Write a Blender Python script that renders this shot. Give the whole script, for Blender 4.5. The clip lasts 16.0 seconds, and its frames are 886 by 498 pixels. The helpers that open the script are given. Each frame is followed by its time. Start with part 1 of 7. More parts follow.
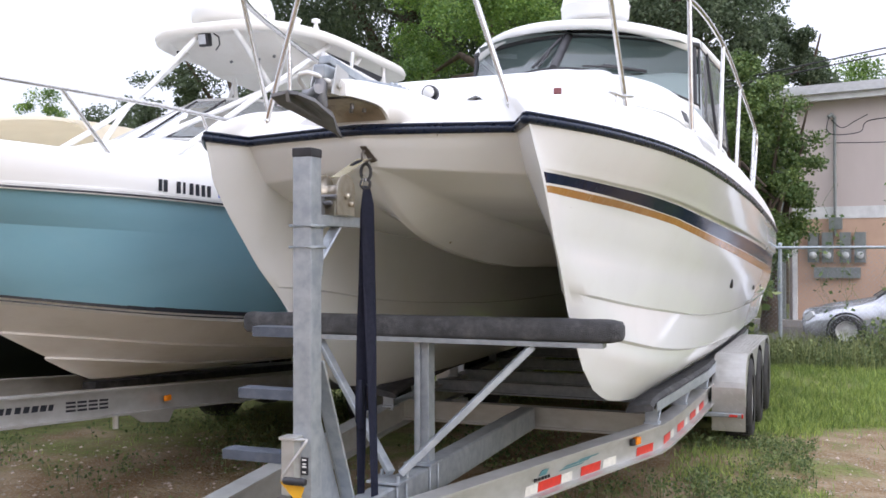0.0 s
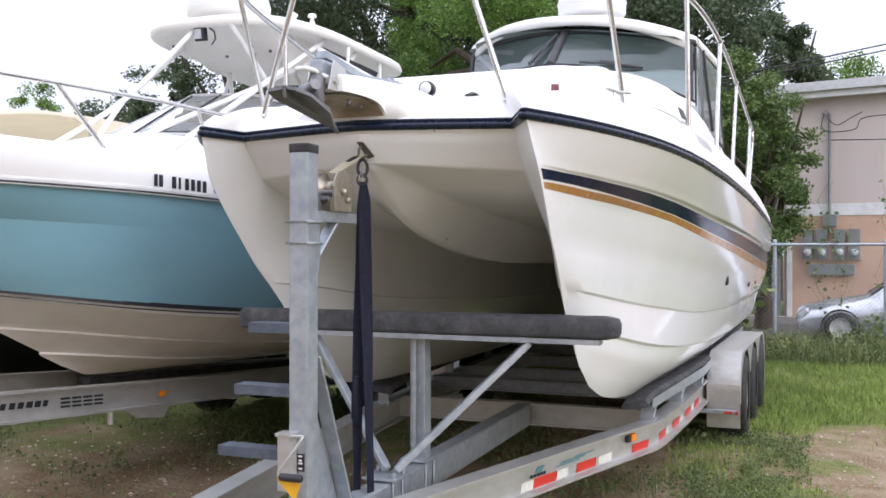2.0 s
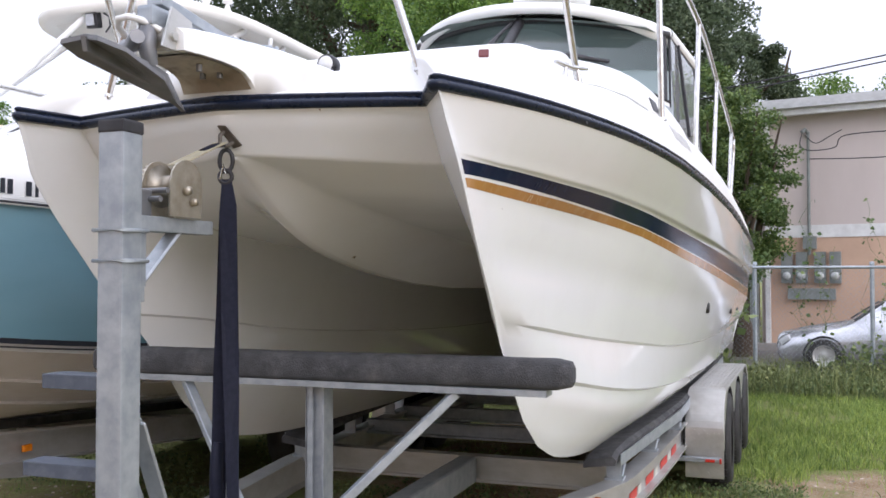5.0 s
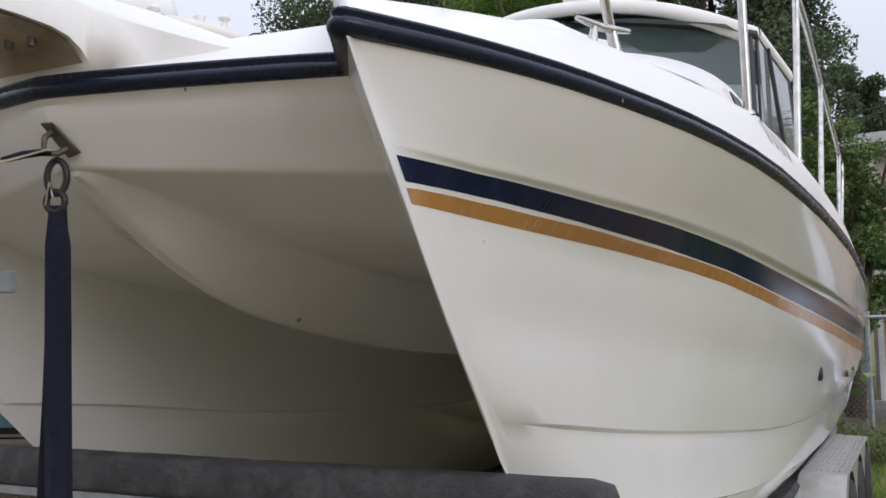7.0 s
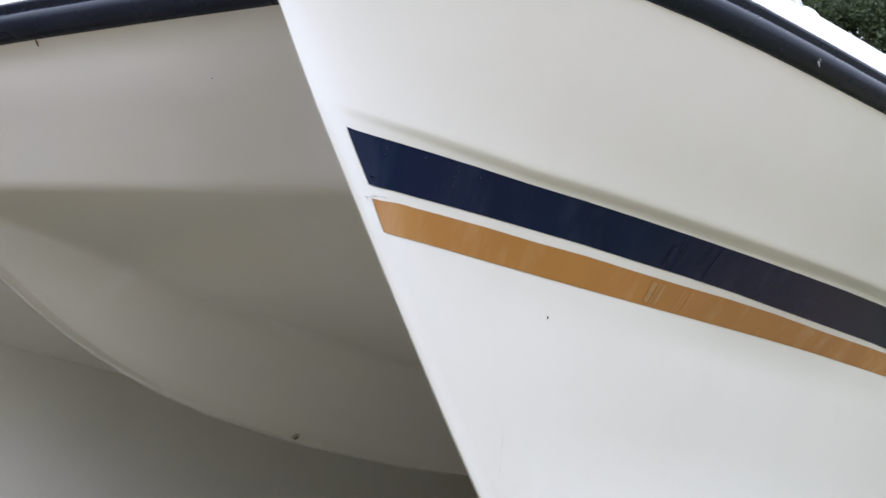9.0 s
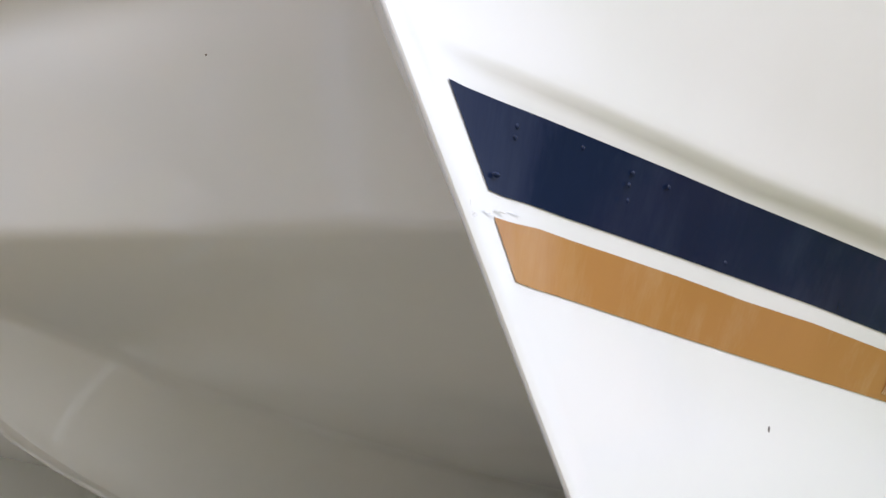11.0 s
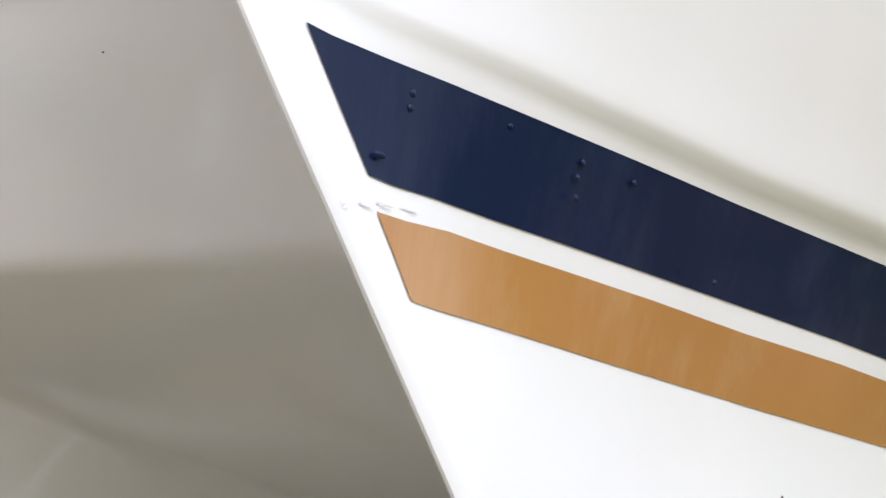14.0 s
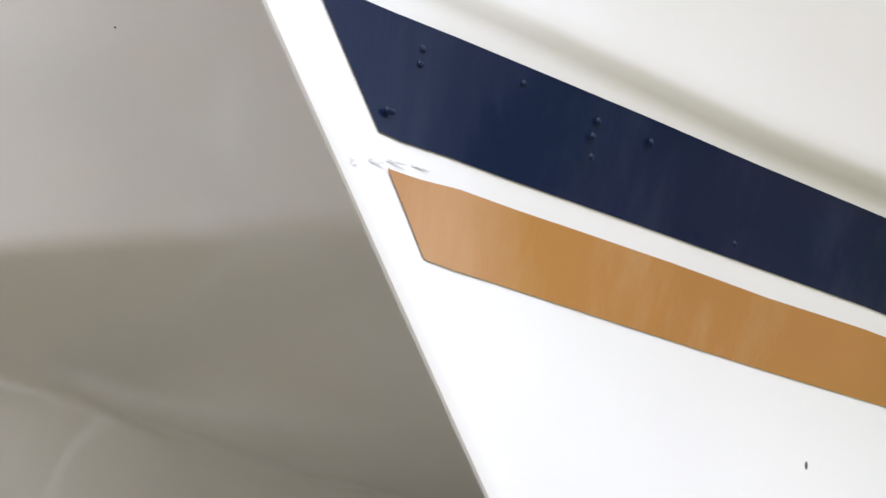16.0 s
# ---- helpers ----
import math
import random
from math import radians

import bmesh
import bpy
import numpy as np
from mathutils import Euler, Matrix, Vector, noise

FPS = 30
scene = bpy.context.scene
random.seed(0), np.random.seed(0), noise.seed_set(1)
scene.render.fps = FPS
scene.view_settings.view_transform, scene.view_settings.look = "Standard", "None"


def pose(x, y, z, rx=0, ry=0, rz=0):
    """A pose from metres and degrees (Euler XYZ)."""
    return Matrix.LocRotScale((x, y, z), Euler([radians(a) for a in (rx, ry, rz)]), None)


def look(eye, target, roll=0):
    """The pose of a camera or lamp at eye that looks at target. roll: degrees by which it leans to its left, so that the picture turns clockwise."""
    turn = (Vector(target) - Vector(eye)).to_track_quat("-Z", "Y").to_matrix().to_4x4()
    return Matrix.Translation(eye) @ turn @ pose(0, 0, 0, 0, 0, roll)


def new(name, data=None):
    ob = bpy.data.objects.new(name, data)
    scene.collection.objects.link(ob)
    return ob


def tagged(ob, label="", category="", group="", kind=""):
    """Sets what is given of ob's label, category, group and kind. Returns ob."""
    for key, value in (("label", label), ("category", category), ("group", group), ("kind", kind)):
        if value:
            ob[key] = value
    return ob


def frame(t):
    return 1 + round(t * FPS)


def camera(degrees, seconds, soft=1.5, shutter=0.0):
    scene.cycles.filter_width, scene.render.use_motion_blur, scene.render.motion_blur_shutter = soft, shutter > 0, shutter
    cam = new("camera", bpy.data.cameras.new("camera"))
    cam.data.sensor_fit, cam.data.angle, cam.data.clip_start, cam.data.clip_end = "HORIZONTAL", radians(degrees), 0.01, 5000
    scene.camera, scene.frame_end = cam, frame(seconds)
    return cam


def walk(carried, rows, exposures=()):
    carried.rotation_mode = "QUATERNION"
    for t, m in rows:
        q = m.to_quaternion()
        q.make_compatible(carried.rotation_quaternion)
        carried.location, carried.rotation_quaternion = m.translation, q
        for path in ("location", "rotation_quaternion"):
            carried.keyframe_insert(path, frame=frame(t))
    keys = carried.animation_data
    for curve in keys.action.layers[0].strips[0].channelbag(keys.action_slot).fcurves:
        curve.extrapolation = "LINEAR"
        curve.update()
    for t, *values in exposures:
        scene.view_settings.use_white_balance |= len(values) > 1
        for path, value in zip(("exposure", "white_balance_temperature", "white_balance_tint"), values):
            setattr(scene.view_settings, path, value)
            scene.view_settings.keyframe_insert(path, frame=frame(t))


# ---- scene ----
# ---------------------------------------------------------------- camera
LENS = 52.17
# seconds, x, y, z, heading to the left of +y, tilt up, roll (degrees)
ROWS = (
    (0.0, 1.6573, -3.4195, 1.4944, 21.526, 0.406, -0.111),
    (0.5, 1.6557, -3.4224, 1.4934, 21.521, 0.628, 0.026),
    (1.0, 1.6490, -3.4131, 1.4932, 21.450, 0.555, -0.063),
    (1.5, 1.6487, -3.4144, 1.4946, 21.391, 0.305, -0.011),
    (2.0, 1.6469, -3.4156, 1.4965, 21.193, 0.138, 0.055),
    (2.5, 1.6440, -3.4199, 1.4942, 21.489, 0.214, -0.030),
    (3.0, 1.6304, -3.4091, 1.4891, 21.436, 0.028, -0.093),
    (3.5, 1.6455, -3.2838, 1.4811, 20.920, -0.698, -1.176),
    (4.0, 1.6682, -2.9955, 1.4840, 21.011, -0.549, 0.378),
    (4.5, 1.6279, -2.7628, 1.4725, 20.322, -0.779, -0.208),
    (4.7, 1.5937, -2.6310, 1.4787, 19.668, 0.462, -0.212),
    (6.8, 1.4386, -1.4797, 1.5167, 22.841, 4.342, -0.912),
    (7.0, 1.4388, -1.3512, 1.5285, 25.253, 5.042, -0.810),
    (7.5, 1.4050, -1.1273, 1.5387, 29.584, 4.956, 0.945),
    (8.0, 1.2904, -0.9316, 1.5630, 29.726, 7.099, -0.013),
    (8.5, 1.2268, -0.7522, 1.5698, 30.469, 9.415, -0.145),
    (9.0, 1.1985, -0.5837, 1.5849, 34.120, 10.942, 1.810),
    (9.5, 1.1354, -0.5182, 1.5914, 35.960, 11.095, 1.234),
    (10.0, 1.0391, -0.4629, 1.6051, 35.180, 14.193, 0.540),
    (10.2, 1.0123, -0.4356, 1.6148, 34.724, 13.943, 0.521),
    (12.3, 0.9118, -0.2354, 1.6624, 38.709, 19.475, 2.141),
    (12.5, 0.9126, -0.2285, 1.6610, 39.083, 19.394, 1.995),
    (13.0, 0.9226, -0.2203, 1.6643, 38.430, 19.757, 1.516),
    (13.5, 0.9300, -0.2218, 1.6619, 37.898, 19.556, 1.385),
    (14.0, 0.9269, -0.2188, 1.6593, 38.051, 19.255, 1.309),
    (14.5, 0.9193, -0.2138, 1.6592, 38.436, 19.215, 1.054),
    (15.0, 0.9197, -0.2132, 1.6582, 38.398, 19.450, 0.954),
    (15.5, 0.9198, -0.2085, 1.6548, 39.316, 19.129, 1.173),
    (16.0, 0.9242, -0.2111, 1.6512, 39.411, 18.573, 0.982),
)


def eye_pose(x, y, z, yaw, tilt, roll):
    a, b = radians(yaw), radians(tilt)
    ahead = Vector((-math.sin(a) * math.cos(b), math.cos(a) * math.cos(b), math.sin(b)))
    eye = Vector((x, y, z))
    return look(eye, eye + ahead, roll)


cam = camera(LENS, 16.0, soft=1.6)
walk(cam, [(r[0], eye_pose(*r[1:])) for r in ROWS],
     exposures=[(0.0, 0.28, 6150, 18), (4.7, 0.26, 6150, 18), (6.8, -0.42, 6300, 16), (7.5, -0.38, 6200, 15), (8.0, -0.12, 5980, 15), (9.0, 0.10, 5930, 14), (10.0, 0.27, 5950, 15), (12.5, 0.50, 6020, 15), (16.0, 0.50, 6020, 15)])

# ---------------------------------------------------------------- light
world = bpy.data.worlds.new("overcast_sky")
scene.world = world
world.use_nodes = True
wn, wl = world.node_tree.nodes, world.node_tree.links
wn.clear()
sky = wn.new("ShaderNodeTexSky")
sky.sky_type = 'NISHITA'
sky.sun_disc = False
sky.sun_elevation = radians(20)
sky.sun_rotation = radians(120)
sky.dust_density = 4.0
cloud = wn.new("ShaderNodeMix")
cloud.data_type = 'RGBA'
cloud.inputs[0].default_value = 0.8
cloud.inputs[7].default_value = (9.4, 9.8, 10.6, 1)
wl.new(sky.outputs[0], cloud.inputs[6])
wbg = wn.new("ShaderNodeBackground")
wbg.inputs[1].default_value = 0.14
# an overcast sky is brighter overhead than at the horizon
wtc = wn.new("ShaderNodeTexCoord")
wsep = wn.new("ShaderNodeSeparateXYZ")
wl.new(wtc.outputs["Generated"], wsep.inputs[0])
rise = wn.new("ShaderNodeMapRange")
rise.inputs[3].default_value, rise.inputs[4].default_value = 0.62, 1.75
wl.new(wsep.outputs[2], rise.inputs[0])
veil = wn.new("ShaderNodeVectorMath")
veil.operation = 'SCALE'
wl.new(cloud.outputs[2], veil.inputs[0])
wl.new(rise.outputs[0], veil.inputs["Scale"])
wl.new(veil.outputs[0], wbg.inputs[0])
wout = wn.new("ShaderNodeOutputWorld")
wl.new(wbg.outputs[0], wout.inputs[0])

sun = new("sun", bpy.data.lights.new("sun", 'SUN'))
sun.data.energy = 0.65
sun.data.angle = radians(25)
sun.data.color = (0.96, 0.985, 1.0)
sun.matrix_world = look((8.8, -5.0, 3.7), (0, 0, 0))

# ---------------------------------------------------------------- materials
def mat(name, color, rough=0.5, metal=0.0, color2=None, scale=8.0, detail=6.0, bump=0.0, bump_scale=60.0,
        coat=0.0, spec=0.5, dirt=None, dirt_scale=2.0, dirt_amount=0.3, streak=(1, 1, 1), island=0.0, rough_var=0.1):
    m = bpy.data.materials.new(name)
    m.use_nodes = True
    n, l = m.node_tree.nodes, m.node_tree.links
    b = n["Principled BSDF"]
    b.inputs["Roughness"].default_value = rough
    b.inputs["Metallic"].default_value = metal
    b.inputs["Specular IOR Level"].default_value = spec
    b.inputs["Coat Weight"].default_value = coat
    b.inputs["Coat Roughness"].default_value = 0.08
    tc = n.new("ShaderNodeTexCoord")
    mp = n.new("ShaderNodeMapping")
    mp.inputs["Scale"].default_value = streak
    l.new(tc.outputs["Object"], mp.inputs[0])
    no = n.new("ShaderNodeTexNoise")
    no.inputs["Scale"].default_value = scale
    no.inputs["Detail"].default_value = detail
    l.new(mp.outputs[0], no.inputs[0])
    c2 = color2 or tuple(v * 0.85 for v in color)
    mix = n.new("ShaderNodeMix")
    mix.data_type = 'RGBA'
    mix.inputs[6].default_value = (*c2, 1)
    mix.inputs[7].default_value = (*color, 1)
    ramp = n.new("ShaderNodeMapRange")
    ramp.inputs[1].default_value, ramp.inputs[2].default_value = 0.35, 0.65
    l.new(no.outputs[0], ramp.inputs[0])
    l.new(ramp.outputs[0], mix.inputs[0])
    out = mix.outputs[2]
    if dirt:
        dn = n.new("ShaderNodeTexNoise")
        dn.inputs["Scale"].default_value = dirt_scale
        dn.inputs["Detail"].default_value = 8.0
        dn.inputs["Roughness"].default_value = 0.65
        l.new(mp.outputs[0], dn.inputs[0])
        dr = n.new("ShaderNodeMapRange")
        dr.inputs[1].default_value, dr.inputs[2].default_value = 0.5, 0.72
        dr.inputs[4].default_value = dirt_amount
        l.new(dn.outputs[0], dr.inputs[0])
        dm = n.new("ShaderNodeMix")
        dm.data_type = 'RGBA'
        dm.inputs[7].default_value = (*dirt, 1)
        l.new(dr.outputs[0], dm.inputs[0])
        l.new(out, dm.inputs[6])
        out = dm.outputs[2]
    if island:
        geo = n.new("ShaderNodeNewGeometry")
        hs = n.new("ShaderNodeHueSaturation")
        vr = n.new("ShaderNodeMapRange")
        vr.inputs[3].default_value, vr.inputs[4].default_value = 1 - island, 1 + island
        l.new(geo.outputs["Random Per Island"], vr.inputs[0])
        l.new(vr.outputs[0], hs.inputs["Value"])
        hv = n.new("ShaderNodeMapRange")
        hv.inputs[3].default_value, hv.inputs[4].default_value = 0.5 + island * 0.05, 0.5 - island * 0.06
        l.new(geo.outputs["Random Per Island"], hv.inputs[0])
        l.new(hv.outputs[0], hs.inputs["Hue"])
        l.new(out, hs.inputs["Color"])
        out = hs.outputs[0]
    l.new(out, b.inputs["Base Color"])
    rr = n.new("ShaderNodeMapRange")
    rr.inputs[3].default_value, rr.inputs[4].default_value = max(0.02, rough - rough_var), min(1, rough + rough_var)
    l.new(no.outputs[0], rr.inputs[0])
    l.new(rr.outputs[0], b.inputs["Roughness"])
    if bump:
        bn = n.new("ShaderNodeTexNoise")
        bn.inputs["Scale"].default_value = bump_scale
        bn.inputs["Detail"].default_value = 5.0
        l.new(mp.outputs[0], bn.inputs[0])
        bu = n.new("ShaderNodeBump")
        bu.inputs["Strength"].default_value = bump
        bu.inputs["Distance"].default_value = 0.01
        l.new(bn.outputs[0], bu.inputs["Height"])
        l.new(bu.outputs[0], b.inputs["Normal"])
    return m


GEL = mat("white_gelcoat", (0.785, 0.795, 0.80), 0.07, color2=(0.755, 0.765, 0.77), scale=1.3, coat=0.0, bump=0.016, bump_scale=2.2,
          dirt=(0.60, 0.585, 0.54), dirt_scale=5.0, dirt_amount=0.10, streak=(1.3, 1.3, 1.0), rough_var=0.045)
DECK = mat("white_deck_gelcoat", (0.83, 0.83, 0.81), 0.35, scale=2.0, color2=(0.79, 0.79, 0.77), bump=0.02, bump_scale=200)
NAVY = mat("navy_stripe_vinyl", (0.004, 0.010, 0.036), 0.08, color2=(0.006, 0.013, 0.044), scale=5, spec=0.16, rough_var=0.04, dirt=(0.07, 0.09, 0.14), dirt_scale=9.0, dirt_amount=0.14,
           streak=(3.5, 3.5, 0.25), bump=0.04, bump_scale=35)
GOLD = mat("gold_stripe_vinyl", (0.42, 0.205, 0.058), 0.15, color2=(0.375, 0.18, 0.048), scale=3, rough_var=0.05, dirt=(0.62, 0.46, 0.27), dirt_scale=7.0, dirt_amount=0.25,
           streak=(3.5, 3.5, 0.25), bump=0.02, bump_scale=35)
RUBBER = mat("navy_black_rubber", (0.006, 0.012, 0.030), 0.28, color2=(0.008, 0.015, 0.036), scale=20, spec=0.35, dirt=(0.03, 0.033, 0.042), dirt_scale=12, dirt_amount=0.15, bump=0.03)
TYRE = mat("tyre_rubber", (0.018, 0.018, 0.018), 0.75, color2=(0.035, 0.034, 0.032), scale=12, bump=0.1)
TEAL = mat("teal_gelcoat", (0.245, 0.47, 0.57), 0.2, color2=(0.22, 0.435, 0.535), scale=0.9, coat=0.4, bump=0.01, bump_scale=2.5,
           dirt=(0.20, 0.40, 0.49), dirt_scale=1.6, dirt_amount=0.3, streak=(1.0, 1.0, 3.0))
CREAM = mat("cream_bottom_paint", (0.86, 0.84, 0.80), 0.42, color2=(0.82, 0.795, 0.755), scale=2.5, dirt=(0.52, 0.46, 0.38), dirt_scale=2.0, dirt_amount=0.3)
GALV = mat("galvanised_steel", (0.40, 0.435, 0.46), 0.5, 0.55, color2=(0.30, 0.335, 0.37), scale=22, detail=9, bump=0.06, bump_scale=90,
           dirt=(0.55, 0.58, 0.60), dirt_scale=9, dirt_amount=0.45)
ALU = mat("weathered_aluminium", (0.58, 0.58, 0.565), 0.42, 0.6, color2=(0.50, 0.50, 0.48), scale=9, bump=0.04, bump_scale=120,
          dirt=(0.34, 0.32, 0.28), dirt_scale=3.5, dirt_amount=0.4, streak=(1, 1, 2))
TREAD = mat("tread_plate_aluminium", (0.62, 0.62, 0.61), 0.36, 0.7, color2=(0.54, 0.54, 0.53), scale=14, dirt=(0.36, 0.34, 0.30), dirt_scale=5, dirt_amount=0.35)
STEEL = mat("stainless_steel", (0.62, 0.61, 0.59), 0.22, 0.95, scale=30, color2=(0.5, 0.49, 0.46))
ZINC = mat("zinc_plated_steel", (0.50, 0.47, 0.40), 0.42, 0.75, color2=(0.38, 0.34, 0.27), scale=25, dirt=(0.20, 0.12, 0.06), dirt_scale=10, dirt_amount=0.35)
IRON = mat("dull_anchor_steel", (0.23, 0.235, 0.245), 0.45, 0.5, color2=(0.16, 0.165, 0.175), scale=14, dirt=(0.24, 0.20, 0.16), dirt_scale=8, dirt_amount=0.3)
BLACKP = mat("black_plastic", (0.017, 0.017, 0.02), 0.5, scale=20, color2=(0.03, 0.03, 0.034))
CARPET = mat("worn_grey_carpet", (0.075, 0.077, 0.082), 0.95, color2=(0.045, 0.046, 0.05), scale=16, detail=9, bump=0.6, bump_scale=160,
             dirt=(0.17, 0.17, 0.172), dirt_scale=10, dirt_amount=0.55)
WEB = mat("navy_webbing", (0.006, 0.008, 0.020), 0.6, spec=0.25, scale=60, color2=(0.010, 0.012, 0.028), bump=0.25, bump_scale=350)
KHAKI = mat("khaki_webbing", (0.42, 0.38, 0.26), 0.75, scale=50, bump=0.3, bump_scale=300)
RED = mat("red_reflector", (0.62, 0.035, 0.02), 0.35, scale=40, color2=(0.5, 0.03, 0.018))
WHITE_R = mat("white_reflector", (0.72, 0.70, 0.62), 0.35, scale=40)
AMBER = mat("amber_lens", (0.85, 0.26, 0.01), 0.25, scale=30, color2=(0.7, 0.2, 0.01))
YELLOW = mat("yellow_paint", (0.80, 0.42, 0.02), 0.4, scale=20)
WHITE = mat("white_paint", (0.80, 0.80, 0.78), 0.4, scale=6, dirt=(0.5, 0.48, 0.42), dirt_scale=4, dirt_amount=0.25)
INK = mat("dark_ink", (0.012, 0.014, 0.022), 0.4, scale=30, color2=(0.02, 0.022, 0.03))
INKBLUE = mat("blue_sticker", (0.05, 0.13, 0.55), 0.35, scale=50, color2=(0.2, 0.35, 0.75))
DECALTEAL = mat("teal_decal", (0.10, 0.25, 0.27), 0.4, scale=30)
CANVAS = mat("tan_canvas", (0.78, 0.71, 0.57), 0.85, color2=(0.70, 0.63, 0.49), scale=3, bump=0.2, bump_scale=200)
STUCCO_UP = mat("pink_beige_stucco", (0.64, 0.56, 0.52), 0.9, color2=(0.60, 0.525, 0.485), scale=1.2, bump=0.3, bump_scale=60,
                dirt=(0.52, 0.45, 0.41), dirt_scale=0.8, dirt_amount=0.4, streak=(1, 1, 0.35))
STUCCO_LO = mat("tan_stucco", (0.62, 0.43, 0.31), 0.9, color2=(0.57, 0.39, 0.28), scale=1.4, bump=0.3, bump_scale=60,
                dirt=(0.38, 0.25, 0.17), dirt_scale=1.0, dirt_amount=0.4)
GREYBOX = mat("grey_meter_enamel", (0.25, 0.27, 0.26), 0.5, color2=(0.2, 0.22, 0.21), scale=10)
SILVER = mat("silver_car_paint", (0.60, 0.61, 0.63), 0.2, 0.55, color2=(0.38, 0.39, 0.41), scale=3, coat=0.6)
BARK = mat("bark", (0.11, 0.08, 0.055), 0.95, color2=(0.06, 0.045, 0.032), scale=9, bump=0.8, bump_scale=25, streak=(2, 2, 0.4))
LEAF_D = mat("dark_oak_leaves", (0.125, 0.165, 0.09), 0.6, color2=(0.075, 0.11, 0.055), scale=0.5, island=0.4)
LEAF_G = mat("fresh_green_leaves", (0.17, 0.29, 0.055), 0.5, color2=(0.11, 0.20, 0.045), scale=0.8, island=0.4)
LEAF_V = mat("vine_leaves", (0.14, 0.215, 0.06), 0.55, color2=(0.085, 0.14, 0.042), scale=1.2, island=0.45)
GRASS = mat("grass_blades", (0.27, 0.37, 0.09), 0.6, color2=(0.19, 0.275, 0.065), scale=0.9, island=0.5)
WEEDS = mat("weed_leaves", (0.17, 0.23, 0.085), 0.6, color2=(0.11, 0.155, 0.055), scale=1.0, island=0.45)
GRAVEL = mat("gravel_bits", (0.52, 0.45, 0.37), 0.9, color2=(0.36, 0.30, 0.24), scale=9, island=0.5)
PAVE = mat("old_asphalt", (0.17, 0.155, 0.145), 0.9, color2=(0.13, 0.12, 0.11), scale=4, bump=0.4, bump_scale=90)
SEAT = mat("white_vinyl", (0.6, 0.6, 0.58), 0.5, scale=6)
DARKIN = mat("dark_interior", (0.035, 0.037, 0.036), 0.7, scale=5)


def glass_mat(name, tint, rough=0.02, body=0.0, body_color=(0.3, 0.36, 0.35), ior=1.5):
    m = bpy.data.materials.new(name)
    m.use_nodes = True
    n, l = m.node_tree.nodes, m.node_tree.links
    n.clear()
    out = n.new("ShaderNodeOutputMaterial")
    tr = n.new("ShaderNodeBsdfTransparent")
    tr.inputs[0].default_value = (*tint, 1)
    gl = n.new("ShaderNodeBsdfGlossy")
    gl.inputs["Roughness"].default_value = rough
    df = n.new("ShaderNodeBsdfDiffuse")
    df.inputs[0].default_value = (*body_color, 1)
    fr = n.new("ShaderNodeFresnel")
    fr.inputs[0].default_value = ior
    m0 = n.new("ShaderNodeMixShader")
    m0.inputs[0].default_value = body
    l.new(tr.outputs[0], m0.inputs[1])
    l.new(df.outputs[0], m0.inputs[2])
    m1 = n.new("ShaderNodeMixShader")
    l.new(fr.outputs[0], m1.inputs[0])
    l.new(m0.outputs[0], m1.inputs[1])
    l.new(gl.outputs[0], m1.inputs[2])
    l.new(m1.outputs[0], out.inputs[0])
    return m


GLASS = glass_mat("tinted_windshield_glass", (0.66, 0.77, 0.75), body=0.10, body_color=(0.30, 0.40, 0.385))
# the pale body colour and high ior stand in for reflected bright sky
PALE = glass_mat("sky_pale_glass", (0.85, 0.92, 0.95), body=0.30, body_color=(0.84, 0.88, 0.90), ior=2.0)


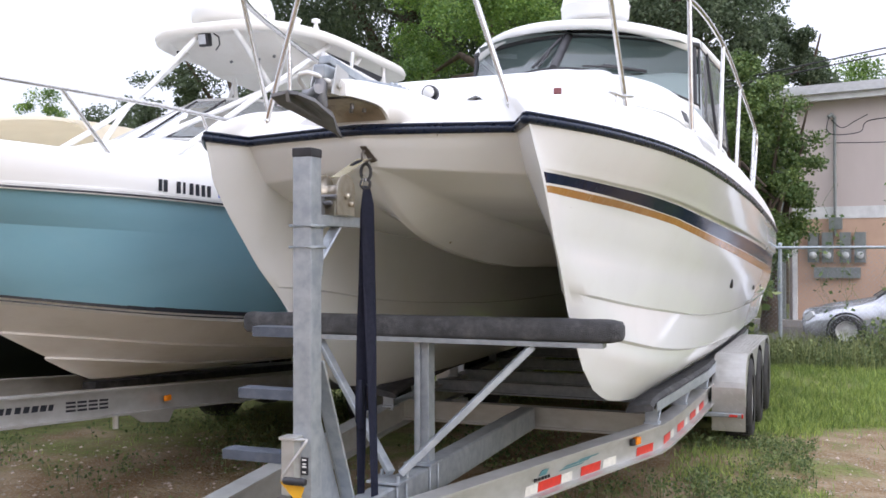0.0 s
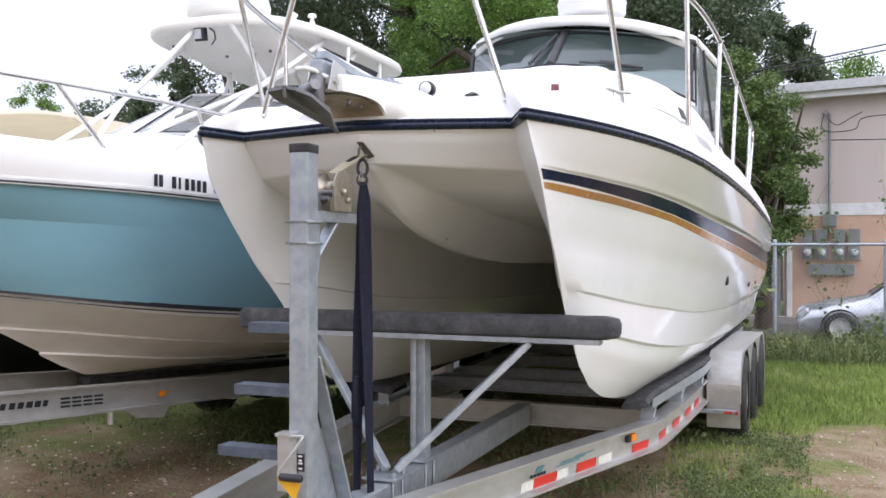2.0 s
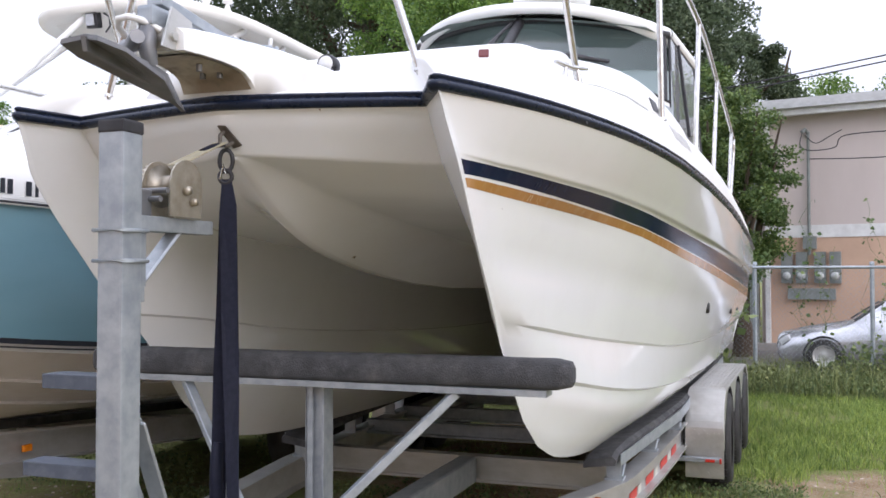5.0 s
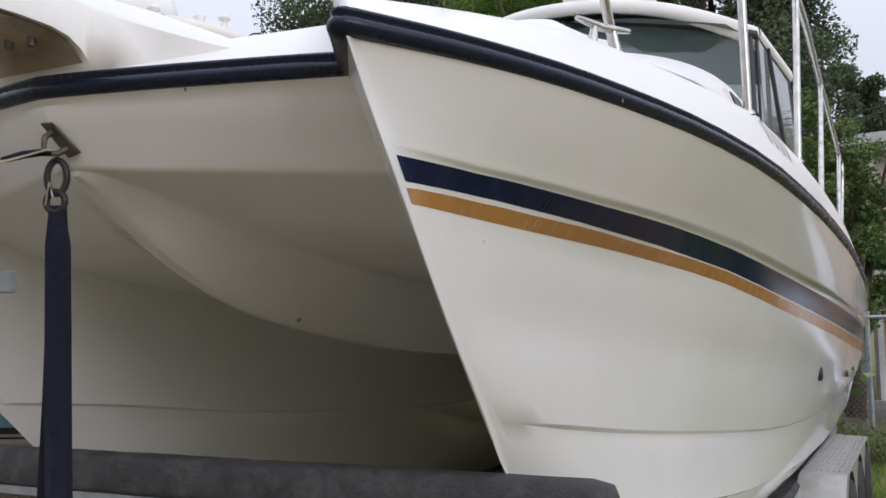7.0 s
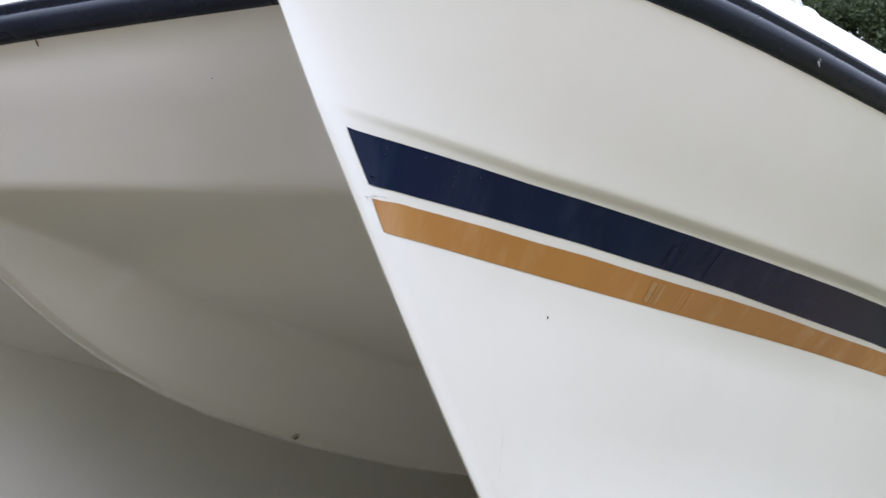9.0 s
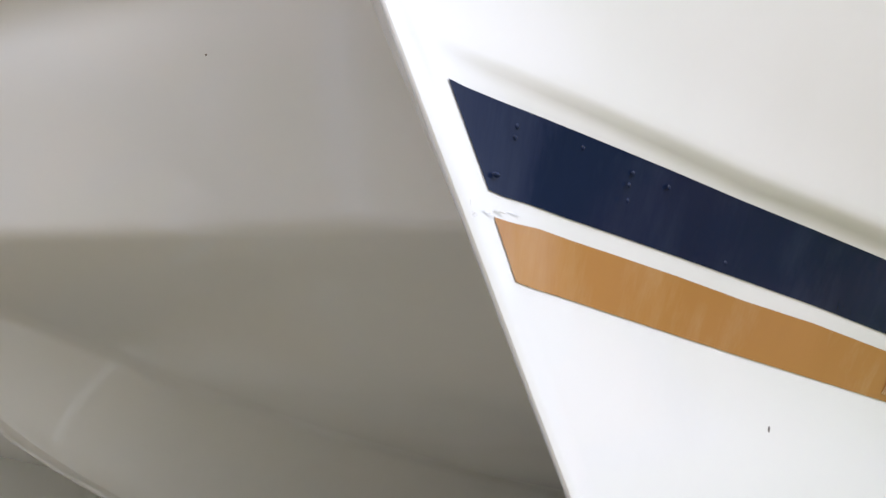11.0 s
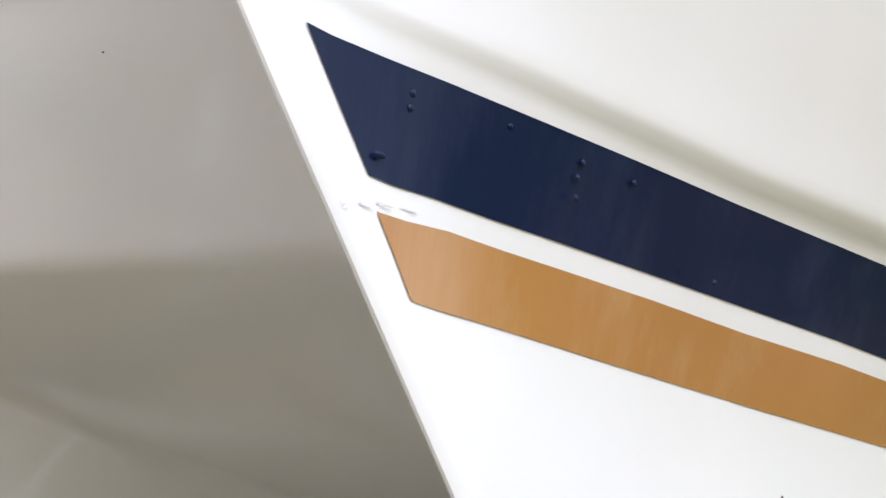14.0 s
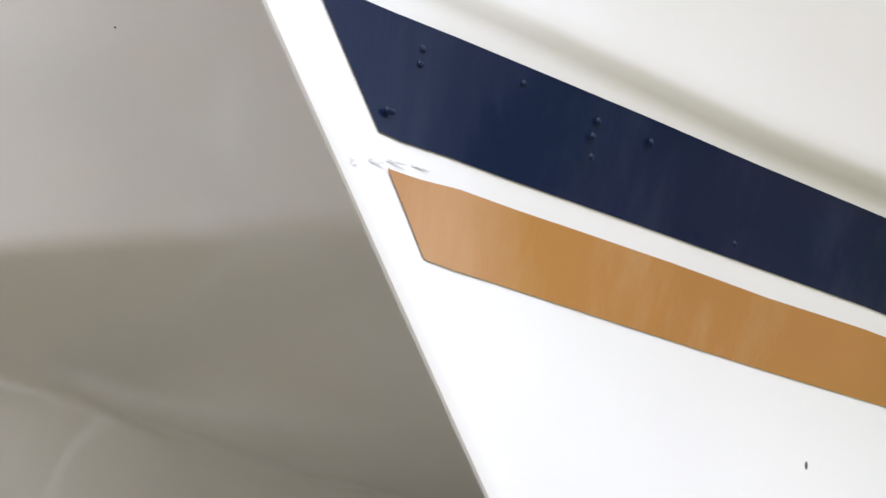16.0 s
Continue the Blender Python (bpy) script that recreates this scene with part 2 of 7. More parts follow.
def ground_material():
    m = bpy.data.materials.new("grassy_dirt")
    m.use_nodes = True
    n, l = m.node_tree.nodes, m.node_tree.links
    b = n["Principled BSDF"]
    b.inputs["Roughness"].default_value = 0.95
    b.inputs["Specular IOR Level"].default_value = 0.1
    tc = n.new("ShaderNodeTexCoord")

    def noise_(scale, detail=8.0, lo=0.4, hi=0.6):
        t = n.new("ShaderNodeTexNoise")
        t.inputs["Scale"].default_value, t.inputs["Detail"].default_value = scale, detail
        l.new(tc.outputs["Object"], t.inputs[0])
        r = n.new("ShaderNodeMapRange")
        r.inputs[1].default_value, r.inputs[2].default_value = lo, hi
        l.new(t.outputs[0], r.inputs[0])
        return r.outputs[0]

    def mix_(fac, a, b_):
        x = n.new("ShaderNodeMix")
        x.data_type = 'RGBA'
        l.new(fac, x.inputs[0])
        for s, v in ((6, a), (7, b_)):
            if isinstance(v, tuple):
                x.inputs[s].default_value = (*v, 1)
            else:
                l.new(v, x.inputs[s])
        return x.outputs[2]

    dirt = mix_(noise_(3.0), (0.225, 0.15, 0.082), (0.33, 0.25, 0.155))
    dirt = mix_(noise_(60.0, 3.0, 0.52, 0.62), dirt, (0.33, 0.28, 0.22))
    grass = mix_(noise_(5.0), (0.14, 0.17, 0.055), (0.21, 0.245, 0.08))
    grass = mix_(noise_(45.0, 5.0, 0.45, 0.62), grass, (0.17, 0.15, 0.07))
    # bare earth in patches, one of them beside the trailer's wheels
    sep = n.new("ShaderNodeSeparateXYZ")
    l.new(tc.outputs["Object"], sep.inputs[0])

    def math_(op, a, b_=None, c=None):
        x = n.new("ShaderNodeMath")
        x.operation = op
        for s, v in enumerate((a, b_, c)):
            if v is None:
                continue
            if isinstance(v, (int, float)):
                x.inputs[s].default_value = v
            else:
                l.new(v, x.inputs[s])
        return x.outputs[0]

    def spot(cx, cy, rx, ry):
        dx = math_('DIVIDE', math_('SUBTRACT', sep.outputs[0], cx), rx)
        dy = math_('DIVIDE', math_('SUBTRACT', sep.outputs[1], cy), ry)
        return math_('SUBTRACT', 1.0, math_('SQRT', math_('ADD', math_('MULTIPLY', dx, dx), math_('MULTIPLY', dy, dy))))

    wob = n.new("ShaderNodeTexNoise")
    wob.inputs["Scale"].default_value, wob.inputs["Detail"].default_value = 1.6, 8.0
    l.new(tc.outputs["Object"], wob.inputs[0])
    w = math_('MULTIPLY', math_('SUBTRACT', wob.outputs[0], 0.5), 3.2)
    bare = math_('MAXIMUM', spot(2.65, 3.8, 1.1, 1.6), spot(-2.2, 0.4, 3.2, 2.4))
    bare = math_('MAXIMUM', bare, math_('SUBTRACT', spot(0.0, 3.0, 1.5, 5.0), 0.1))
    bare = math_('MAXIMUM', bare, spot(0.5, -6.5, 9.0, 6.0))
    bare = math_('MAXIMUM', bare, spot(8.0, 1.5, 5.0, 7.0))
    r = n.new("ShaderNodeMapRange")
    r.inputs[1].default_value, r.inputs[2].default_value = -0.12, 0.35
    l.new(math_('ADD', bare, w), r.inputs[0])
    col = mix_(r.outputs[0], grass, dirt)
    l.new(col, b.inputs["Base Color"])
    bn = n.new("ShaderNodeTexNoise")
    bn.inputs["Scale"].default_value, bn.inputs["Detail"].default_value = 25.0, 9.0
    l.new(tc.outputs["Object"], bn.inputs[0])
    bu = n.new("ShaderNodeBump")
    bu.inputs["Strength"].default_value, bu.inputs["Distance"].default_value = 0.8, 0.04
    l.new(bn.outputs[0], bu.inputs["Height"])
    l.new(bu.outputs[0], b.inputs["Normal"])
    return m


GROUND = ground_material()


def sheer_cloth(m, tint=(0.76, 0.68, 0.50)):
    """Lets daylight through a cloth."""
    n, l = m.node_tree.nodes, m.node_tree.links
    tl = n.new("ShaderNodeBsdfTranslucent")
    tl.inputs[0].default_value = (*tint, 1)
    mx = n.new("ShaderNodeMixShader")
    mx.inputs[0].default_value = 0.5
    out = n["Material Output"]
    l.new(n["Principled BSDF"].outputs[0], mx.inputs[1])
    l.new(tl.outputs[0], mx.inputs[2])
    l.new(mx.outputs[0], out.inputs[0])
    return m


sheer_cloth(CANVAS, (0.84, 0.78, 0.64))
for leaf in (LEAF_D, LEAF_G, LEAF_V, GRASS, WEEDS):
    n_, l_ = leaf.node_tree.nodes, leaf.node_tree.links
    tl_ = n_.new("ShaderNodeBsdfTranslucent")
    l_.new(n_["Principled BSDF"].inputs["Base Color"].links[0].from_socket, tl_.inputs[0])
    mx_ = n_.new("ShaderNodeMixShader")
    mx_.inputs[0].default_value = 0.35
    l_.new(n_["Principled BSDF"].outputs[0], mx_.inputs[1])
    l_.new(tl_.outputs[0], mx_.inputs[2])
    l_.new(mx_.outputs[0], n_["Material Output"].inputs[0])

# ---------------------------------------------------------------- mesh helpers
DATUM = 0.12      # heights below are counted from 0.12 m under the ground


class M:
    """Collects vertices and faces of one mesh."""

    def __init__(self):
        self.v, self.f, self.s = [], [], []

    def add(self, verts, faces, smooth=False):
        o = len(self.v)
        self.v += [tuple(p) for p in verts]
        self.f += [tuple(i + o for i in q) for q in faces]
        self.s += [smooth] * len(faces)
        return self

    def grid(self, rows, smooth=True, flip=False, close=False):
        a, b = len(rows), len(rows[0])
        faces = []
        for i in range(a - 1):
            for j in range(b if close else b - 1):
                k = (j + 1) % b
                q = (i * b + j, i * b + k, (i + 1) * b + k, (i + 1) * b + j)
                faces.append(q[::-1] if flip else q)
        return self.add([p for r in rows for p in r], faces, smooth)

    def box(self, c, size, rot=None, bevel=0.0):
        bm = bmesh.new()
        bmesh.ops.create_cube(bm, size=1.0)
        for v in bm.verts:
            v.co = Vector((v.co.x * size[0], v.co.y * size[1], v.co.z * size[2]))
        if bevel:
            bmesh.ops.bevel(bm, geom=bm.edges[:], offset=bevel, segments=2, profile=0.7, affect='EDGES')
        t = Matrix.Translation(c) @ (Euler([radians(a) for a in rot]).to_matrix().to_4x4() if rot else Matrix())
        bm.verts.ensure_lookup_table()
        self.add([t @ v.co for v in bm.verts], [[v.index for v in f.verts] for f in bm.faces])
        bm.free()
        return self

    def beam(self, a, b, w, h, up=(0, 0, 1), bevel=0.004):
        """A bar with a w x h section from a to b."""
        a, b = Vector(a), Vector(b)
        d = (b - a)
        y = d.normalized()
        x = y.cross(Vector(up)).normalized()
        z = x.cross(y)
        t = Matrix((x, y, z)).transposed().to_4x4()
        t.translation = (a + b) / 2
        bm = bmesh.new()
        bmesh.ops.create_cube(bm, size=1.0)
        for v in bm.verts:
            v.co = Vector((v.co.x * w, v.co.y * d.length, v.co.z * h))
        if bevel:
            bmesh.ops.bevel(bm, geom=bm.edges[:], offset=bevel, segments=1, affect='EDGES')
        self.add([t @ v.co for v in bm.verts], [[v.index for v in f.verts] for f in bm.faces])
        bm.free()
        return self

    def tube(self, pts, r, n=10, smooth=True, sy=1.0, caps=True):
        pts = [Vector(p) for p in pts]
        rad = r if isinstance(r, (list, tuple)) else [r] * len(pts)
        rows, side = [], None
        for i, p in enumerate(pts):
            d = (pts[min(i + 1, len(pts) - 1)] - pts[max(i - 1, 0)]).normalized()
            if side is None:
                side = d.cross(Vector((0, 0, 1)) if abs(d.z) < 0.9 else Vector((1, 0, 0))).normalized()
            side = (side - d * side.dot(d)).normalized()
            up = side.cross(d)
            rows.append([p + side * (rad[i] * math.cos(2 * math.pi * k / n)) + up * (rad[i] * sy * math.sin(2 * math.pi * k / n)) for k in range(n)])
        self.grid(rows, smooth, close=True)
        if caps:
            self.add(rows[0], [tuple(range(n))])
            self.add(rows[-1], [tuple(range(n))[::-1]])
        return self

    def cyl(self, a, b, r, n=20, smooth=True):
        return self.tube([a, b], r, n, smooth)

    def lathe(self, c, profile, n=28, axis='z', smooth=True):
        rows = []
        for r, h in profile:
            ring = []
            for k in range(n):
                a = 2 * math.pi * k / n
                u, w = r * math.cos(a), r * math.sin(a)
                q = {'z': (u, w, h), 'x': (h, u, w), 'y': (w, h, u)}[axis]
                ring.append((c[0] + q[0], c[1] + q[1], c[2] + q[2]))
            rows.append(ring)
        return self.grid(rows, smooth, close=True)

    def plate(self, poly, normal, t):
        """A flat polygon given a thickness t along normal."""
        nrm = Vector(normal).normalized() * t
        k = len(poly)
        a = [Vector(p) for p in poly]
        b = [p + nrm for p in a]
        faces = [tuple(range(k))[::-1], tuple(range(k, 2 * k))]
        faces += [(i, (i + 1) % k, k + (i + 1) % k, k + i) for i in range(k)]
        return self.add(a + b, faces)

    def sweep(self, path, profile, closed=True, smooth=False):
        """A profile of (outward, up) points carried along a level path; outward is to the path's right."""
        pts = [Vector(p) for p in path]
        rows = []
        for i, p in enumerate(pts):
            d = (pts[min(i + 1, len(pts) - 1)] - pts[max(i - 1, 0)])
            d.z = 0
            d.normalize()
            out = Vector((d.y, -d.x, 0))
            k = 1.0
            if 0 < i < len(pts) - 1:
                e = pts[i] - pts[i - 1]
                e.z = 0
                k = 1 / max(0.6, abs(e.normalized().dot(d)))
            rows.append([p + out * (u * k) + Vector((0, 0, w)) for u, w in profile])
        self.grid(rows, smooth, close=closed)
        self.add(rows[0], [tuple(range(len(profile)))])
        self.add(rows[-1], [tuple(range(len(profile)))[::-1]])
        return self


def mesh_of(name, m, material, origin, weld=0):
    me = bpy.data.meshes.new(name)
    o = Vector(origin)
    me.from_pydata([Vector(p) - Vector((0, 0, DATUM)) - o for p in m.v], [], m.f)
    me.polygons.foreach_set("use_smooth", m.s)
    me.materials.append(material)
    bm = bmesh.new()
    bm.from_mesh(me)
    if weld:
        bmesh.ops.remove_doubles(bm, verts=bm.verts[:], dist=0.00015)
    bmesh.ops.recalc_face_normals(bm, faces=bm.faces[:])
    bm.to_mesh(me)
    bm.free()
    if weld:
        me.set_sharp_from_angle(angle=radians(weld))
    me.update()
    return me


def thing(name, base, label, category, group="", kind=""):
    """An Empty at the thing's base, in heights over the ground."""
    ob = new(name)
    ob.location = base
    ob.empty_display_size = 0.2
    return tagged(ob, label, category, group, kind)


def root_of(ob):
    while ob.parent:
        ob = ob.parent
    return ob


def part(name, m, material, parent, label="", weld=0):
    ob = new(name, mesh_of(name, m, material, root_of(parent).location, weld))
    ob.parent = parent
    return tagged(ob, label)


def solo(name, m, material, base, label, category, group="", kind=""):
    ob = new(name, mesh_of(name, m, material, base))
    ob.location = base
    return tagged(ob, label, category, group, kind)


def smooth_line(ctrl, ys):
    """Points (x, y, z) at the given y along a smooth line through ctrl, rows of (y, x, z)."""
    c = np.array(ctrl, float)
    y, v = c[:, 0], c[:, 1:]
    d = np.diff(v, axis=0) / np.diff(y)[:, None]
    s = np.vstack([d[:1], (d[1:] * np.diff(y)[:-1, None] + d[:-1] * np.diff(y)[1:, None]) / (np.diff(y)[1:] + np.diff(y)[:-1])[:, None], d[-1:]])
    out = []
    for q in ys:
        k = int(np.clip(np.searchsorted(y, q) - 1, 0, len(y) - 2))
        h = y[k + 1] - y[k]
        t = (q - y[k]) / h
        p = (2 * t**3 - 3 * t**2 + 1) * v[k] + (t**3 - 2 * t**2 + t) * h * s[k] + (-2 * t**3 + 3 * t**2) * v[k + 1] + (t**3 - t**2) * h * s[k + 1]
        out.append((float(p[0]), float(q), float(p[1])))
    return out


def rounded(pts, n=6):
    """A smooth line through pts."""
    out = []
    for i in range(len(pts) - 1):
        p0, p1, p2, p3 = (Vector(pts[max(0, min(len(pts) - 1, k))]) for k in (i - 1, i, i + 1, i + 2))
        for k in range(n):
            t = k / n
            out.append(0.5 * ((2 * p1) + (p2 - p0) * t + (2 * p0 - 5 * p1 + 4 * p2 - p3) * t * t + (3 * p1 - p0 - 3 * p2 + p3) * t ** 3))
    return out + [Vector(pts[-1])]


def lerp(a, b, t):
    return tuple(p + (q - p) * t for p, q in zip(a, b))

# ---------------------------------------------------------------- ground
def build_ground():
    m = M()
    rng = random.Random(3)
    xs = [-400, -120, -50] + [-25 + i * 0.5 for i in range(101)] + [50, 120, 400]
    ys = [-400, -120, -40] + [-20 + i * 0.5 for i in range(101)] + [60, 140, 400]
    rows = [[(x, y, DATUM + (0.05 * noise.noise(Vector((x * 0.35, y * 0.35, 0))) + 0.015 * noise.noise(Vector((x * 1.7, y * 1.7, 5)))
                             if abs(x) < 30 and -25 < y < 40 else 0.0) - 0.01) for x in xs] for y in ys]
    m.grid(rows)
    return solo("ground", m, GROUND, (0, 0, 0), "patchy grass and bare brown earth with small stones", "ground", kind="structure")


build_ground()

# ---------------------------------------------------------------- the catamaran
STERN = 7.6
OFFS = [0, 0.010, 0.022, 0.041, 0.065, 0.1, 0.15, 0.21, 0.28, 0.36, 0.45, 0.55, 0.67, 0.8, 0.95, 1.15, 1.4, 1.7, 2.05, 2.5, 3.0, 3.6, 4.3, 5.1, 6.0, 6.9, STERN]

RAIL = ((-0.173, 0.722, 2.106), (-0.1, 0.775, 2.101), (-0.03, 0.822, 2.097), (0.05, 0.868, 2.093), (0.2, 0.94, 2.087), (0.4, 1.014, 2.08), (0.62, 1.087, 2.070),
        (1.0, 1.182, 2.048), (1.6, 1.265, 2.017), (2.4, 1.33, 1.98), (4.7, 1.40, 1.91), (STERN, 1.41, 1.872))
NAVY_TOP = ((-0.085, 0.744, 1.9345), (-0.056, 0.745, 1.9343), (-0.007, 0.7585, 1.9335), (0.073, 0.783, 1.931), (0.138, 0.803, 1.928), (0.208, 0.824, 1.926), (0.35, 0.870, 1.918), (0.55, 0.928, 1.907),
            (0.8, 0.985, 1.897), (1.2, 1.06, 1.875), (2.0, 1.18, 1.81), (3.0, 1.262, 1.757), (4.7, 1.335, 1.69), (STERN, 1.365, 1.60))
GOLD_BOT = ((-0.024, 0.745, 1.861), (-0.004, 0.7455, 1.8595), (0.044, 0.750, 1.859), (0.113, 0.762, 1.8562), (0.192, 0.779, 1.852), (0.264, 0.799, 1.847), (0.5, 0.848, 1.8365), (0.75, 0.898, 1.8255),
            (1.0, 0.962, 1.805), (1.25, 1.025, 1.783), (2.0, 1.15, 1.70), (3.0, 1.232, 1.625), (4.7, 1.305, 1.52), (STERN, 1.345, 1.385))
SIDE_MID = ((0.156, 0.736, 1.66), (0.4, 0.775, 1.653), (0.7, 0.838, 1.635), (1.2, 0.935, 1.59), (2.0, 1.068, 1.52), (3.0, 1.178, 1.45), (4.7, 1.262, 1.37), (STERN, 1.31, 1.285))
CHINE_A = ((0.36, 0.722, 1.46), (0.5, 0.768, 1.445), (0.65, 0.806, 1.427), (0.9, 0.853, 1.394), (1.3, 0.908, 1.349), (1.8, 0.975, 1.30), (2.5, 1.065, 1.24), (3.5, 1.152, 1.198), (5.0, 1.22, 1.178), (STERN, 1.26, 1.16))
CHINE_B = ((0.55, 0.707, 1.275), (0.75, 0.790, 1.243), (1.0, 0.858, 1.20), (1.5, 0.940, 1.122), (2.0, 0.996, 1.067), (2.6, 1.042, 1.022), (4.0, 1.118, 0.965), (STERN, 1.19, 0.91))
BILGE = ((0.72, 0.72, 1.085), (0.95, 0.785, 1.06), (1.3, 0.855, 1.0), (2.0, 0.93, 0.92), (3.2, 0.98, 0.865), (STERN, 1.04, 0.84))
KEEL = ((0.90, 0.728, 0.965), (1.05, 0.745, 0.905), (1.3, 0.765, 0.855), (1.7, 0.785, 0.812), (2.5, 0.80, 0.783), (STERN, 0.82, 0.765))
IN_LOW = ((0.72, 0.72, 1.085), (1.0, 0.70, 1.06), (1.6, 0.675, 1.02), (3.0, 0.65, 0.98), (STERN, 0.64, 0.95))
IN_CHINE = ((0.36, 0.722, 1.46), (0.7, 0.672, 1.43), (1.3, 0.64, 1.36), (2.5, 0.615, 1.28), (STERN, 0.60, 1.22))
IN_MID = ((0.156, 0.736, 1.66), (0.36, 0.688, 1.66), (0.8, 0.636, 1.64), (1.6, 0.605, 1.58), (STERN, 0.585, 1.45))
# stem, from the rail down to the keel: (x, y, z)
STEM = ((0.722, -0.173, 2.106), (0.7315, -0.13, 2.02), (0.743, -0.0865, 1.936), (0.743, -0.026, 1.861), (0.7405, 0.044, 1.78), (0.735, 0.155, 1.66), (0.732, 0.25, 1.56),
        (0.722, 0.36, 1.46), (0.711, 0.48, 1.345), (0.707, 0.55, 1.275), (0.715, 0.64, 1.17), (0.72, 0.72, 1.085), (0.724, 0.80, 1.025), (0.728, 0.90, 0.965), (0.745, 1.05, 0.905))


def stem_at(z):
    x, _, y = smooth_line([(c, a, b) for a, b, c in STEM[::-1]], [z])[0]
    return x, y, z


def off_line(ctrl, start=0.015):
    """A line of the side from just behind the stem's nose to the stern, its fore end faired to the stem's curve."""
    y0 = ctrl[0][0] + start
    ys = [y0 + o * (STERN - y0) / STERN for o in OFFS]
    return [(x, y, z) for x, y, z in smooth_line(ctrl, ys)]


def inner_line(ctrl):
    """The same on the tunnel's side, a nose's width further in."""
    return [(x - 0.008 * max(0.0, 1 - o / 0.3), y, z) for (x, y, z), o in zip(off_line(ctrl), OFFS)]


def fair(rows, inside=False):
    """Brings the fore ends of rows onto the stem's smooth curve."""
    out = []
    for r in rows:
        sx, sy, sz = stem_at(r[0][2])
        dx, dy = (sx - 0.008 if inside else sx + 0.0024) - r[0][0], sy + 0.015 - r[0][1]
        if r[0][2] < 1.12:
            dx = dy = 0.0
        out.append([(x + dx * max(0.0, 1 - o / 0.25), y + dy * max(0.0, 1 - o / 0.25), z) for (x, y, z), o in zip(r, OFFS)])
    return out


def mid_rows(a, b, n, bulge=0.0):
    """n rows between two lines, with a little outward bulge."""
    out = []
    for k in range(n + 1):
        t = k / n
        out.append([(p[0] + (q[0] - p[0]) * t + bulge * 4 * t * (1 - t) * min(1.0, i / 8), p[1] + (q[1] - p[1]) * t, p[2] + (q[2] - p[2]) * t)
                    for i, (p, q) in enumerate(zip(a, b))])
    return out


def mirror(rows):
    return [[(-x, y, z) for x, y, z in r] for r in rows]


rail_l, navy_l, gold_l = off_line(RAIL), off_line(NAVY_TOP), off_line(GOLD_BOT)
# heights of the navy's lower and the gold's upper edge along the boat: (y, z)
NAVY_BOT = ((-0.03, 1.8946), (0.012, 1.8955), (0.053, 1.8947), (0.115, 1.893), (0.19, 1.8897), (0.26, 1.886), (0.495, 1.8735), (0.868, 1.851), (1.34, 1.808))
GOLD_TOP = ((-0.022, 1.8845), (0.008, 1.8862), (0.057, 1.8856), (0.122, 1.8838), (0.199, 1.8802), (0.277, 1.8759), (0.366, 1.8712), (0.68, 1.857), (1.13, 1.824), (1.34, 1.799))


def share_of(table, a, b):
    """The share of the way from a to b at which the line of table is met."""
    ys, zs = [q[0] for q in table], [q[1] for q in table]
    for k in range(101):
        p = lerp(a, b, k / 100)
        if p[2] <= float(np.interp(p[1], ys, zs)):
            return k / 100
    return 1.0


def band_rows():
    """Rows of the side from the navy's top to the gold's bottom: two edges of each stripe and a middle row."""
    cols, last = [], (0.55, 0.68)
    for a, b in zip(navy_l, gold_l):
        if b[1] < 1.34:
            last = (share_of(NAVY_BOT, a, b), share_of(GOLD_TOP, a, b))
        n, g = last
        cols.append([lerp(a, b, t) for t in (0.0, 0.5 * n, n, 0.5 * (n + g), g, 0.5 * (1 + g), 1.0)])
    return fair([list(r) for r in zip(*cols)])


def lip(k):
    """Over the navy stripe a narrow flat, then a soft step outward that grows from nothing at the stem."""
    out = []
    for i, p in enumerate(navy_l):
        o = OFFS[i]
        flat = float(np.interp(o, [0, 0.06, 0.2, 0.5, 1.5, 3.0], [0.010, 0.007, 0.003, 0.004, 0.010, 0.018]))
        step = float(np.interp(o, [0, 0.03, 0.12, 0.3, 0.7, 1.5], [0.0, 0.002, 0.008, 0.015, 0.021, 0.024]))
        rise = flat + (-0.002, 0.0, 0.0025, 0.0055, 0.0085, 0.0135)[k]
        out.append((p[0] + 0.4 * flat * min(1.0, o / 0.1) + step * (-0.04, 0.06, 0.36, 0.80, 1.0, 1.10)[k], p[1] - 0.52 * rise, p[2] + rise))
    return out


def tunnel_w(y):
    return float(np.interp(y, [0.14, 0.5, 1.0, 2.0, STERN], [0.62, 0.605, 0.59, 0.575, 0.565]))


def roof_drop(d):
    return float(np.interp(d, [0.0, 0.012, 0.25, 0.4, 0.7, 1.2, 2.2, 8.0], [0.0, 0.004, 0.085, 0.118, 0.16, 0.20, 0.26, 0.36]))


def pod_z(y):
    return float(np.interp(y, [-0.06, 0.0, 0.04, 0.09, 0.135, 0.19, 0.24, 0.31, 0.37, 0.44, 0.51, 0.59, 0.68, 0.77, 0.87, 0.98, 1.09, 1.4, 1.75, STERN],
                           [1.978, 1.950, 1.929, 1.898, 1.868, 1.833, 1.805, 1.774, 1.749, 1.726, 1.706, 1.687, 1.669, 1.653, 1.637, 1.621, 1.608, 1.575, 1.548, 1.47]))


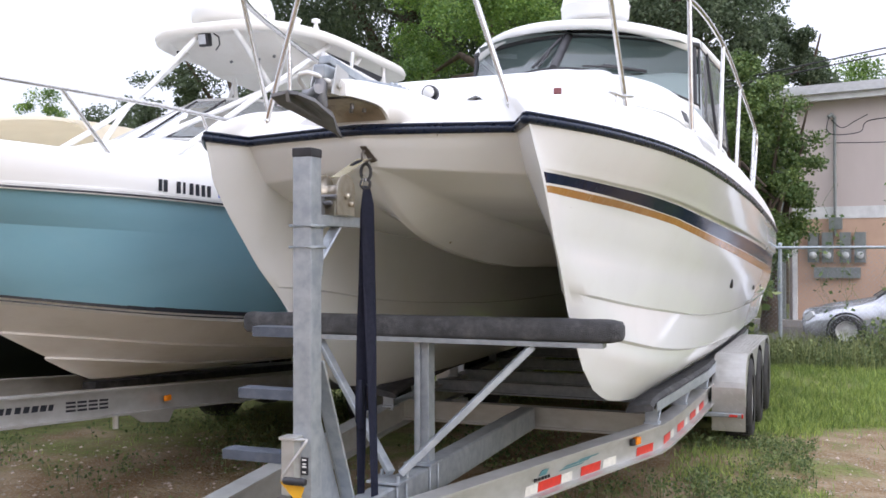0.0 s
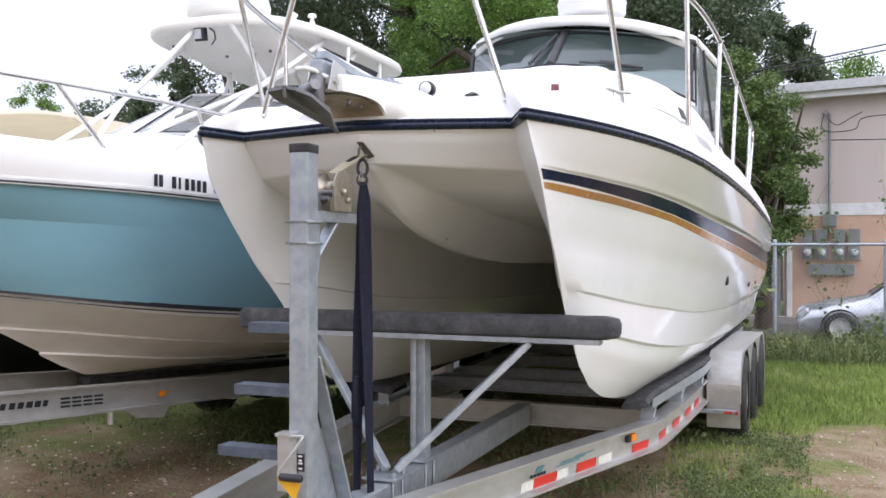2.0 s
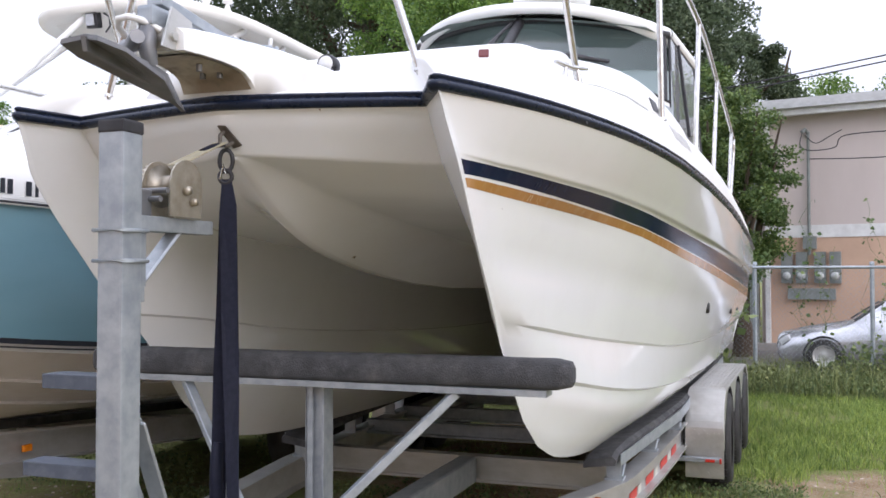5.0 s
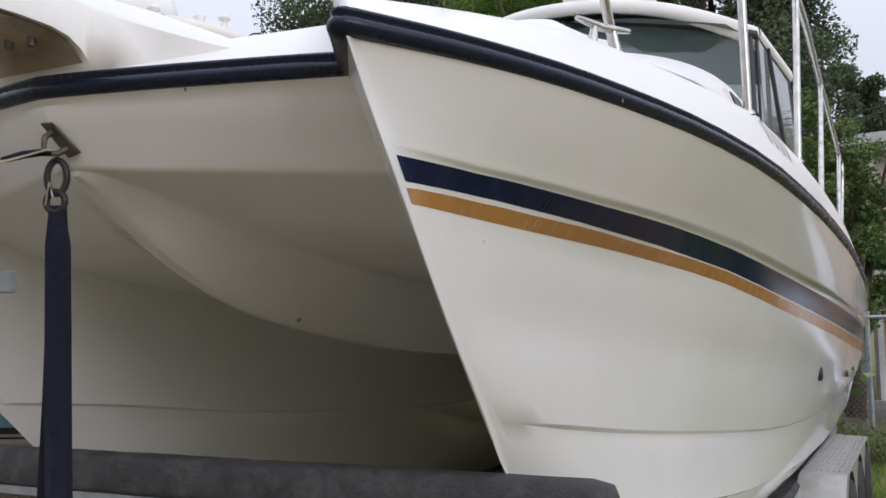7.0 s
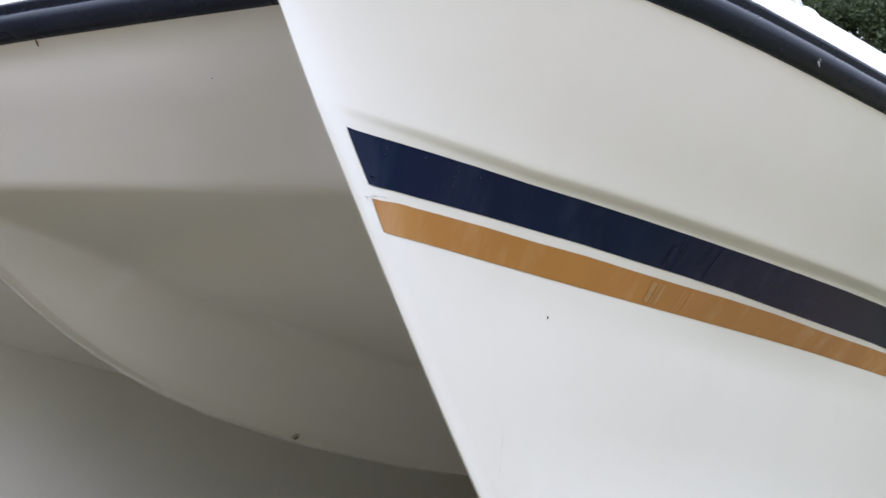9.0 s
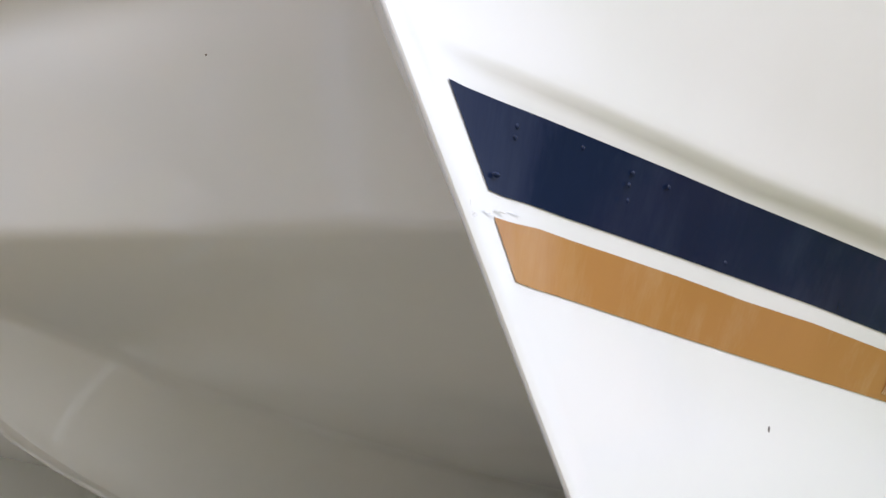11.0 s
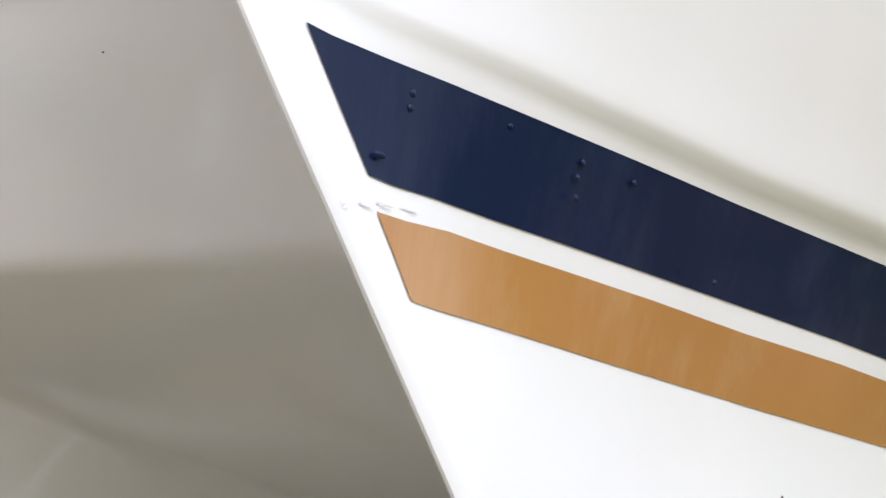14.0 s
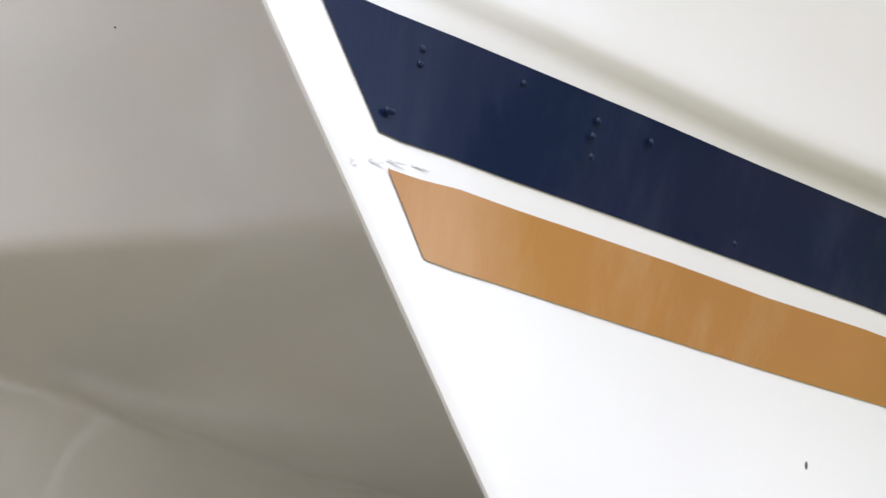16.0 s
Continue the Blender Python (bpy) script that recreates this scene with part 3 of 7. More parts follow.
def tunnel_rows():
    """Front face under the bow rail, then the tunnel's roof with the pod on its middle line; half width."""
    def columns(w, flat, flank):
        """Places across: the pod's flat bottom, its flank, then the roof."""
        return ([0.0, 0.5 * flat, 0.85 * flat, flat, flat + 0.12 * (flank - flat)] + [flat + (flank - flat) * k for k in (0.3, 0.5, 0.7, 0.88)]
                + [flank] + [flank + (w - flank) * k for k in (0.06, 0.15, 0.3, 0.5, 0.7, 0.85, 1.0)])

    top, low = [], []
    for x in columns(0.62, 0.012, 0.03):
        c = x / 0.62
        top.append((x, -0.128 + 0.128 * c ** 1.25, 2.1 + 0.004 * (1 - c)))
        low.append((x, -0.05 + 0.19 * c, 1.978 - 0.034 * c))
    rows = [top]
    for t in (0.04, 0.1, 0.2, 0.45, 0.7, 0.93):
        # a small cove under the rail, then the sloping face
        rows.append([tuple(v + w for v, w in zip(lerp(a, b, t), (0, 0.006 * (1 - abs(t - 0.1) / 0.1) if t < 0.2 else 0, 0))) for a, b in zip(top, low)])
    # a soft turn from the face into the roof
    for f in (0.15, 0.32, 0.5, 0.68, 0.85):
        rows.append([tuple((1 - f) ** 2 * p + 2 * f * (1 - f) * q + f * f * r for p, q, r in zip(lerp(a, b, 0.93), b, (b[0], b[1] + 0.011, b[2] - 0.0035))) for a, b in zip(top, low)])
    for d in (0.012, 0.05, 0.09, 0.13, 0.17, 0.21, 0.25, 0.3, 0.36, 0.43, 0.52, 0.62, 0.75, 0.9, 1.1, 1.4, 1.9, 2.6, 3.6, 5.0, 6.5, STERN):
        row = []
        # the flat and the flank widen quickly behind the bow eye
        ym = d - 0.05 * max(0.0, 1 - d / 1.2)
        flat = float(np.interp(ym, [-0.05, 0.0, 0.05, 0.138, 0.3, 0.6], [0.010, 0.014, 0.016, 0.018, 0.020, 0.024]))
        flank = float(np.interp(ym, [-0.05, -0.016, 0.045, 0.12, 0.2, 0.3, 0.4, 0.6, 1.0], [0.028, 0.066, 0.105, 0.135, 0.165, 0.192, 0.213, 0.242, 0.28]))
        w_ = tunnel_w(max(ym, 0.14))
        for x in columns(w_, flat, flank):
            c = x / w_
            yc = -0.05 + 0.19 * c
            y = min(STERN, d + yc * max(0.0, 1 - d / 1.2))
            base = 1.978 - 0.034 * c - roof_drop(y - yc)
            pz = min(pod_z(y), base)
            t = min(1.0, max(0.0, (x - flat) / (flank - flat)))
            t = 1 - (1 - t) ** 1.4
            row.append((x, y, pz + (base - pz) * t - 0.003 * (1 - min(1.0, x / flat)) * (1 - t)))
        rows.append(row)
    return rows


roof_rows = tunnel_rows()
FRONT_ROWS = 12
ROOF_EDGE = [(r[-1][0], r[-1][1], r[-1][2]) for r in roof_rows[FRONT_ROWS - 3:]]


def build_hull_half(m, sx):
    sgn = (lambda rows: rows) if sx > 0 else mirror
    upper = fair(mid_rows(rail_l, lip(5), 5, 0.004) + [lip(4), lip(3), lip(2), lip(1), lip(0)])
    band = band_rows()
    lower = fair(mid_rows(gold_l, off_line(SIDE_MID), 4, 0.004)[1:] + mid_rows(off_line(SIDE_MID), off_line(CHINE_A), 4, 0.004)[1:])
    m.grid(sgn(upper + band[:1]))
    m.grid(sgn(band))
    m.grid(sgn(band[-1:] + lower))
    ca = lower[-1]
    fade = [min(1.0, max(0.0, (o - 0.02) / 0.25)) for o in OFFS]
    ca2 = [(p[0] - 0.015 * fade[i], p[1], p[2] - 0.010 * fade[i]) for i, p in enumerate(ca)]
    m.grid(sgn([ca, ca2]), smooth=False)
    cb = fair([off_line(CHINE_B)])[0]
    ab = fair(mid_rows(ca2, cb, 4, 0.001))
    m.grid(sgn(ab))
    cb2 = [(p[0] - min(0.02, 0.004 * i), p[1], p[2] - min(0.012, 0.003 * i)) for i, p in enumerate(cb)]
    m.grid(sgn([cb, cb2]), smooth=False)
    bl, kl, il = off_line(BILGE, 0.0), off_line(KEEL, 0.0), off_line(IN_LOW, 0.0)
    cd = mid_rows(cb2, bl, 3, 0.015)
    m.grid(sgn(cd + mid_rows(bl, kl, 3, 0.012)[1:] + mid_rows(kl, il, 3, -0.01)[1:]))
    ic = inner_line(IN_CHINE)
    m.grid(sgn(mid_rows(il, ic, 3)))
    ic2 = [(p[0] - min(0.014, 0.004 * i), p[1], p[2] + min(0.008, 0.003 * i)) for i, p in enumerate(ic)]
    m.grid(sgn([ic, ic2]), smooth=False)
    im = inner_line(IN_MID)
    # wall top follows the roof's edge; in front it runs up the flat beside the stem
    st = [(stem_at(z)[0] - 0.008, stem_at(z)[1] + 0.015, z) for z in (2.106, 1.936)]
    ex, ey, ez = zip(*ROOF_EDGE)
    top = []
    for i, o in enumerate(OFFS):
        if i == 0:
            top.append(st[1])
        elif i < 4:
            top.append(lerp(st[1], ROOF_EDGE[0], i / 4))
        else:
            y = ROOF_EDGE[0][1] + OFFS[i - 4] * (STERN - ROOF_EDGE[0][1]) / OFFS[-5]
            y = min(y, STERN)
            top.append((float(np.interp(y, ey, ex)), y, float(np.interp(y, ey, ez))))
    wall = mid_rows(ic2, im, 3) + mid_rows(im, top, 4)[1:]
    m.grid(sgn(wall))
    # flat between the stem and the end of the front face
    kink = [(0.62, 0.0, 2.1)] + [r[-1] for r in roof_rows[1:FRONT_ROWS - 2]]
    stem = [lerp(st[0], st[1], k / (len(kink) - 1)) for k in range(len(kink))]
    m.grid(sgn([[lerp(a, b, t) for t in (0, 0.33, 0.66, 1.0)] for a, b in zip(stem, kink)]))
    # rounded nose of the stem, from the side round to the flat
    outer = [r[0] for r in upper + band + lower + ab + cd]
    inner = [q for q in stem] + [r[0] for r in wall[::-1]] + [ic[0], il[0]]
    iz = [q[2] for q in inner][::-1]
    nose = []
    for o in outer:
        i_ = tuple(float(np.interp(o[2], iz, [q[k] for q in inner][::-1])) for k in range(2)) + (o[2],)
        s_ = stem_at(o[2])
        a_ = tuple(2 * s_[k] - 0.5 * (o[k] + i_[k]) for k in range(3))
        nose.append([tuple((1 - t) ** 2 * o[k] + 2 * t * (1 - t) * a_[k] + t * t * i_[k] for k in range(3)) for t in (0, 0.12, 0.25, 0.4, 0.5, 0.6, 0.75, 0.88, 1)])
    m.grid(sgn(nose))
    m.grid(sgn(roof_rows))
    # transom
    loop = [r[-1] for r in (rail_l, navy_l, gold_l, ca, cb, bl, kl, il, ic, im)] + [top[-1]] + [p for p in roof_rows[-1][::-1]]
    loop.append((0, STERN, 1.872))
    loop = [(x * sx, STERN, z) for x, _, z in loop]
    m.add(loop, [tuple(range(len(loop)))])


boat = thing("catamaran_boat", (0, 3.5, 0.64), "white power catamaran with navy and gold side stripes on a trailer", "boat")
hull_m = M()
build_hull_half(hull_m, 1)
build_hull_half(hull_m, -1)
hull = part("hull", hull_m, GEL, boat, weld=36)


def stripe(name, t0, t1, material, label, sx):
    """A vinyl band over the rows t0 to t1 of the side's band."""
    rows = []
    for k, row in list(enumerate(band_rows()))[t0:t1]:
        start = lerp(row[0], row[1], (0.82, 0.74, 0.64)[k - 4]) if t0 else lerp(row[1], row[2], 0.17)
        rows.append([((p[0] + 0.0006) * sx, p[1] - 0.0003, p[2]) for p in [start] + row[1 if t0 else 2:]])
    part(name, M().grid(rows), material, hull, label)


for sx in (1, -1):
    stripe("navy_stripe", 0, 3, NAVY, "dark navy vinyl stripe", sx)
    stripe("gold_stripe", 4, 7, GOLD, "tan gold vinyl stripe", sx)

# an added dark box, unseen, that stops light entering the tunnel from aft
part("tunnel_light_block", M().box((0, 7.38, 1.24), (1.16, 0.30, 0.80), bevel=0.03), DARKIN, boat, "dark block added to keep light out of the tunnel aft")

# rub rail: along both sides, across each stem and along the bow
RAIL_PROFILE = ((-0.008, 0.0), (0.008, 0.0), (0.016, 0.003), (0.022, 0.009), (0.0245, 0.016), (0.023, 0.023), (0.018, 0.028), (0.0135, 0.030), (0.0145, 0.034), (0.0175, 0.037), (0.0175, 0.041), (0.012, 0.0445), (-0.008, 0.046))
front = [(x, y, z - 0.002) for x, y, z in roof_rows[0]]
rail_line = off_line(RAIL, 0.0)
rail_path = rail_line[:0:-1] + [(0.7245, -0.166, 2.106), (0.7205, -0.1735, 2.106), (0.714, -0.177, 2.106), (0.707, -0.174, 2.1055), (0.702, -0.167, 2.105), (0.696, -0.154, 2.104), (0.68, -0.12, 2.103)] + [p for p in front[::-1]]
rail_path = [(x, y, z) for x, y, z in rail_path]
full = rail_path + [(-x, y, z) for x, y, z in rail_path[::-1][1:]]
part("rub_rail", M().sweep(full, [(0.007 - u, w) for u, w in RAIL_PROFILE], smooth=True), RUBBER, boat, "navy black rubber rub rail", weld=60)

# deck: from the rail up over a rolled edge to the middle line
def deck_rows():
    bound = [(x, y, z + 0.044) for x, y, z in front] + [(0.66, -0.07, 2.148), (0.70, -0.15, 2.15)] + [(x, y, z + 0.044) for x, y, z in rail_line]
    rows = []
    for i, b in enumerate(bound):
        if i < len(front) + 2:
            s = (0.5 * b[0], 0.40, 2.30)
        else:
            y = min(STERN, b[1] + 0.573)
            s = (max(0.03, 0.36 * (1 - (b[1] + 0.173) / 0.6)), y, float(np.interp(y, [0.4, 0.6, 1.1, 1.6, 2.4, 3.5, 7.6], [2.30, 2.37, 2.42, 2.42, 2.38, 2.3, 2.05])))
        # a rolled edge, then a gentle rise to the middle line
        wide = float(np.interp(b[1], [-0.17, 0.1, 0.4, 0.7, 1.25, 2.5], [0.30, 0.28, 0.20, 0.16, 0.075, 0.07]))
        high = float(np.interp(b[1], [-0.17, 0.1, 0.4, 0.7, 1.25, 2.5], [0.11, 0.148, 0.170, 0.164, 0.163, 0.17]))
        far = math.hypot(s[0] - b[0], s[1] - b[1])
        d = ((s[0] - b[0]) / far, (s[1] - b[1]) / far)
        wide = min(wide, 0.7 * far)
        row = []
        for u in (0, 0.05, 0.12, 0.22, 0.34, 0.48, 0.64, 0.82, 1.0):
            row.append((b[0] + d[0] * wide * u, b[1] + d[1] * wide * u, b[2] + high * math.sin(u * math.pi / 2) ** 0.95))
        for t in (0.1, 0.25, 0.45, 0.7, 1.0):
            row.append((row[8][0] + (s[0] - row[8][0]) * t, row[8][1] + (s[1] - row[8][1]) * t, b[2] + high + (s[2] - b[2] - high) * (1 - (1 - t) ** 1.6)))
        rows.append(row)
    return rows


dr = deck_rows()
part("deck", M().grid(dr).grid(mirror(dr)), DECK, boat)

# raised cabin front, from the foredeck up to the windshield
TRUNK = ((0.66, 0.74, 2.29, 2.20, 2.0), (0.72, 0.82, 2.35, 2.24, 2.0), (0.80, 0.88, 2.395, 2.28, 2.1), (0.95, 0.965, 2.43, 2.29, 2.2), (1.2, 1.03, 2.48, 2.29, 2.45), (1.5, 1.065, 2.565, 2.28, 2.6), (2.0, 1.085, 2.735, 2.27, 2.65), (2.5, 1.09, 2.835, 2.25, 2.6),
         (2.85, 1.09, 2.89, 2.23, 2.5), (3.3, 1.09, 2.92, 2.21, 2.7), (3.6, 1.09, 2.81, 2.20, 3.5), (4.0, 1.09, 2.70, 2.18, 4.5), (4.7, 1.10, 2.68, 2.15, 5.0))


def trunk_rows():
    rows = []
    for y, hw, z, e, p in TRUNK:
        row = []
        for k in range(41):
            a = math.pi * k / 40
            cx, sz = math.cos(a), math.sin(a)
            row.append((hw * math.copysign(abs(cx) ** (2 / p), cx), y, e + (z - e) * sz ** (2 / p)))
        rows.append(row)
    return rows


tr_rows = trunk_rows()
trunk = part("cabin_trunk", M().grid(tr_rows), DECK, boat)
for s in (1, -1):
    line = []
    for y, hw, z, e, p in TRUNK[1:]:
        k = min(1.0, (2.325 - 0.02 * max(0.0, y - 1.5) - e) / (z - e))
        line.append((s * (hw * (1 - k ** p) ** (1 / p) + 0.001), y, e + k * (z - e)))
    part("trunk_trim", M().tube(line, 0.004, 8), ALU, trunk, "thin grey trim line")

# windshield, roof and side of the pilothouse
def ws_point(c, t):
    """c from -1 to 1 across, t from 0 (base) to 1 (top)."""
    a = abs(c)
    base = (0.055 + 0.91 * c, 2.76 + 0.80 * a ** 1.9, 2.92 - 0.17 * a ** 2 - 0.025 * c)
    top = (0.055 + 0.89 * c, 3.24 + 0.43 * a ** 1.9, 3.275 - 0.025 * a ** 2 - 0.035 * c)
    return lerp(base, top, t)


house = part("pilothouse", M().grid([[ws_point(c / 10, t) for c in range(-10, 11)] for t in (-0.06, 0.02)]), DECK, boat)
for lo, hi in ((-0.96, -0.035), (0.035, 0.96)):
    pane_rows = [[ws_point(lo + (hi - lo) * k / 12, 0.03 + 0.93 * j / 4) for k in range(13)] for j in range(5)]
    pane = part("windshield_pane", M().grid(pane_rows), GLASS, house, "green tinted windshield glass")
    pane.visible_shadow = False
fr = M()
fr.tube([ws_point(c / 12, 0.965) for c in range(-12, 13)], 0.026, 8)
fr.tube([ws_point(c / 12, 0.012) for c in range(-12, 13)], 0.010, 8)
for c in (-0.97, 0.97):
    fr.tube([ws_point(c, t / 5) for t in range(6)], 0.016, 8)
fr.tube([ws_point(0.0, t / 5) for t in range(6)], 0.034, 8)
part("windshield_frame", fr, BLACKP, house, "black windshield frame")


def roof_m():
    m = M()
    rows = []
    outline = []
    for k in range(25):
        c = -1 + k / 12
        outline.append((0.055 + 0.91 * c, 3.10 + 0.60 * abs(c) ** 2.4, 3.315 - 0.05 * c * c - 0.035 * c))
    lift = lambda rows, k, dy, dz: [(0.055 + (x - 0.055) * k, y + dy, z + dz) for x, y, z in rows]
    brow = [(x, y + 0.004, z - 0.035 - 0.075 * abs((x - 0.055) / 0.91) ** 3) for x, y, z in outline]
    aft = [(0.055 + (x - 0.055) * 1.1, 4.66, z - 0.01) for x, _, z in outline]
    mid = [lerp(a, b, 0.35) for a, b in zip(outline, aft)]
    m.grid([lift(brow, 0.985, 0.03, 0.0), brow, lift(outline, 1.0, -0.008, -0.005), lift(outline, 0.99, -0.004, 0.02), lift(outline, 0.965, 0.03, 0.04), lift(outline, 0.85, 0.2, 0.075),
            lift(mid, 0.9, 0.0, 0.11), lift(aft, 0.92, 0.0, 0.08), aft])
    for s in (1, -1):
        e = outline[24 if s > 0 else 0]
        f = aft[24 if s > 0 else 0]
        m.grid([[(p[0] + s * u, p[1], p[2] + w) for u, w in ((-0.02, -0.05), (0.0, -0.045), (0.008, -0.02), (0.004, 0.01), (-0.04, 0.035))] for p in (e, lerp(e, f, 0.5), f)])
    return m


part("roof", roof_m(), DECK, house)
lining = [[(0.055 + 0.86 * k * c / 8, y, 3.262 - 0.03 * (c / 8) ** 2 - 0.035 * c / 8 - d) for c in range(-8, 9)] for y, k, d in ((3.16, 0.55, 0.0), (3.4, 0.9, 0.0), (3.7, 1.0, 0.0), (4.3, 1.06, 0.01), (4.6, 1.04, 0.02), (4.63, 1.0, 0.03))]
part("roof_lining", M().grid(lining), mat("grey_green_headliner", (0.22, 0.25, 0.235), 0.8, scale=6), house)
curtain = [[(0.055 + 0.98 * c / 6, 4.62 + 0.012 * math.sin(c * 1.7), z) for c in range(-6, 7)] for z in (2.55, 2.8, 3.05, 3.20)]
part("aft_curtain", M().grid(curtain), sheer_cloth(mat("pale_enclosure_cloth", (0.80, 0.83, 0.84), 0.6, scale=5), (0.82, 0.87, 0.88)), house, "pale enclosure curtain")
for s in (1, -1):
    side = lambda x, y, z: (x, y, z) if s > 0 else (0.11 - x, y, z + 0.063)
    win = part("side_window", M().plate([side(0.985, 3.58, 2.58), side(1.08, 4.6, 2.52), side(1.03, 4.58, 3.17), side(0.955, 3.68, 3.17)], (s, 0, 0.1), 0.006), PALE, house, "side window glass coloured pale for the sky it reflects")
    win.visible_shadow = False
    sf = M()
    for a, b in (((0.965, 3.56, 2.70), (0.95, 3.68, 3.20)), ((0.985, 3.56, 2.60), (1.085, 4.62, 2.50)), ((1.085, 4.62, 2.50), (1.035, 4.60, 3.17)), ((1.058, 3.90, 2.55), (0.985, 3.92, 3.19)), ((0.955, 3.66, 3.185), (1.035, 4.60, 3.165))):
        sf.beam(side(*a), side(*b), 0.014, 0.024)
    part("window_frame", sf, BLACKP, house, "black side window frame")
part("dashboard", M().box((0, 3.9, 2.62), (1.5, 0.7, 0.4), bevel=0.05), DARKIN, house)
wip = M()
off = lambda c, t: tuple(Vector(ws_point(c, t)) + Vector((0, -0.022, 0.018)))
wip.tube([off(0.22, 0.02), off(0.36, 0.08), off(0.50, 0.13)], 0.008, 6).tube([off(0.36, 0.11), off(0.64, 0.19)], 0.013, 6)
part("wiper", wip, BLACKP, house)
wip = M()
wip.tube([off(-0.17, 0.02), off(-0.10, 0.42), off(-0.04, 0.78)], 0.012, 6).tube([off(-0.12, 0.02), off(-0.085, 0.42)], 0.008, 6)
part("wiper", wip, BLACKP, house)

# radar dome on the roof
rd = M().lathe((0.17, 3.62, 3.445), ((0.0, 0.0), (0.24, 0.0), (0.262, 0.02), (0.265, 0.10), (0.272, 0.106), (0.265, 0.112), (0.25, 0.185), (0.17, 0.23), (0.0, 0.245))).box((0.17, 3.62, 3.42), (0.30, 0.30, 0.06), bevel=0.01)
part("radar_dome", rd, DECK, boat, "white radar dome")

# bow rail: stanchions and the tube that they carry
STANCHIONS = (((0.575, 0.075, 2.232), (0.315, 0.050, 3.01)), ((0.93, 0.70, 2.275), (0.894, 0.34, 2.93)), ((1.155, 1.25, 2.24), (1.15, 1.22, 2.89)),
              ((1.235, 1.95, 2.21), (1.245, 2.1, 2.84)), ((1.262, 2.95, 2.19), (1.268, 3.3, 2.80)), ((1.29, 4.25, 2.13), (1.30, 4.75, 2.70)))
for s in (1, -1):
    for a, b in STANCHIONS:
        st = M().tube([(s * a[0], a[1], a[2] - 0.02), (s * b[0], b[1], b[2])], 0.0125, 10)
        st.lathe((s * a[0], a[1], a[2] - 0.012), ((0.02, 0.0), (0.02, 0.006), (0.0125, 0.014)), 14)
        part("stanchion", st, STEEL, boat)
tops = [b for _, b in STANCHIONS]
top_path = [(0.0, -0.30, 3.05), (0.2, -0.18, 3.04)] + tops + [(1.31, 4.9, 2.62), (1.30, 4.85, 2.4), (1.29, 4.6, 2.13)]
fine = rounded(top_path, 5)
part("bow_rail", M().tube([(-p.x, p.y, p.z) for p in fine[::-1]] + fine[1:], 0.0135, 10), STEEL, boat, "stainless steel bow rail")

# anchor pulpit with its arched cavity
def pulpit_m():
    m = M()
    prof = []
    for y, hs, zt, zb, hw, ze in ((-0.40, 0.055, 2.278, 2.215, 0.075, 2.262), (-0.34, 0.063, 2.288, 2.216, 0.088, 2.268), (-0.26, 0.072, 2.296, 2.214, 0.102, 2.274), (-0.20, 0.08, 2.30, 2.209, 0.112, 2.275), (-0.165, 0.084, 2.302, 2.200, 0.117, 2.272),
                                  (-0.14, 0.088, 2.303, 2.182, 0.122, 2.268), (-0.12, 0.092, 2.304, 2.155, 0.128, 2.262), (-0.10, 0.10, 2.305, 2.13, 0.165, 2.248), (-0.06, 0.11, 2.305, 2.13, 0.25, 2.219),
                                  (-0.02, 0.12, 2.306, 2.13, 0.335, 2.192), (0.03, 0.13, 2.308, 2.13, 0.40, 2.18), (0.12, 0.15, 2.305, 2.13, 0.48, 2.16), (0.30, 0.18, 2.27, 2.12, 0.52, 2.13), (0.45, 0.2, 2.20, 2.11, 0.56, 2.12)):
        prof.append([(-hw, y, zb), (-hw, y, ze), (-hs, y, zt), (0, y, zt + 0.006), (hs, y, zt), (hw, y, ze), (hw, y, zb), (0, y, zb + 0.004)])
    m.grid(prof, close=True)
    m.add(prof[0], [tuple(range(8))])
    return m


pulpit = part("anchor_pulpit", pulpit_m(), DECK, boat, weld=55)
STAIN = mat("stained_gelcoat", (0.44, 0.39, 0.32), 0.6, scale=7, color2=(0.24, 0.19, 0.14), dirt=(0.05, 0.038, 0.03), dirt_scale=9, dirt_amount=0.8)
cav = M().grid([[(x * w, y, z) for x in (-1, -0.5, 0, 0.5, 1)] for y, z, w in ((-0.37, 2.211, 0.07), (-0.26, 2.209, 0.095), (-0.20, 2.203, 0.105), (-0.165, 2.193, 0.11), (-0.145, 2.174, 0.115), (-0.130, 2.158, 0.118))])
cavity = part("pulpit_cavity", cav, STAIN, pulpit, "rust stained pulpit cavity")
for x, y in ((0.045, -0.185), (-0.01, -0.19), (0.04, -0.28)):
    part("cavity_bolt", M().cyl((x, y, 2.205), (x, y, 2.185), 0.009, 8), IRON, cavity)
rol = M().plate([(-0.05, -0.46, 2.215), (-0.05, -0.33, 2.215), (-0.05, -0.33, 2.31), (-0.05, -0.42, 2.33)], (1, 0, 0), 0.006)
rol.plate([(0.045, -0.46, 2.215), (0.045, -0.33, 2.215), (0.045, -0.33, 2.31), (0.045, -0.42, 2.33)], (1, 0, 0), 0.006).cyl((-0.06, -0.415, 2.25), (0.06, -0.415, 2.25), 0.012)
rol.cyl((-0.04, -0.415, 2.25), (0.04, -0.415, 2.25), 0.026)
part("bow_roller", rol, ALU, pulpit)
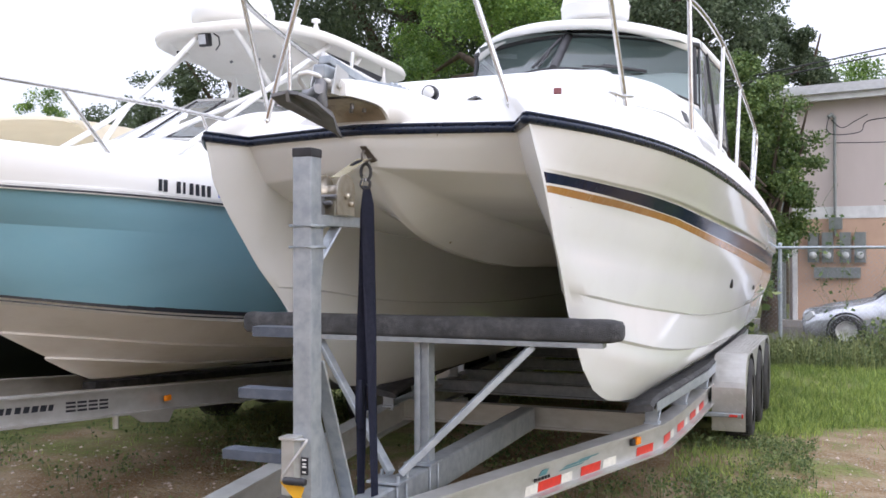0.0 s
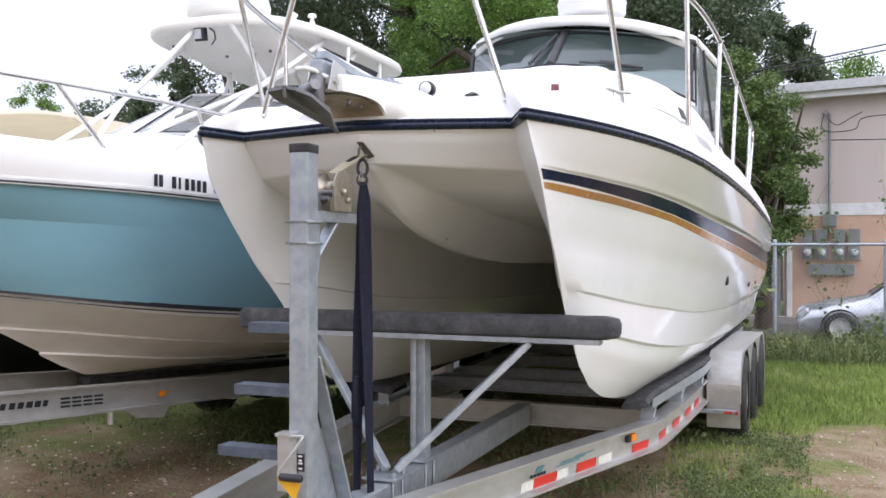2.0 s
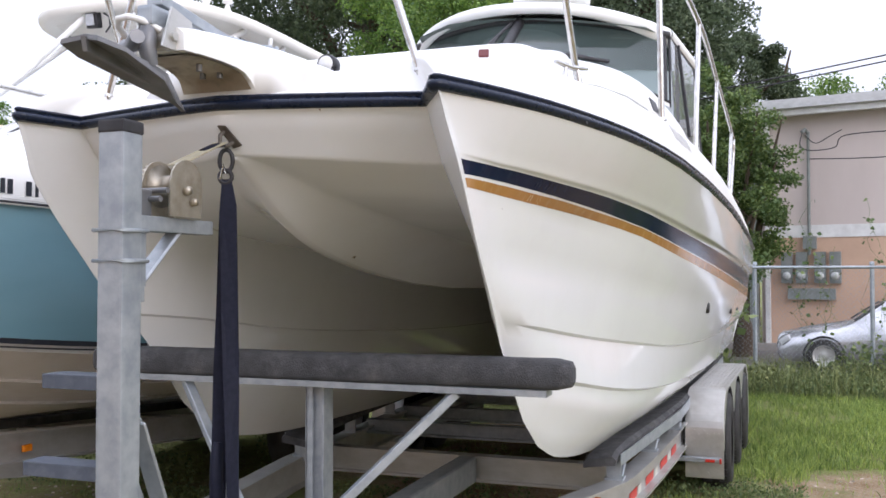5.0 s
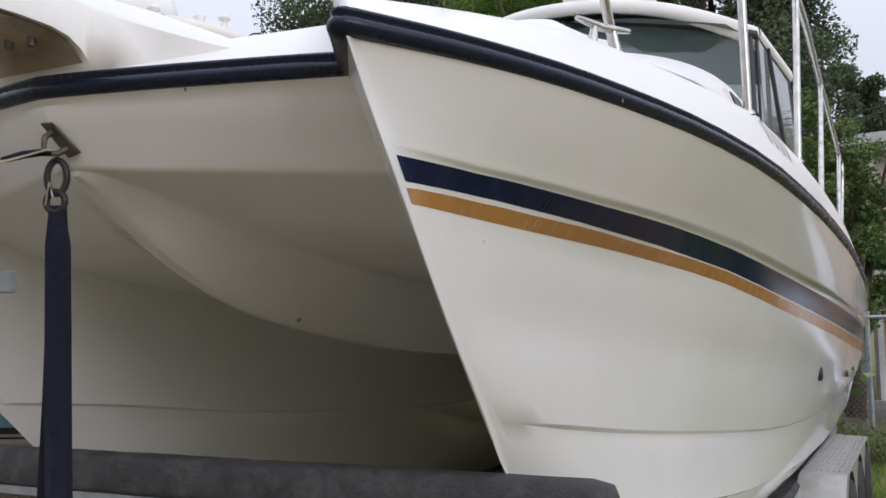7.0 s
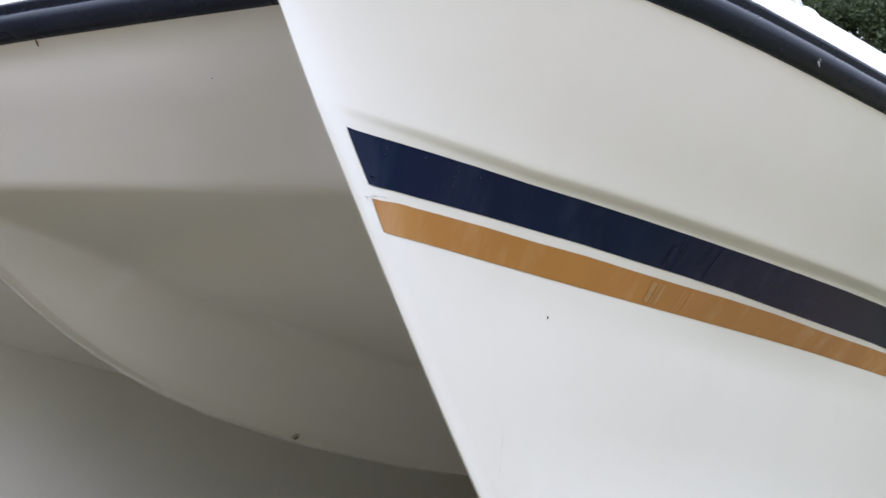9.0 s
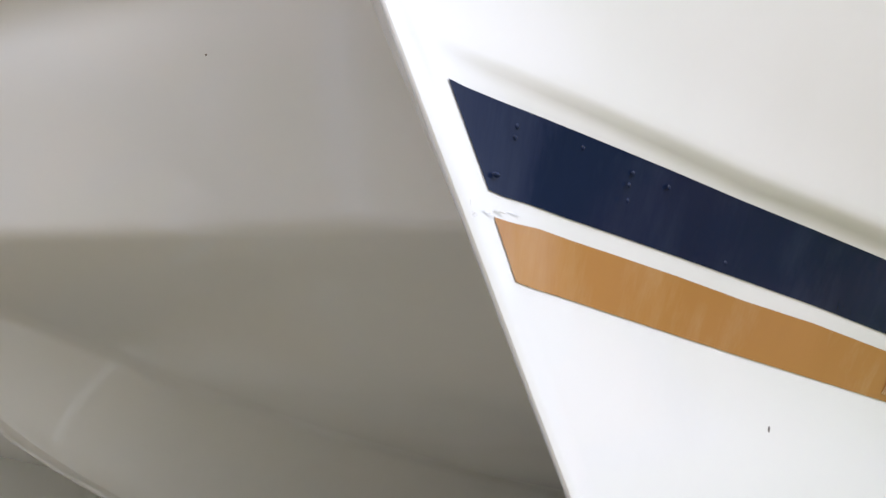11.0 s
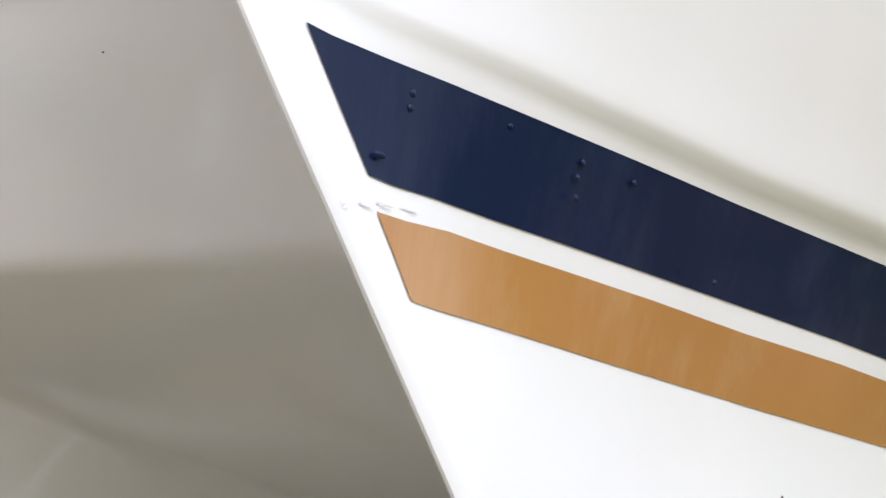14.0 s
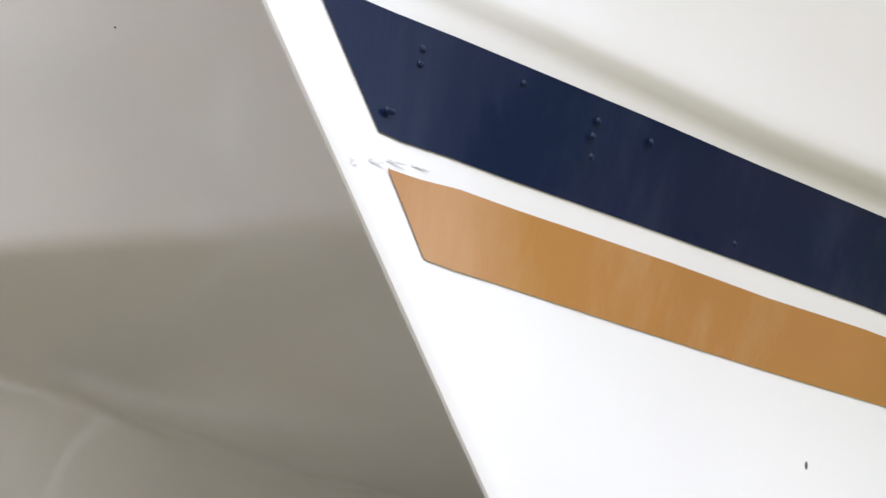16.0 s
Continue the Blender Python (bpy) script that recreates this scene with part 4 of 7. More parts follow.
part("roller_guard", M().tube([(-0.085, -0.43, 2.250), (-0.087, -0.465, 2.276), (-0.070, -0.488, 2.290), (-0.035, -0.49, 2.292), (-0.005, -0.475, 2.284), (0.03, -0.44, 2.262)], 0.009, 8), WHITE, pulpit, "white arched guard over the roller")
# windlass gear and chain behind the roller
wl_ = M().box((0, 0.25, 2.33), (0.09, 0.34, 0.04), bevel=0.01).box((0, -0.18, 2.325), (0.05, 0.5, 0.03), rot=(-6, 0, 0), bevel=0.006)
for k in range(14):
    wl_.lathe((0.012 * (k % 2), 0.17 + 0.022 * k, 2.362 - 0.0008 * k), ((0.006, -0.01), (0.012, 0.0), (0.006, 0.01)), 8, axis='y')
part("anchor_windlass", wl_, GALV, pulpit)
part("anchor_shank", M().beam((0, -0.44, 2.285), (0, 0.14, 2.335), 0.03, 0.045).box((0, -0.42, 2.30), (0.05, 0.10, 0.055), bevel=0.01), GALV, pulpit, "galvanised anchor shank")
anchor = M()
anchor.plate([(-0.005, -0.70, 2.185), (-0.005, -0.45, 2.175), (-0.005, -0.38, 2.16), (-0.005, -0.30, 2.07), (-0.005, -0.40, 2.11), (-0.005, -0.55, 2.13), (-0.005, -0.69, 2.15)], (1, 0, 0), 0.014)
for s in (1, -1):
    anchor.plate([(0.0, -0.69, 2.18), (0.0, -0.32, 2.08), (s * 0.05, -0.45, 2.125), (s * 0.075, -0.63, 2.155), (s * 0.055, -0.71, 2.167)], (0, 0, 1), 0.012)
anchor.tube([(0, -0.44, 2.17), (0.0, -0.46, 2.22), (0, -0.45, 2.27), (0, -0.42, 2.30)], [0.02, 0.026, 0.024, 0.016], 10)
anchor.tube([(0.05, -0.56, 2.215), (0.0, -0.52, 2.205), (-0.05, -0.48, 2.215)], 0.02, 8)
part("anchor", anchor, IRON, boat, "dull grey plough anchor stowed on the roller")
lamp = M().lathe((0.042, 0.512, 2.378), ((0.0, -0.02), (0.034, -0.02), (0.038, 0.0), (0.036, 0.03), (0.02, 0.05), (0.0, 0.055)), 20, axis='y')
dock = part("deck_light", lamp, BLACKP, boat, "small round deck light")
part("lens", M().lathe((0.042, 0.49, 2.378), ((0.0, -0.004), (0.026, -0.002), (0.031, 0.004)), 20, axis='y'), WHITE, dock)

# deck fittings
def cleat(c, ang):
    m = M()
    t = Matrix.Translation(c) @ Matrix.Rotation(radians(ang), 4, 'Z')
    bar = [t @ Vector((0, -0.085 + 0.17 * k / 8, 0.045 + 0.008 * abs(k - 4) / 4)) for k in range(9)]
    m.tube(bar, [0.006, 0.008, 0.009, 0.01, 0.01, 0.01, 0.009, 0.008, 0.006], 8)
    for y in (-0.03, 0.03):
        m.tube([t @ Vector((0, y * 1.3, -0.005)), t @ Vector((0, y, 0.045))], [0.014, 0.008], 8)
    return m


for s in (1, -1):
    part("cleat", cleat((s * 0.922, 0.612, 2.276), -28 * s), STEEL, boat)
    vent = part("side_vent", M().box((s * 1.062, 1.74, 2.375), (0.016, 0.17, 0.088), rot=(0, -19 * s, -5 * s), bevel=0.007), DECK, boat, "white framed side vent")
    part("vent_opening", M().box((s * 1.068, 1.74, 2.377), (0.012, 0.14, 0.062), rot=(0, -19 * s, -5 * s), bevel=0.004), BLACKP, vent)
# a dark plate drawn in place of a small shaded recess in the deck
part("recess_plate", M().box((0.746, 0.160, 2.280), (0.032, 0.008, 0.030), rot=(-35, 0, 14), bevel=0.002), mat("recess_dark_red", (0.15, 0.035, 0.035), 0.6, scale=20), boat, "dark red plate standing for a small deck recess")
# raised seat across the foredeck, with a soft crown
seat_rows = []
for y, z in ((1.00, 2.34), (1.03, 2.42), (1.06, 2.475), (1.10, 2.525), (1.14, 2.55), (1.22, 2.562), (1.5, 2.61), (1.8, 2.68), (1.84, 2.63)):
    row = []
    low = min(z - 0.01, 2.38 + 0.14 * (y - 1.1))
    for k in range(33):
        a = math.pi * k / 32
        cx, sz = math.cos(a), math.sin(a)
        row.append((0.675 * math.copysign(abs(cx) ** 0.22, cx), y, low + (z - low) * sz ** 0.22 + 0.02 * sz))
    seat_rows.append(row)
part("foredeck_seat", M().grid(seat_rows), DECK, boat)
# plain slanted bars in place of the maker's lettering
PALEBAR = mat("pale_grey_vinyl", (0.36, 0.37, 0.38), 0.5, scale=20)
for k in range(4):
    y = 1.32 + 0.085 * k
    bx = float(np.interp(y, [p[1] for p in rail_line], [p[0] for p in rail_line]))
    bz = float(np.interp(y, [p[1] for p in rail_line], [p[2] for p in rail_line])) + 0.044
    rim = [(bx - 0.075 * u + 0.004, bz + 0.165 * math.sin(u * math.pi / 2) ** 0.95 + 0.002, u) for u in (0.30, 0.42, 0.55, 0.68)]
    part("lettering_bar", M().grid([[(x, y - 0.08 * u, z), (x, y + 0.03 - 0.08 * u, z)] for x, z, u in rim]), PALEBAR, boat)
# through-hull fittings, drain and bow eye
for c, r in (((1.196, 3.358, 1.410), 0.028), ((1.265, 5.074, 1.326), 0.017), ((1.28, 6.1, 1.315), 0.017)):
    part("through_hull", M().lathe(c, ((0.0, 0.012), (r * 0.7, 0.010), (r, 0.016), (r * 1.25, 0.010), (r * 1.3, -0.02)), 18, axis='x'), BLACKP, boat)
eye = M().tube([(0.004, -0.092, 2.048), (0.0, -0.112, 2.03), (-0.002, -0.112, 2.0), (0.012, -0.092, 2.0), (0.022, -0.072, 2.015)], 0.0065, 8)
eye.plate([(-0.012, -0.108, 2.062), (0.014, -0.106, 2.06), (0.045, -0.062, 2.005), (0.018, -0.064, 1.998)], (0.1, -1, -0.65), 0.006)
part("bow_eye", eye, mat("tarnished_steel", (0.15, 0.135, 0.12), 0.55, 0.5, color2=(0.09, 0.075, 0.06), scale=40), boat, "tarnished steel bow eye plate")

# small marks: blisters under the navy vinyl, specks and scuffs in the gelcoat
def mark_box(name, c, size, material, n=(0.93, -0.28, -0.16), flat=0.5):
    nz = Vector(n).normalized()
    m = M()
    u = nz.cross(Vector((0, 0, 1))).normalized()
    w = u.cross(nz)
    rows = []
    for r, h in ((1.0, 0.0), (0.85, 0.45), (0.5, 0.85), (0.08, 1.0)):
        rows.append([Vector(c) + (u * math.cos(a * math.pi / 5) * size[0] + w * math.sin(a * math.pi / 5) * size[1]) * r + nz * (h * flat * min(size)) for a in range(10)])
    m.grid(rows, close=True)
    part(name, m, material, hull)


for c in ((0.755, -0.017, 1.926), (0.754, -0.017, 1.921), (0.747, -0.027, 1.906), (0.767, 0.023, 1.927), (0.777, 0.057, 1.923), (0.775, 0.056, 1.917), (0.774, 0.056, 1.909), (0.785, 0.083, 1.922), (0.7955, 0.132, 1.892)):
    mark_box("blister", c, (0.0013, 0.0015), NAVY, flat=0.5)
mark_box("blister", (0.7500, -0.0262, 1.9015), (0.0022, 0.0014), NAVY, flat=0.5)
CHIP = mat("bare_scuffed_gelcoat", (0.66, 0.68, 0.71), 0.8, color2=(0.80, 0.80, 0.80), scale=120, bump=0.4, bump_scale=200)
SPECK = mat("dark_speck", (0.10, 0.085, 0.07), 0.8, scale=60)
for c, size in (((0.7474, -0.028, 1.8845), (0.0035, 0.0006)), ((0.7480, -0.020, 1.8868), (0.004, 0.0005)), ((0.7485, -0.010, 1.8885), (0.005, 0.0005)),
                ((0.7456, -0.0405, 1.8845), (0.0012, 0.0030)), ((0.7460, -0.0375, 1.8815), (0.0022, 0.0012))):
    mark_box("scuff", c, size, CHIP, flat=0.12)
mark_box("speck", (0.7915, 0.203, 1.81), (0.0011, 0.0019), SPECK, flat=0.2)
for c in ((0.7486, 0.194, 1.691), (0.7445, 0.198, 1.664), (0.857, 0.427, 1.783), (0.8563, 0.427, 1.772), (0.7995, 0.521, 1.646)):
    mark_box("scratch", c, (0.0005, 0.010), CHIP, flat=0.1)
for c in ((0.544, 0.132, 1.986), (0.499, 0.013, 2.048), (0.40, 0.05, 2.0)):
    mark_box("speck", c, (0.0009, 0.0007), SPECK, n=(0.0, -0.6, -0.8), flat=0.5)
RUST = mat("rust_stain", (0.16, 0.075, 0.03), 0.9, scale=80)
mark_box("rust_spot", (0.314, -0.072, 2.095), (0.002, 0.004), RUST, n=(0.0, -0.8, -0.5), flat=0.2)
mark_box("pod_drain", (0.1145, 0.586, 1.6765), (0.008, 0.008), ZINC, n=(0.6, -0.16, -0.78), flat=0.5)
mark_box("drain_hole", (0.1168, 0.5854, 1.6735), (0.0042, 0.0042), SPECK, n=(0.6, -0.16, -0.78), flat=0.2)
SCUFFED = mat("scuffed_rubber", (0.16, 0.165, 0.18), 0.8, color2=(0.35, 0.35, 0.36), scale=200)
for y, dz, w in ((0.372, 0.012, 0.003), (0.380, 0.020, 0.002), (0.362, 0.016, 0.0015), (0.369, 0.005, 0.004)):
    rx, rz = (float(np.interp(y, [q[1] for q in rail_line], [q[k] for q in rail_line])) for k in (0, 2))
    mark_box("rail_scuff", (rx + 0.0165, y, rz + dz), (0.5 * w, 0.004), SCUFFED, n=(0.92, -0.35, 0.1), flat=0.4)
# dried runs of water on the two stripes
RUN = mat("chalky_run", (0.026, 0.040, 0.085), 0.4, color2=(0.008, 0.016, 0.048), scale=45, spec=0.2)
RUN_G = mat("pale_run", (0.62, 0.45, 0.26), 0.6, color2=(0.52, 0.34, 0.15), scale=90)
rng = random.Random(17)
NAVY_Y, GOLD_Y = [q[1] for q in navy_l], [q[1] for q in gold_l]
for k in range(16):
    y = (0.36 + 0.008 * (k % 4) + rng.uniform(-0.004, 0.004)) if k < 8 else (0.425 + rng.uniform(-0.012, 0.012)) if k < 12 else (0.70, 0.86, 0.9, 1.2)[k - 12]
    t0 = rng.uniform(0.03, 0.2)
    t1 = min(0.5, t0 + rng.uniform(0.08, 0.3)) if k % 3 else 0.5
    w = rng.uniform(0.0003, 0.0007)
    a = [float(np.interp(y, NAVY_Y, [q[j] for q in navy_l])) for j in range(3)]
    b = [float(np.interp(y + 0.006, GOLD_Y, [q[j] for q in gold_l])) for j in range(3)]
    line = [lerp(a, b, t0 + (t1 - t0) * f / 3) for f in range(4)]
    part("water_run", M().grid([[(q[0] + 0.0007, q[1] - w, q[2]), (q[0] + 0.0008, q[1] + w, q[2])] for q in line]), RUN, hull)
    if k < 10:
        line = [lerp(a, b, 0.68 + 0.27 * f / 3) for f in range(4)]
        part("water_run", M().grid([[(q[0] + 0.0009, q[1] - w, q[2]), (q[0] + 0.0011, q[1] + w, q[2])] for q in line]), RUN_G, hull)

# ---------------------------------------------------------------- the catamaran's trailer
trailer = thing("boat_trailer", (0, 3.0, 0.0), "aluminium triple axle boat trailer with galvanised winch post", "trailer")


def i_beam(path, h, w, tf=0.012, tw=0.012):
    """Profile for an I-section swept along a path at its middle height."""
    a, b, c, d = w / 2, tw / 2, h / 2, h / 2 - tf
    prof = ((-a, -c), (a, -c), (a, -d), (b, -d), (b, d), (a, d), (a, c), (-a, c), (-a, d), (-b, d), (-b, -d), (-a, -d))
    return M().sweep(path, prof, smooth=False)


BEAM = [(0.06, -0.55), (0.30, 0.22), (0.62, 1.22), (0.80, 1.76), (0.862, 1.95), (0.885, 2.12), (0.908, 2.4), (0.935, 2.8), (0.958, 3.2), (1.0, 4.2), (1.085, 7.9)]
BEAM_PORT = [(-0.40, -1.6), (-0.575, -0.26), (-0.65, 0.30), (-0.72, 0.75), (-0.79, 1.26), (-0.875, 1.90)] + [(-x, y) for x, y in BEAM[5:]]
for beam in (BEAM, BEAM_PORT):
    part("main_beam", i_beam([(x, y, 0.545) for x, y in beam], 0.165, 0.10), ALU, trailer)


def web_point(t, side=1):
    """A point on the right main beam's web, t metres along from the front, and the way there."""
    for (x0, y0), (x1, y1) in zip(BEAM, BEAM[1:]):
        d = math.hypot(x1 - x0, y1 - y0)
        if t <= d:
            k = t / d
            return Vector((x0 + (x1 - x0) * k, y0 + (y1 - y0) * k, 0)), Vector((x1 - x0, y1 - y0, 0)).normalized()
        t -= d
    return None


def on_web(t0, t1, z0, z1, lift=0.0085, skew=0.0):
    m = M()
    p, d = web_point(t0)
    q, e = web_point(t1)
    n0, n1 = Vector((d.y, -d.x, 0)), Vector((e.y, -e.x, 0))
    m.plate([p + n0 * lift + Vector((0, 0, z0)), q + n1 * lift + Vector((0, 0, z0)), q + n1 * lift + Vector((0, 0, z1)) + e * skew, p + n0 * lift + Vector((0, 0, z1)) + d * skew], n0, 0.0015)
    return m


for t0, t1 in ((1.28, 1.385), (1.60, 1.70), (2.01, 2.15), (2.99, 3.06), (3.45, 3.53), (3.90, 4.0)):
    part("reflective_tape", on_web(t0, t1, 0.482, 0.526, skew=0.01), WHITE_R, trailer)
for t0, t1 in ((1.39, 1.594), (1.789, 1.984), (2.388, 2.585), (2.793, 2.96), (3.19, 3.40), (3.64, 3.86), (4.05, 4.26)):
    part("reflective_tape", on_web(t0, t1, 0.482, 0.528, skew=0.01), RED, trailer)
# dealer decals as plain shapes
sw = M()
for t0, t1, z0, z1 in ((1.58, 1.80, 0.546, 0.552), (1.62, 1.86, 0.556, 0.564), (1.76, 1.95, 0.566, 0.572), (1.40, 1.46, 0.555, 0.58)):
    p = on_web(t0, t1, z0, z1, 0.010, 0.03)
    sw.add(p.v, p.f)
part("swoosh_decal", sw, DECALTEAL, trailer, "teal swoosh decal")
for t0, w in ((1.36, 0.025), (1.392, 0.02), (1.42, 0.022), (1.45, 0.018), (1.476, 0.02), (0.48, 0.04), (0.53, 0.03), (0.57, 0.045), (0.63, 0.035), (0.675, 0.03)):
    part("lettering_bar", on_web(t0, t0 + w, 0.535 if t0 > 1 else 0.54, 0.55 if t0 > 1 else 0.575, 0.0105), INK, trailer)
lp, ld = web_point(2.37)
ln = Vector((ld.y, -ld.x, 0))
lampm = M().box(lp + ln * 0.022 + Vector((0, 0, 0.575)), (0.026, 0.055, 0.04), rot=(0, 0, -18), bevel=0.006)
ml = part("marker_lamp", lampm, AMBER, trailer, "amber side marker lamp")
part("lamp_base", M().box(lp + ln * 0.02 + Vector((0, 0, 0.572)) - ld * 0.045, (0.022, 0.035, 0.036), rot=(0, 0, -18), bevel=0.005), BLACKP, ml)

# tongue, crossmembers
part("tongue", M().beam((0, -2.0, 0.565), (0, 2.28, 0.555), 0.10, 0.14, bevel=0.008), GALV, trailer, "galvanised box tongue")
# aft crossmembers get the darker metal to imitate the shade under the hull
for x0, y in ((0.90, 2.32), (0.94, 3.05), (0.95, 3.7), (0.95, 4.6), (0.95, 5.6), (0.95, 6.8)):
    h = 0.14 if y < 2.5 else 0.09
    part("crossmember", i_beam([(-x0, y, 0.555 if y < 2.5 else 0.62), (x0, y, 0.555 if y < 2.5 else 0.62)], h, 0.08), ALU if y < 2.5 else GALV, trailer)
for ya, yb, yc, x in ((0.10, 0.20, 0.15, 0.08), (0.47, 0.57, 0.52, 0.07)):
    clamp = part("tongue_clamp", M().box((0, yc, 0.643), (2 * x, 0.14, 0.012), bevel=0.003), GALV, trailer)
    for y in (ya, yb):
        part("u_bolt", M().tube([(-0.056, y, 0.49), (-0.056, y, 0.645), (0.056, y, 0.645), (0.056, y, 0.49)], 0.006, 6), GALV, clamp)
        if yc < 0.3:
            for bx_ in (-0.06, 0.06):
                part("bolt", M().cyl((bx_, y, 0.645), (bx_, y, 0.675), 0.009, 8), GALV, clamp)

# winch post
post = part("winch_post", M().box((0, -0.556, 1.29), (0.076, 0.076, 1.37), bevel=0.007), GALV, trailer, "galvanised square winch post")
part("post_cap", M().box((0, -0.556, 1.985), (0.080, 0.080, 0.034), bevel=0.006), BLACKP, post, "black plastic post cap")
for z in (1.722, 1.645):
    part("u_bolt", M().tube([(0.02, -0.50, z), (-0.046, -0.505, z), (-0.046, -0.60, z), (0.046, -0.60, z), (0.046, -0.505, z), (0.02, -0.50, z)], 0.005, 8), GALV, post)
leg = M().beam((0.012, -0.50, 1.23), (0.012, -0.24, 0.63), 0.010, 0.055, up=(1, 0, 0))
leg.plate([(-0.03, -0.515, 1.22), (-0.03, -0.515, 0.64), (-0.03, -0.25, 0.64)], (1, 0, 0), 0.006)
leg.beam((-0.01, -0.485, 1.24), (-0.01, -0.225, 0.63), 0.05, 0.008)
part("post_brace", leg, GALV, post)
STEPM = mat("dull_grey_steel", (0.085, 0.10, 0.13), 0.6, 0.1, color2=(0.06, 0.072, 0.095), scale=18, dirt=(0.3, 0.32, 0.34), dirt_scale=14, dirt_amount=0.2)
# ladder steps on the post
for z, x0 in ((1.352, -0.205), (1.125, -0.265), (0.895, -0.335)):
    stp = M().box((x0 / 2 - 0.02, -0.555, z), (-x0 - 0.03, 0.075, 0.008), bevel=0.002)
    stp.box((x0 / 2 - 0.02, -0.588, z - 0.016), (-x0 - 0.03, 0.008, 0.034), bevel=0.002)
    part("step", stp, STEPM, post, "short galvanised climbing step")
# winch
bracket = M().box((0.0, -0.355, 1.745), (0.06, 0.33, 0.040), bevel=0.004).plate([(0.028, -0.52, 1.58), (0.028, -0.497, 1.58), (0.028, -0.497, 1.76), (0.028, -0.52, 1.76)], (1, 0, 0), 0.006)
bracket.beam((0.0, -0.50, 1.58), (0.0, -0.33, 1.73), 0.05, 0.012).box((0, -0.51, 1.65), (0.07, 0.016, 0.22), bevel=0.003)
winch = part("winch_bracket", bracket, GALV, post)
for x in (-0.045, 0.045):
    ring = [(x, -0.42, 1.768), (x, -0.28, 1.768), (x, -0.275, 1.86)] + [(x, -0.345 + 0.07 * math.cos(a * math.pi / 8), 1.865 + 0.06 * math.sin(a * math.pi / 8)) for a in range(1, 8)] + [(x, -0.42, 1.86)]
    part("winch_plate", M().plate(ring, (1, 0, 0), 0.005), ZINC, winch, "zinc plated winch plate")
drum = M().lathe((-0.04, -0.345, 1.855), ((0.0, 0.0), (0.058, 0.0), (0.06, 0.004), (0.03, 0.008), (0.03, 0.072), (0.06, 0.076), (0.06, 0.08), (0.0, 0.08)), 28, axis='x')
drum.lathe((0.052, -0.355, 1.84), ((0.0, 0.0), (0.012, 0.0), (0.012, 0.016), (0.0, 0.018)), 12, axis='x').lathe((0.052, -0.325, 1.81), ((0.0, 0.0), (0.01, 0.0), (0.01, 0.016), (0.0, 0.018)), 12, axis='x')
for k in range(28):
    a = 2 * math.pi * k / 28
    drum.box((-0.052, -0.345 + 0.064 * math.cos(a), 1.855 + 0.064 * math.sin(a)), (0.01, 0.006, 0.006), rot=(math.degrees(a), 0, 0))
part("winch_drum", drum, ZINC, winch)
part("winch_shaft", M().cyl((-0.09, -0.43, 1.835), (0.05, -0.43, 1.835), 0.008).cyl((-0.09, -0.46, 1.81), (0.05, -0.46, 1.81), 0.008).box((-0.01, -0.475, 1.80), (0.05, 0.05, 0.07), bevel=0.005), IRON, winch)
part("winch_strap", M().beam((0, -0.335, 1.915), (0, -0.11, 2.008), 0.048, 0.003, bevel=0.0), KHAKI, winch, "faded khaki winch strap")
# tongue jack beside the post's foot
jack = M().box((-0.028, -0.622, 0.868), (0.052, 0.05, 0.20), bevel=0.006).box((-0.028, -0.622, 0.968), (0.066, 0.062, 0.012), bevel=0.003)
jk = part("jack_body", jack, ALU, post, "small grey crank jack")
part("jack_crank", M().tube([(0.0, -0.645, 0.965), (0.045, -0.66, 0.972), (0.060, -0.662, 0.974), (0.052, -0.668, 0.955), (0.015, -0.678, 0.902), (-0.022, -0.69, 0.848), (-0.024, -0.69, 0.836), (-0.012, -0.69, 0.832)], 0.0055, 8), ALU, jk)
part("crank_grip", M().lathe((-0.017, -0.69, 0.833), ((0.0, 0.0), (0.011, 0.0), (0.0135, 0.006), (0.0135, 0.08), (0.011, 0.087), (0.0, 0.087)), 14, axis='x'), BLACKP, jk, "black crank grip")
part("warning_plate", M().plate([(-0.038, -0.678, 0.824), (0.0, -0.678, 0.828), (0.060, -0.678, 0.812), (0.040, -0.678, 0.758), (0.032, -0.678, 0.756)], (0, -1, 0), 0.003), YELLOW, jk, "yellow triangular plate")
label = part("warning_label", M().box((0.012, -0.596, 0.864), (0.028, 0.004, 0.062)), INK, post, "black warning label")
for z, w in ((0.887, 0.016), (0.872, 0.012), (0.862, 0.016), (0.843, 0.014)):
    part("lettering_bar", M().box((0.012, -0.5995, z), (w, 0.003, 0.006)), WHITE, label)

# bow pad on its frame
pad = []
for x, k in ((-0.945, 0.7), (-0.925, 0.97), (-0.9, 1.0), (0.0, 1.0), (0.86, 1.0), (0.90, 1.0), (0.945, 0.82), (0.955, 0.5)):
    row = []
    for j in range(16):
        a = 2 * math.pi * j / 16
        cy, cz = math.copysign(abs(math.cos(a)) ** 0.55, math.cos(a)), math.copysign(abs(math.sin(a)) ** 0.55, math.sin(a))
        row.append((x, 0.478 + 0.05 * k * cy, 1.284 + 0.052 * k * cz + 0.002 * math.sin(x * 9)))
    pad.append(row)
# bring in rows so that the cloth is not a perfect bar
rows = []
for a, b in zip(pad, pad[1:]):
    n = max(1, int(abs(b[0][0] - a[0][0]) / 0.05))
    for i in range(n):
        rows.append([tuple(v + 0.0025 * noise.noise(Vector(q) * 14) for v in q) for q in (lerp(p, r, i / n) for p, r in zip(a, b))])
rows.append(pad[-1])
pm = M().grid(rows, close=True)
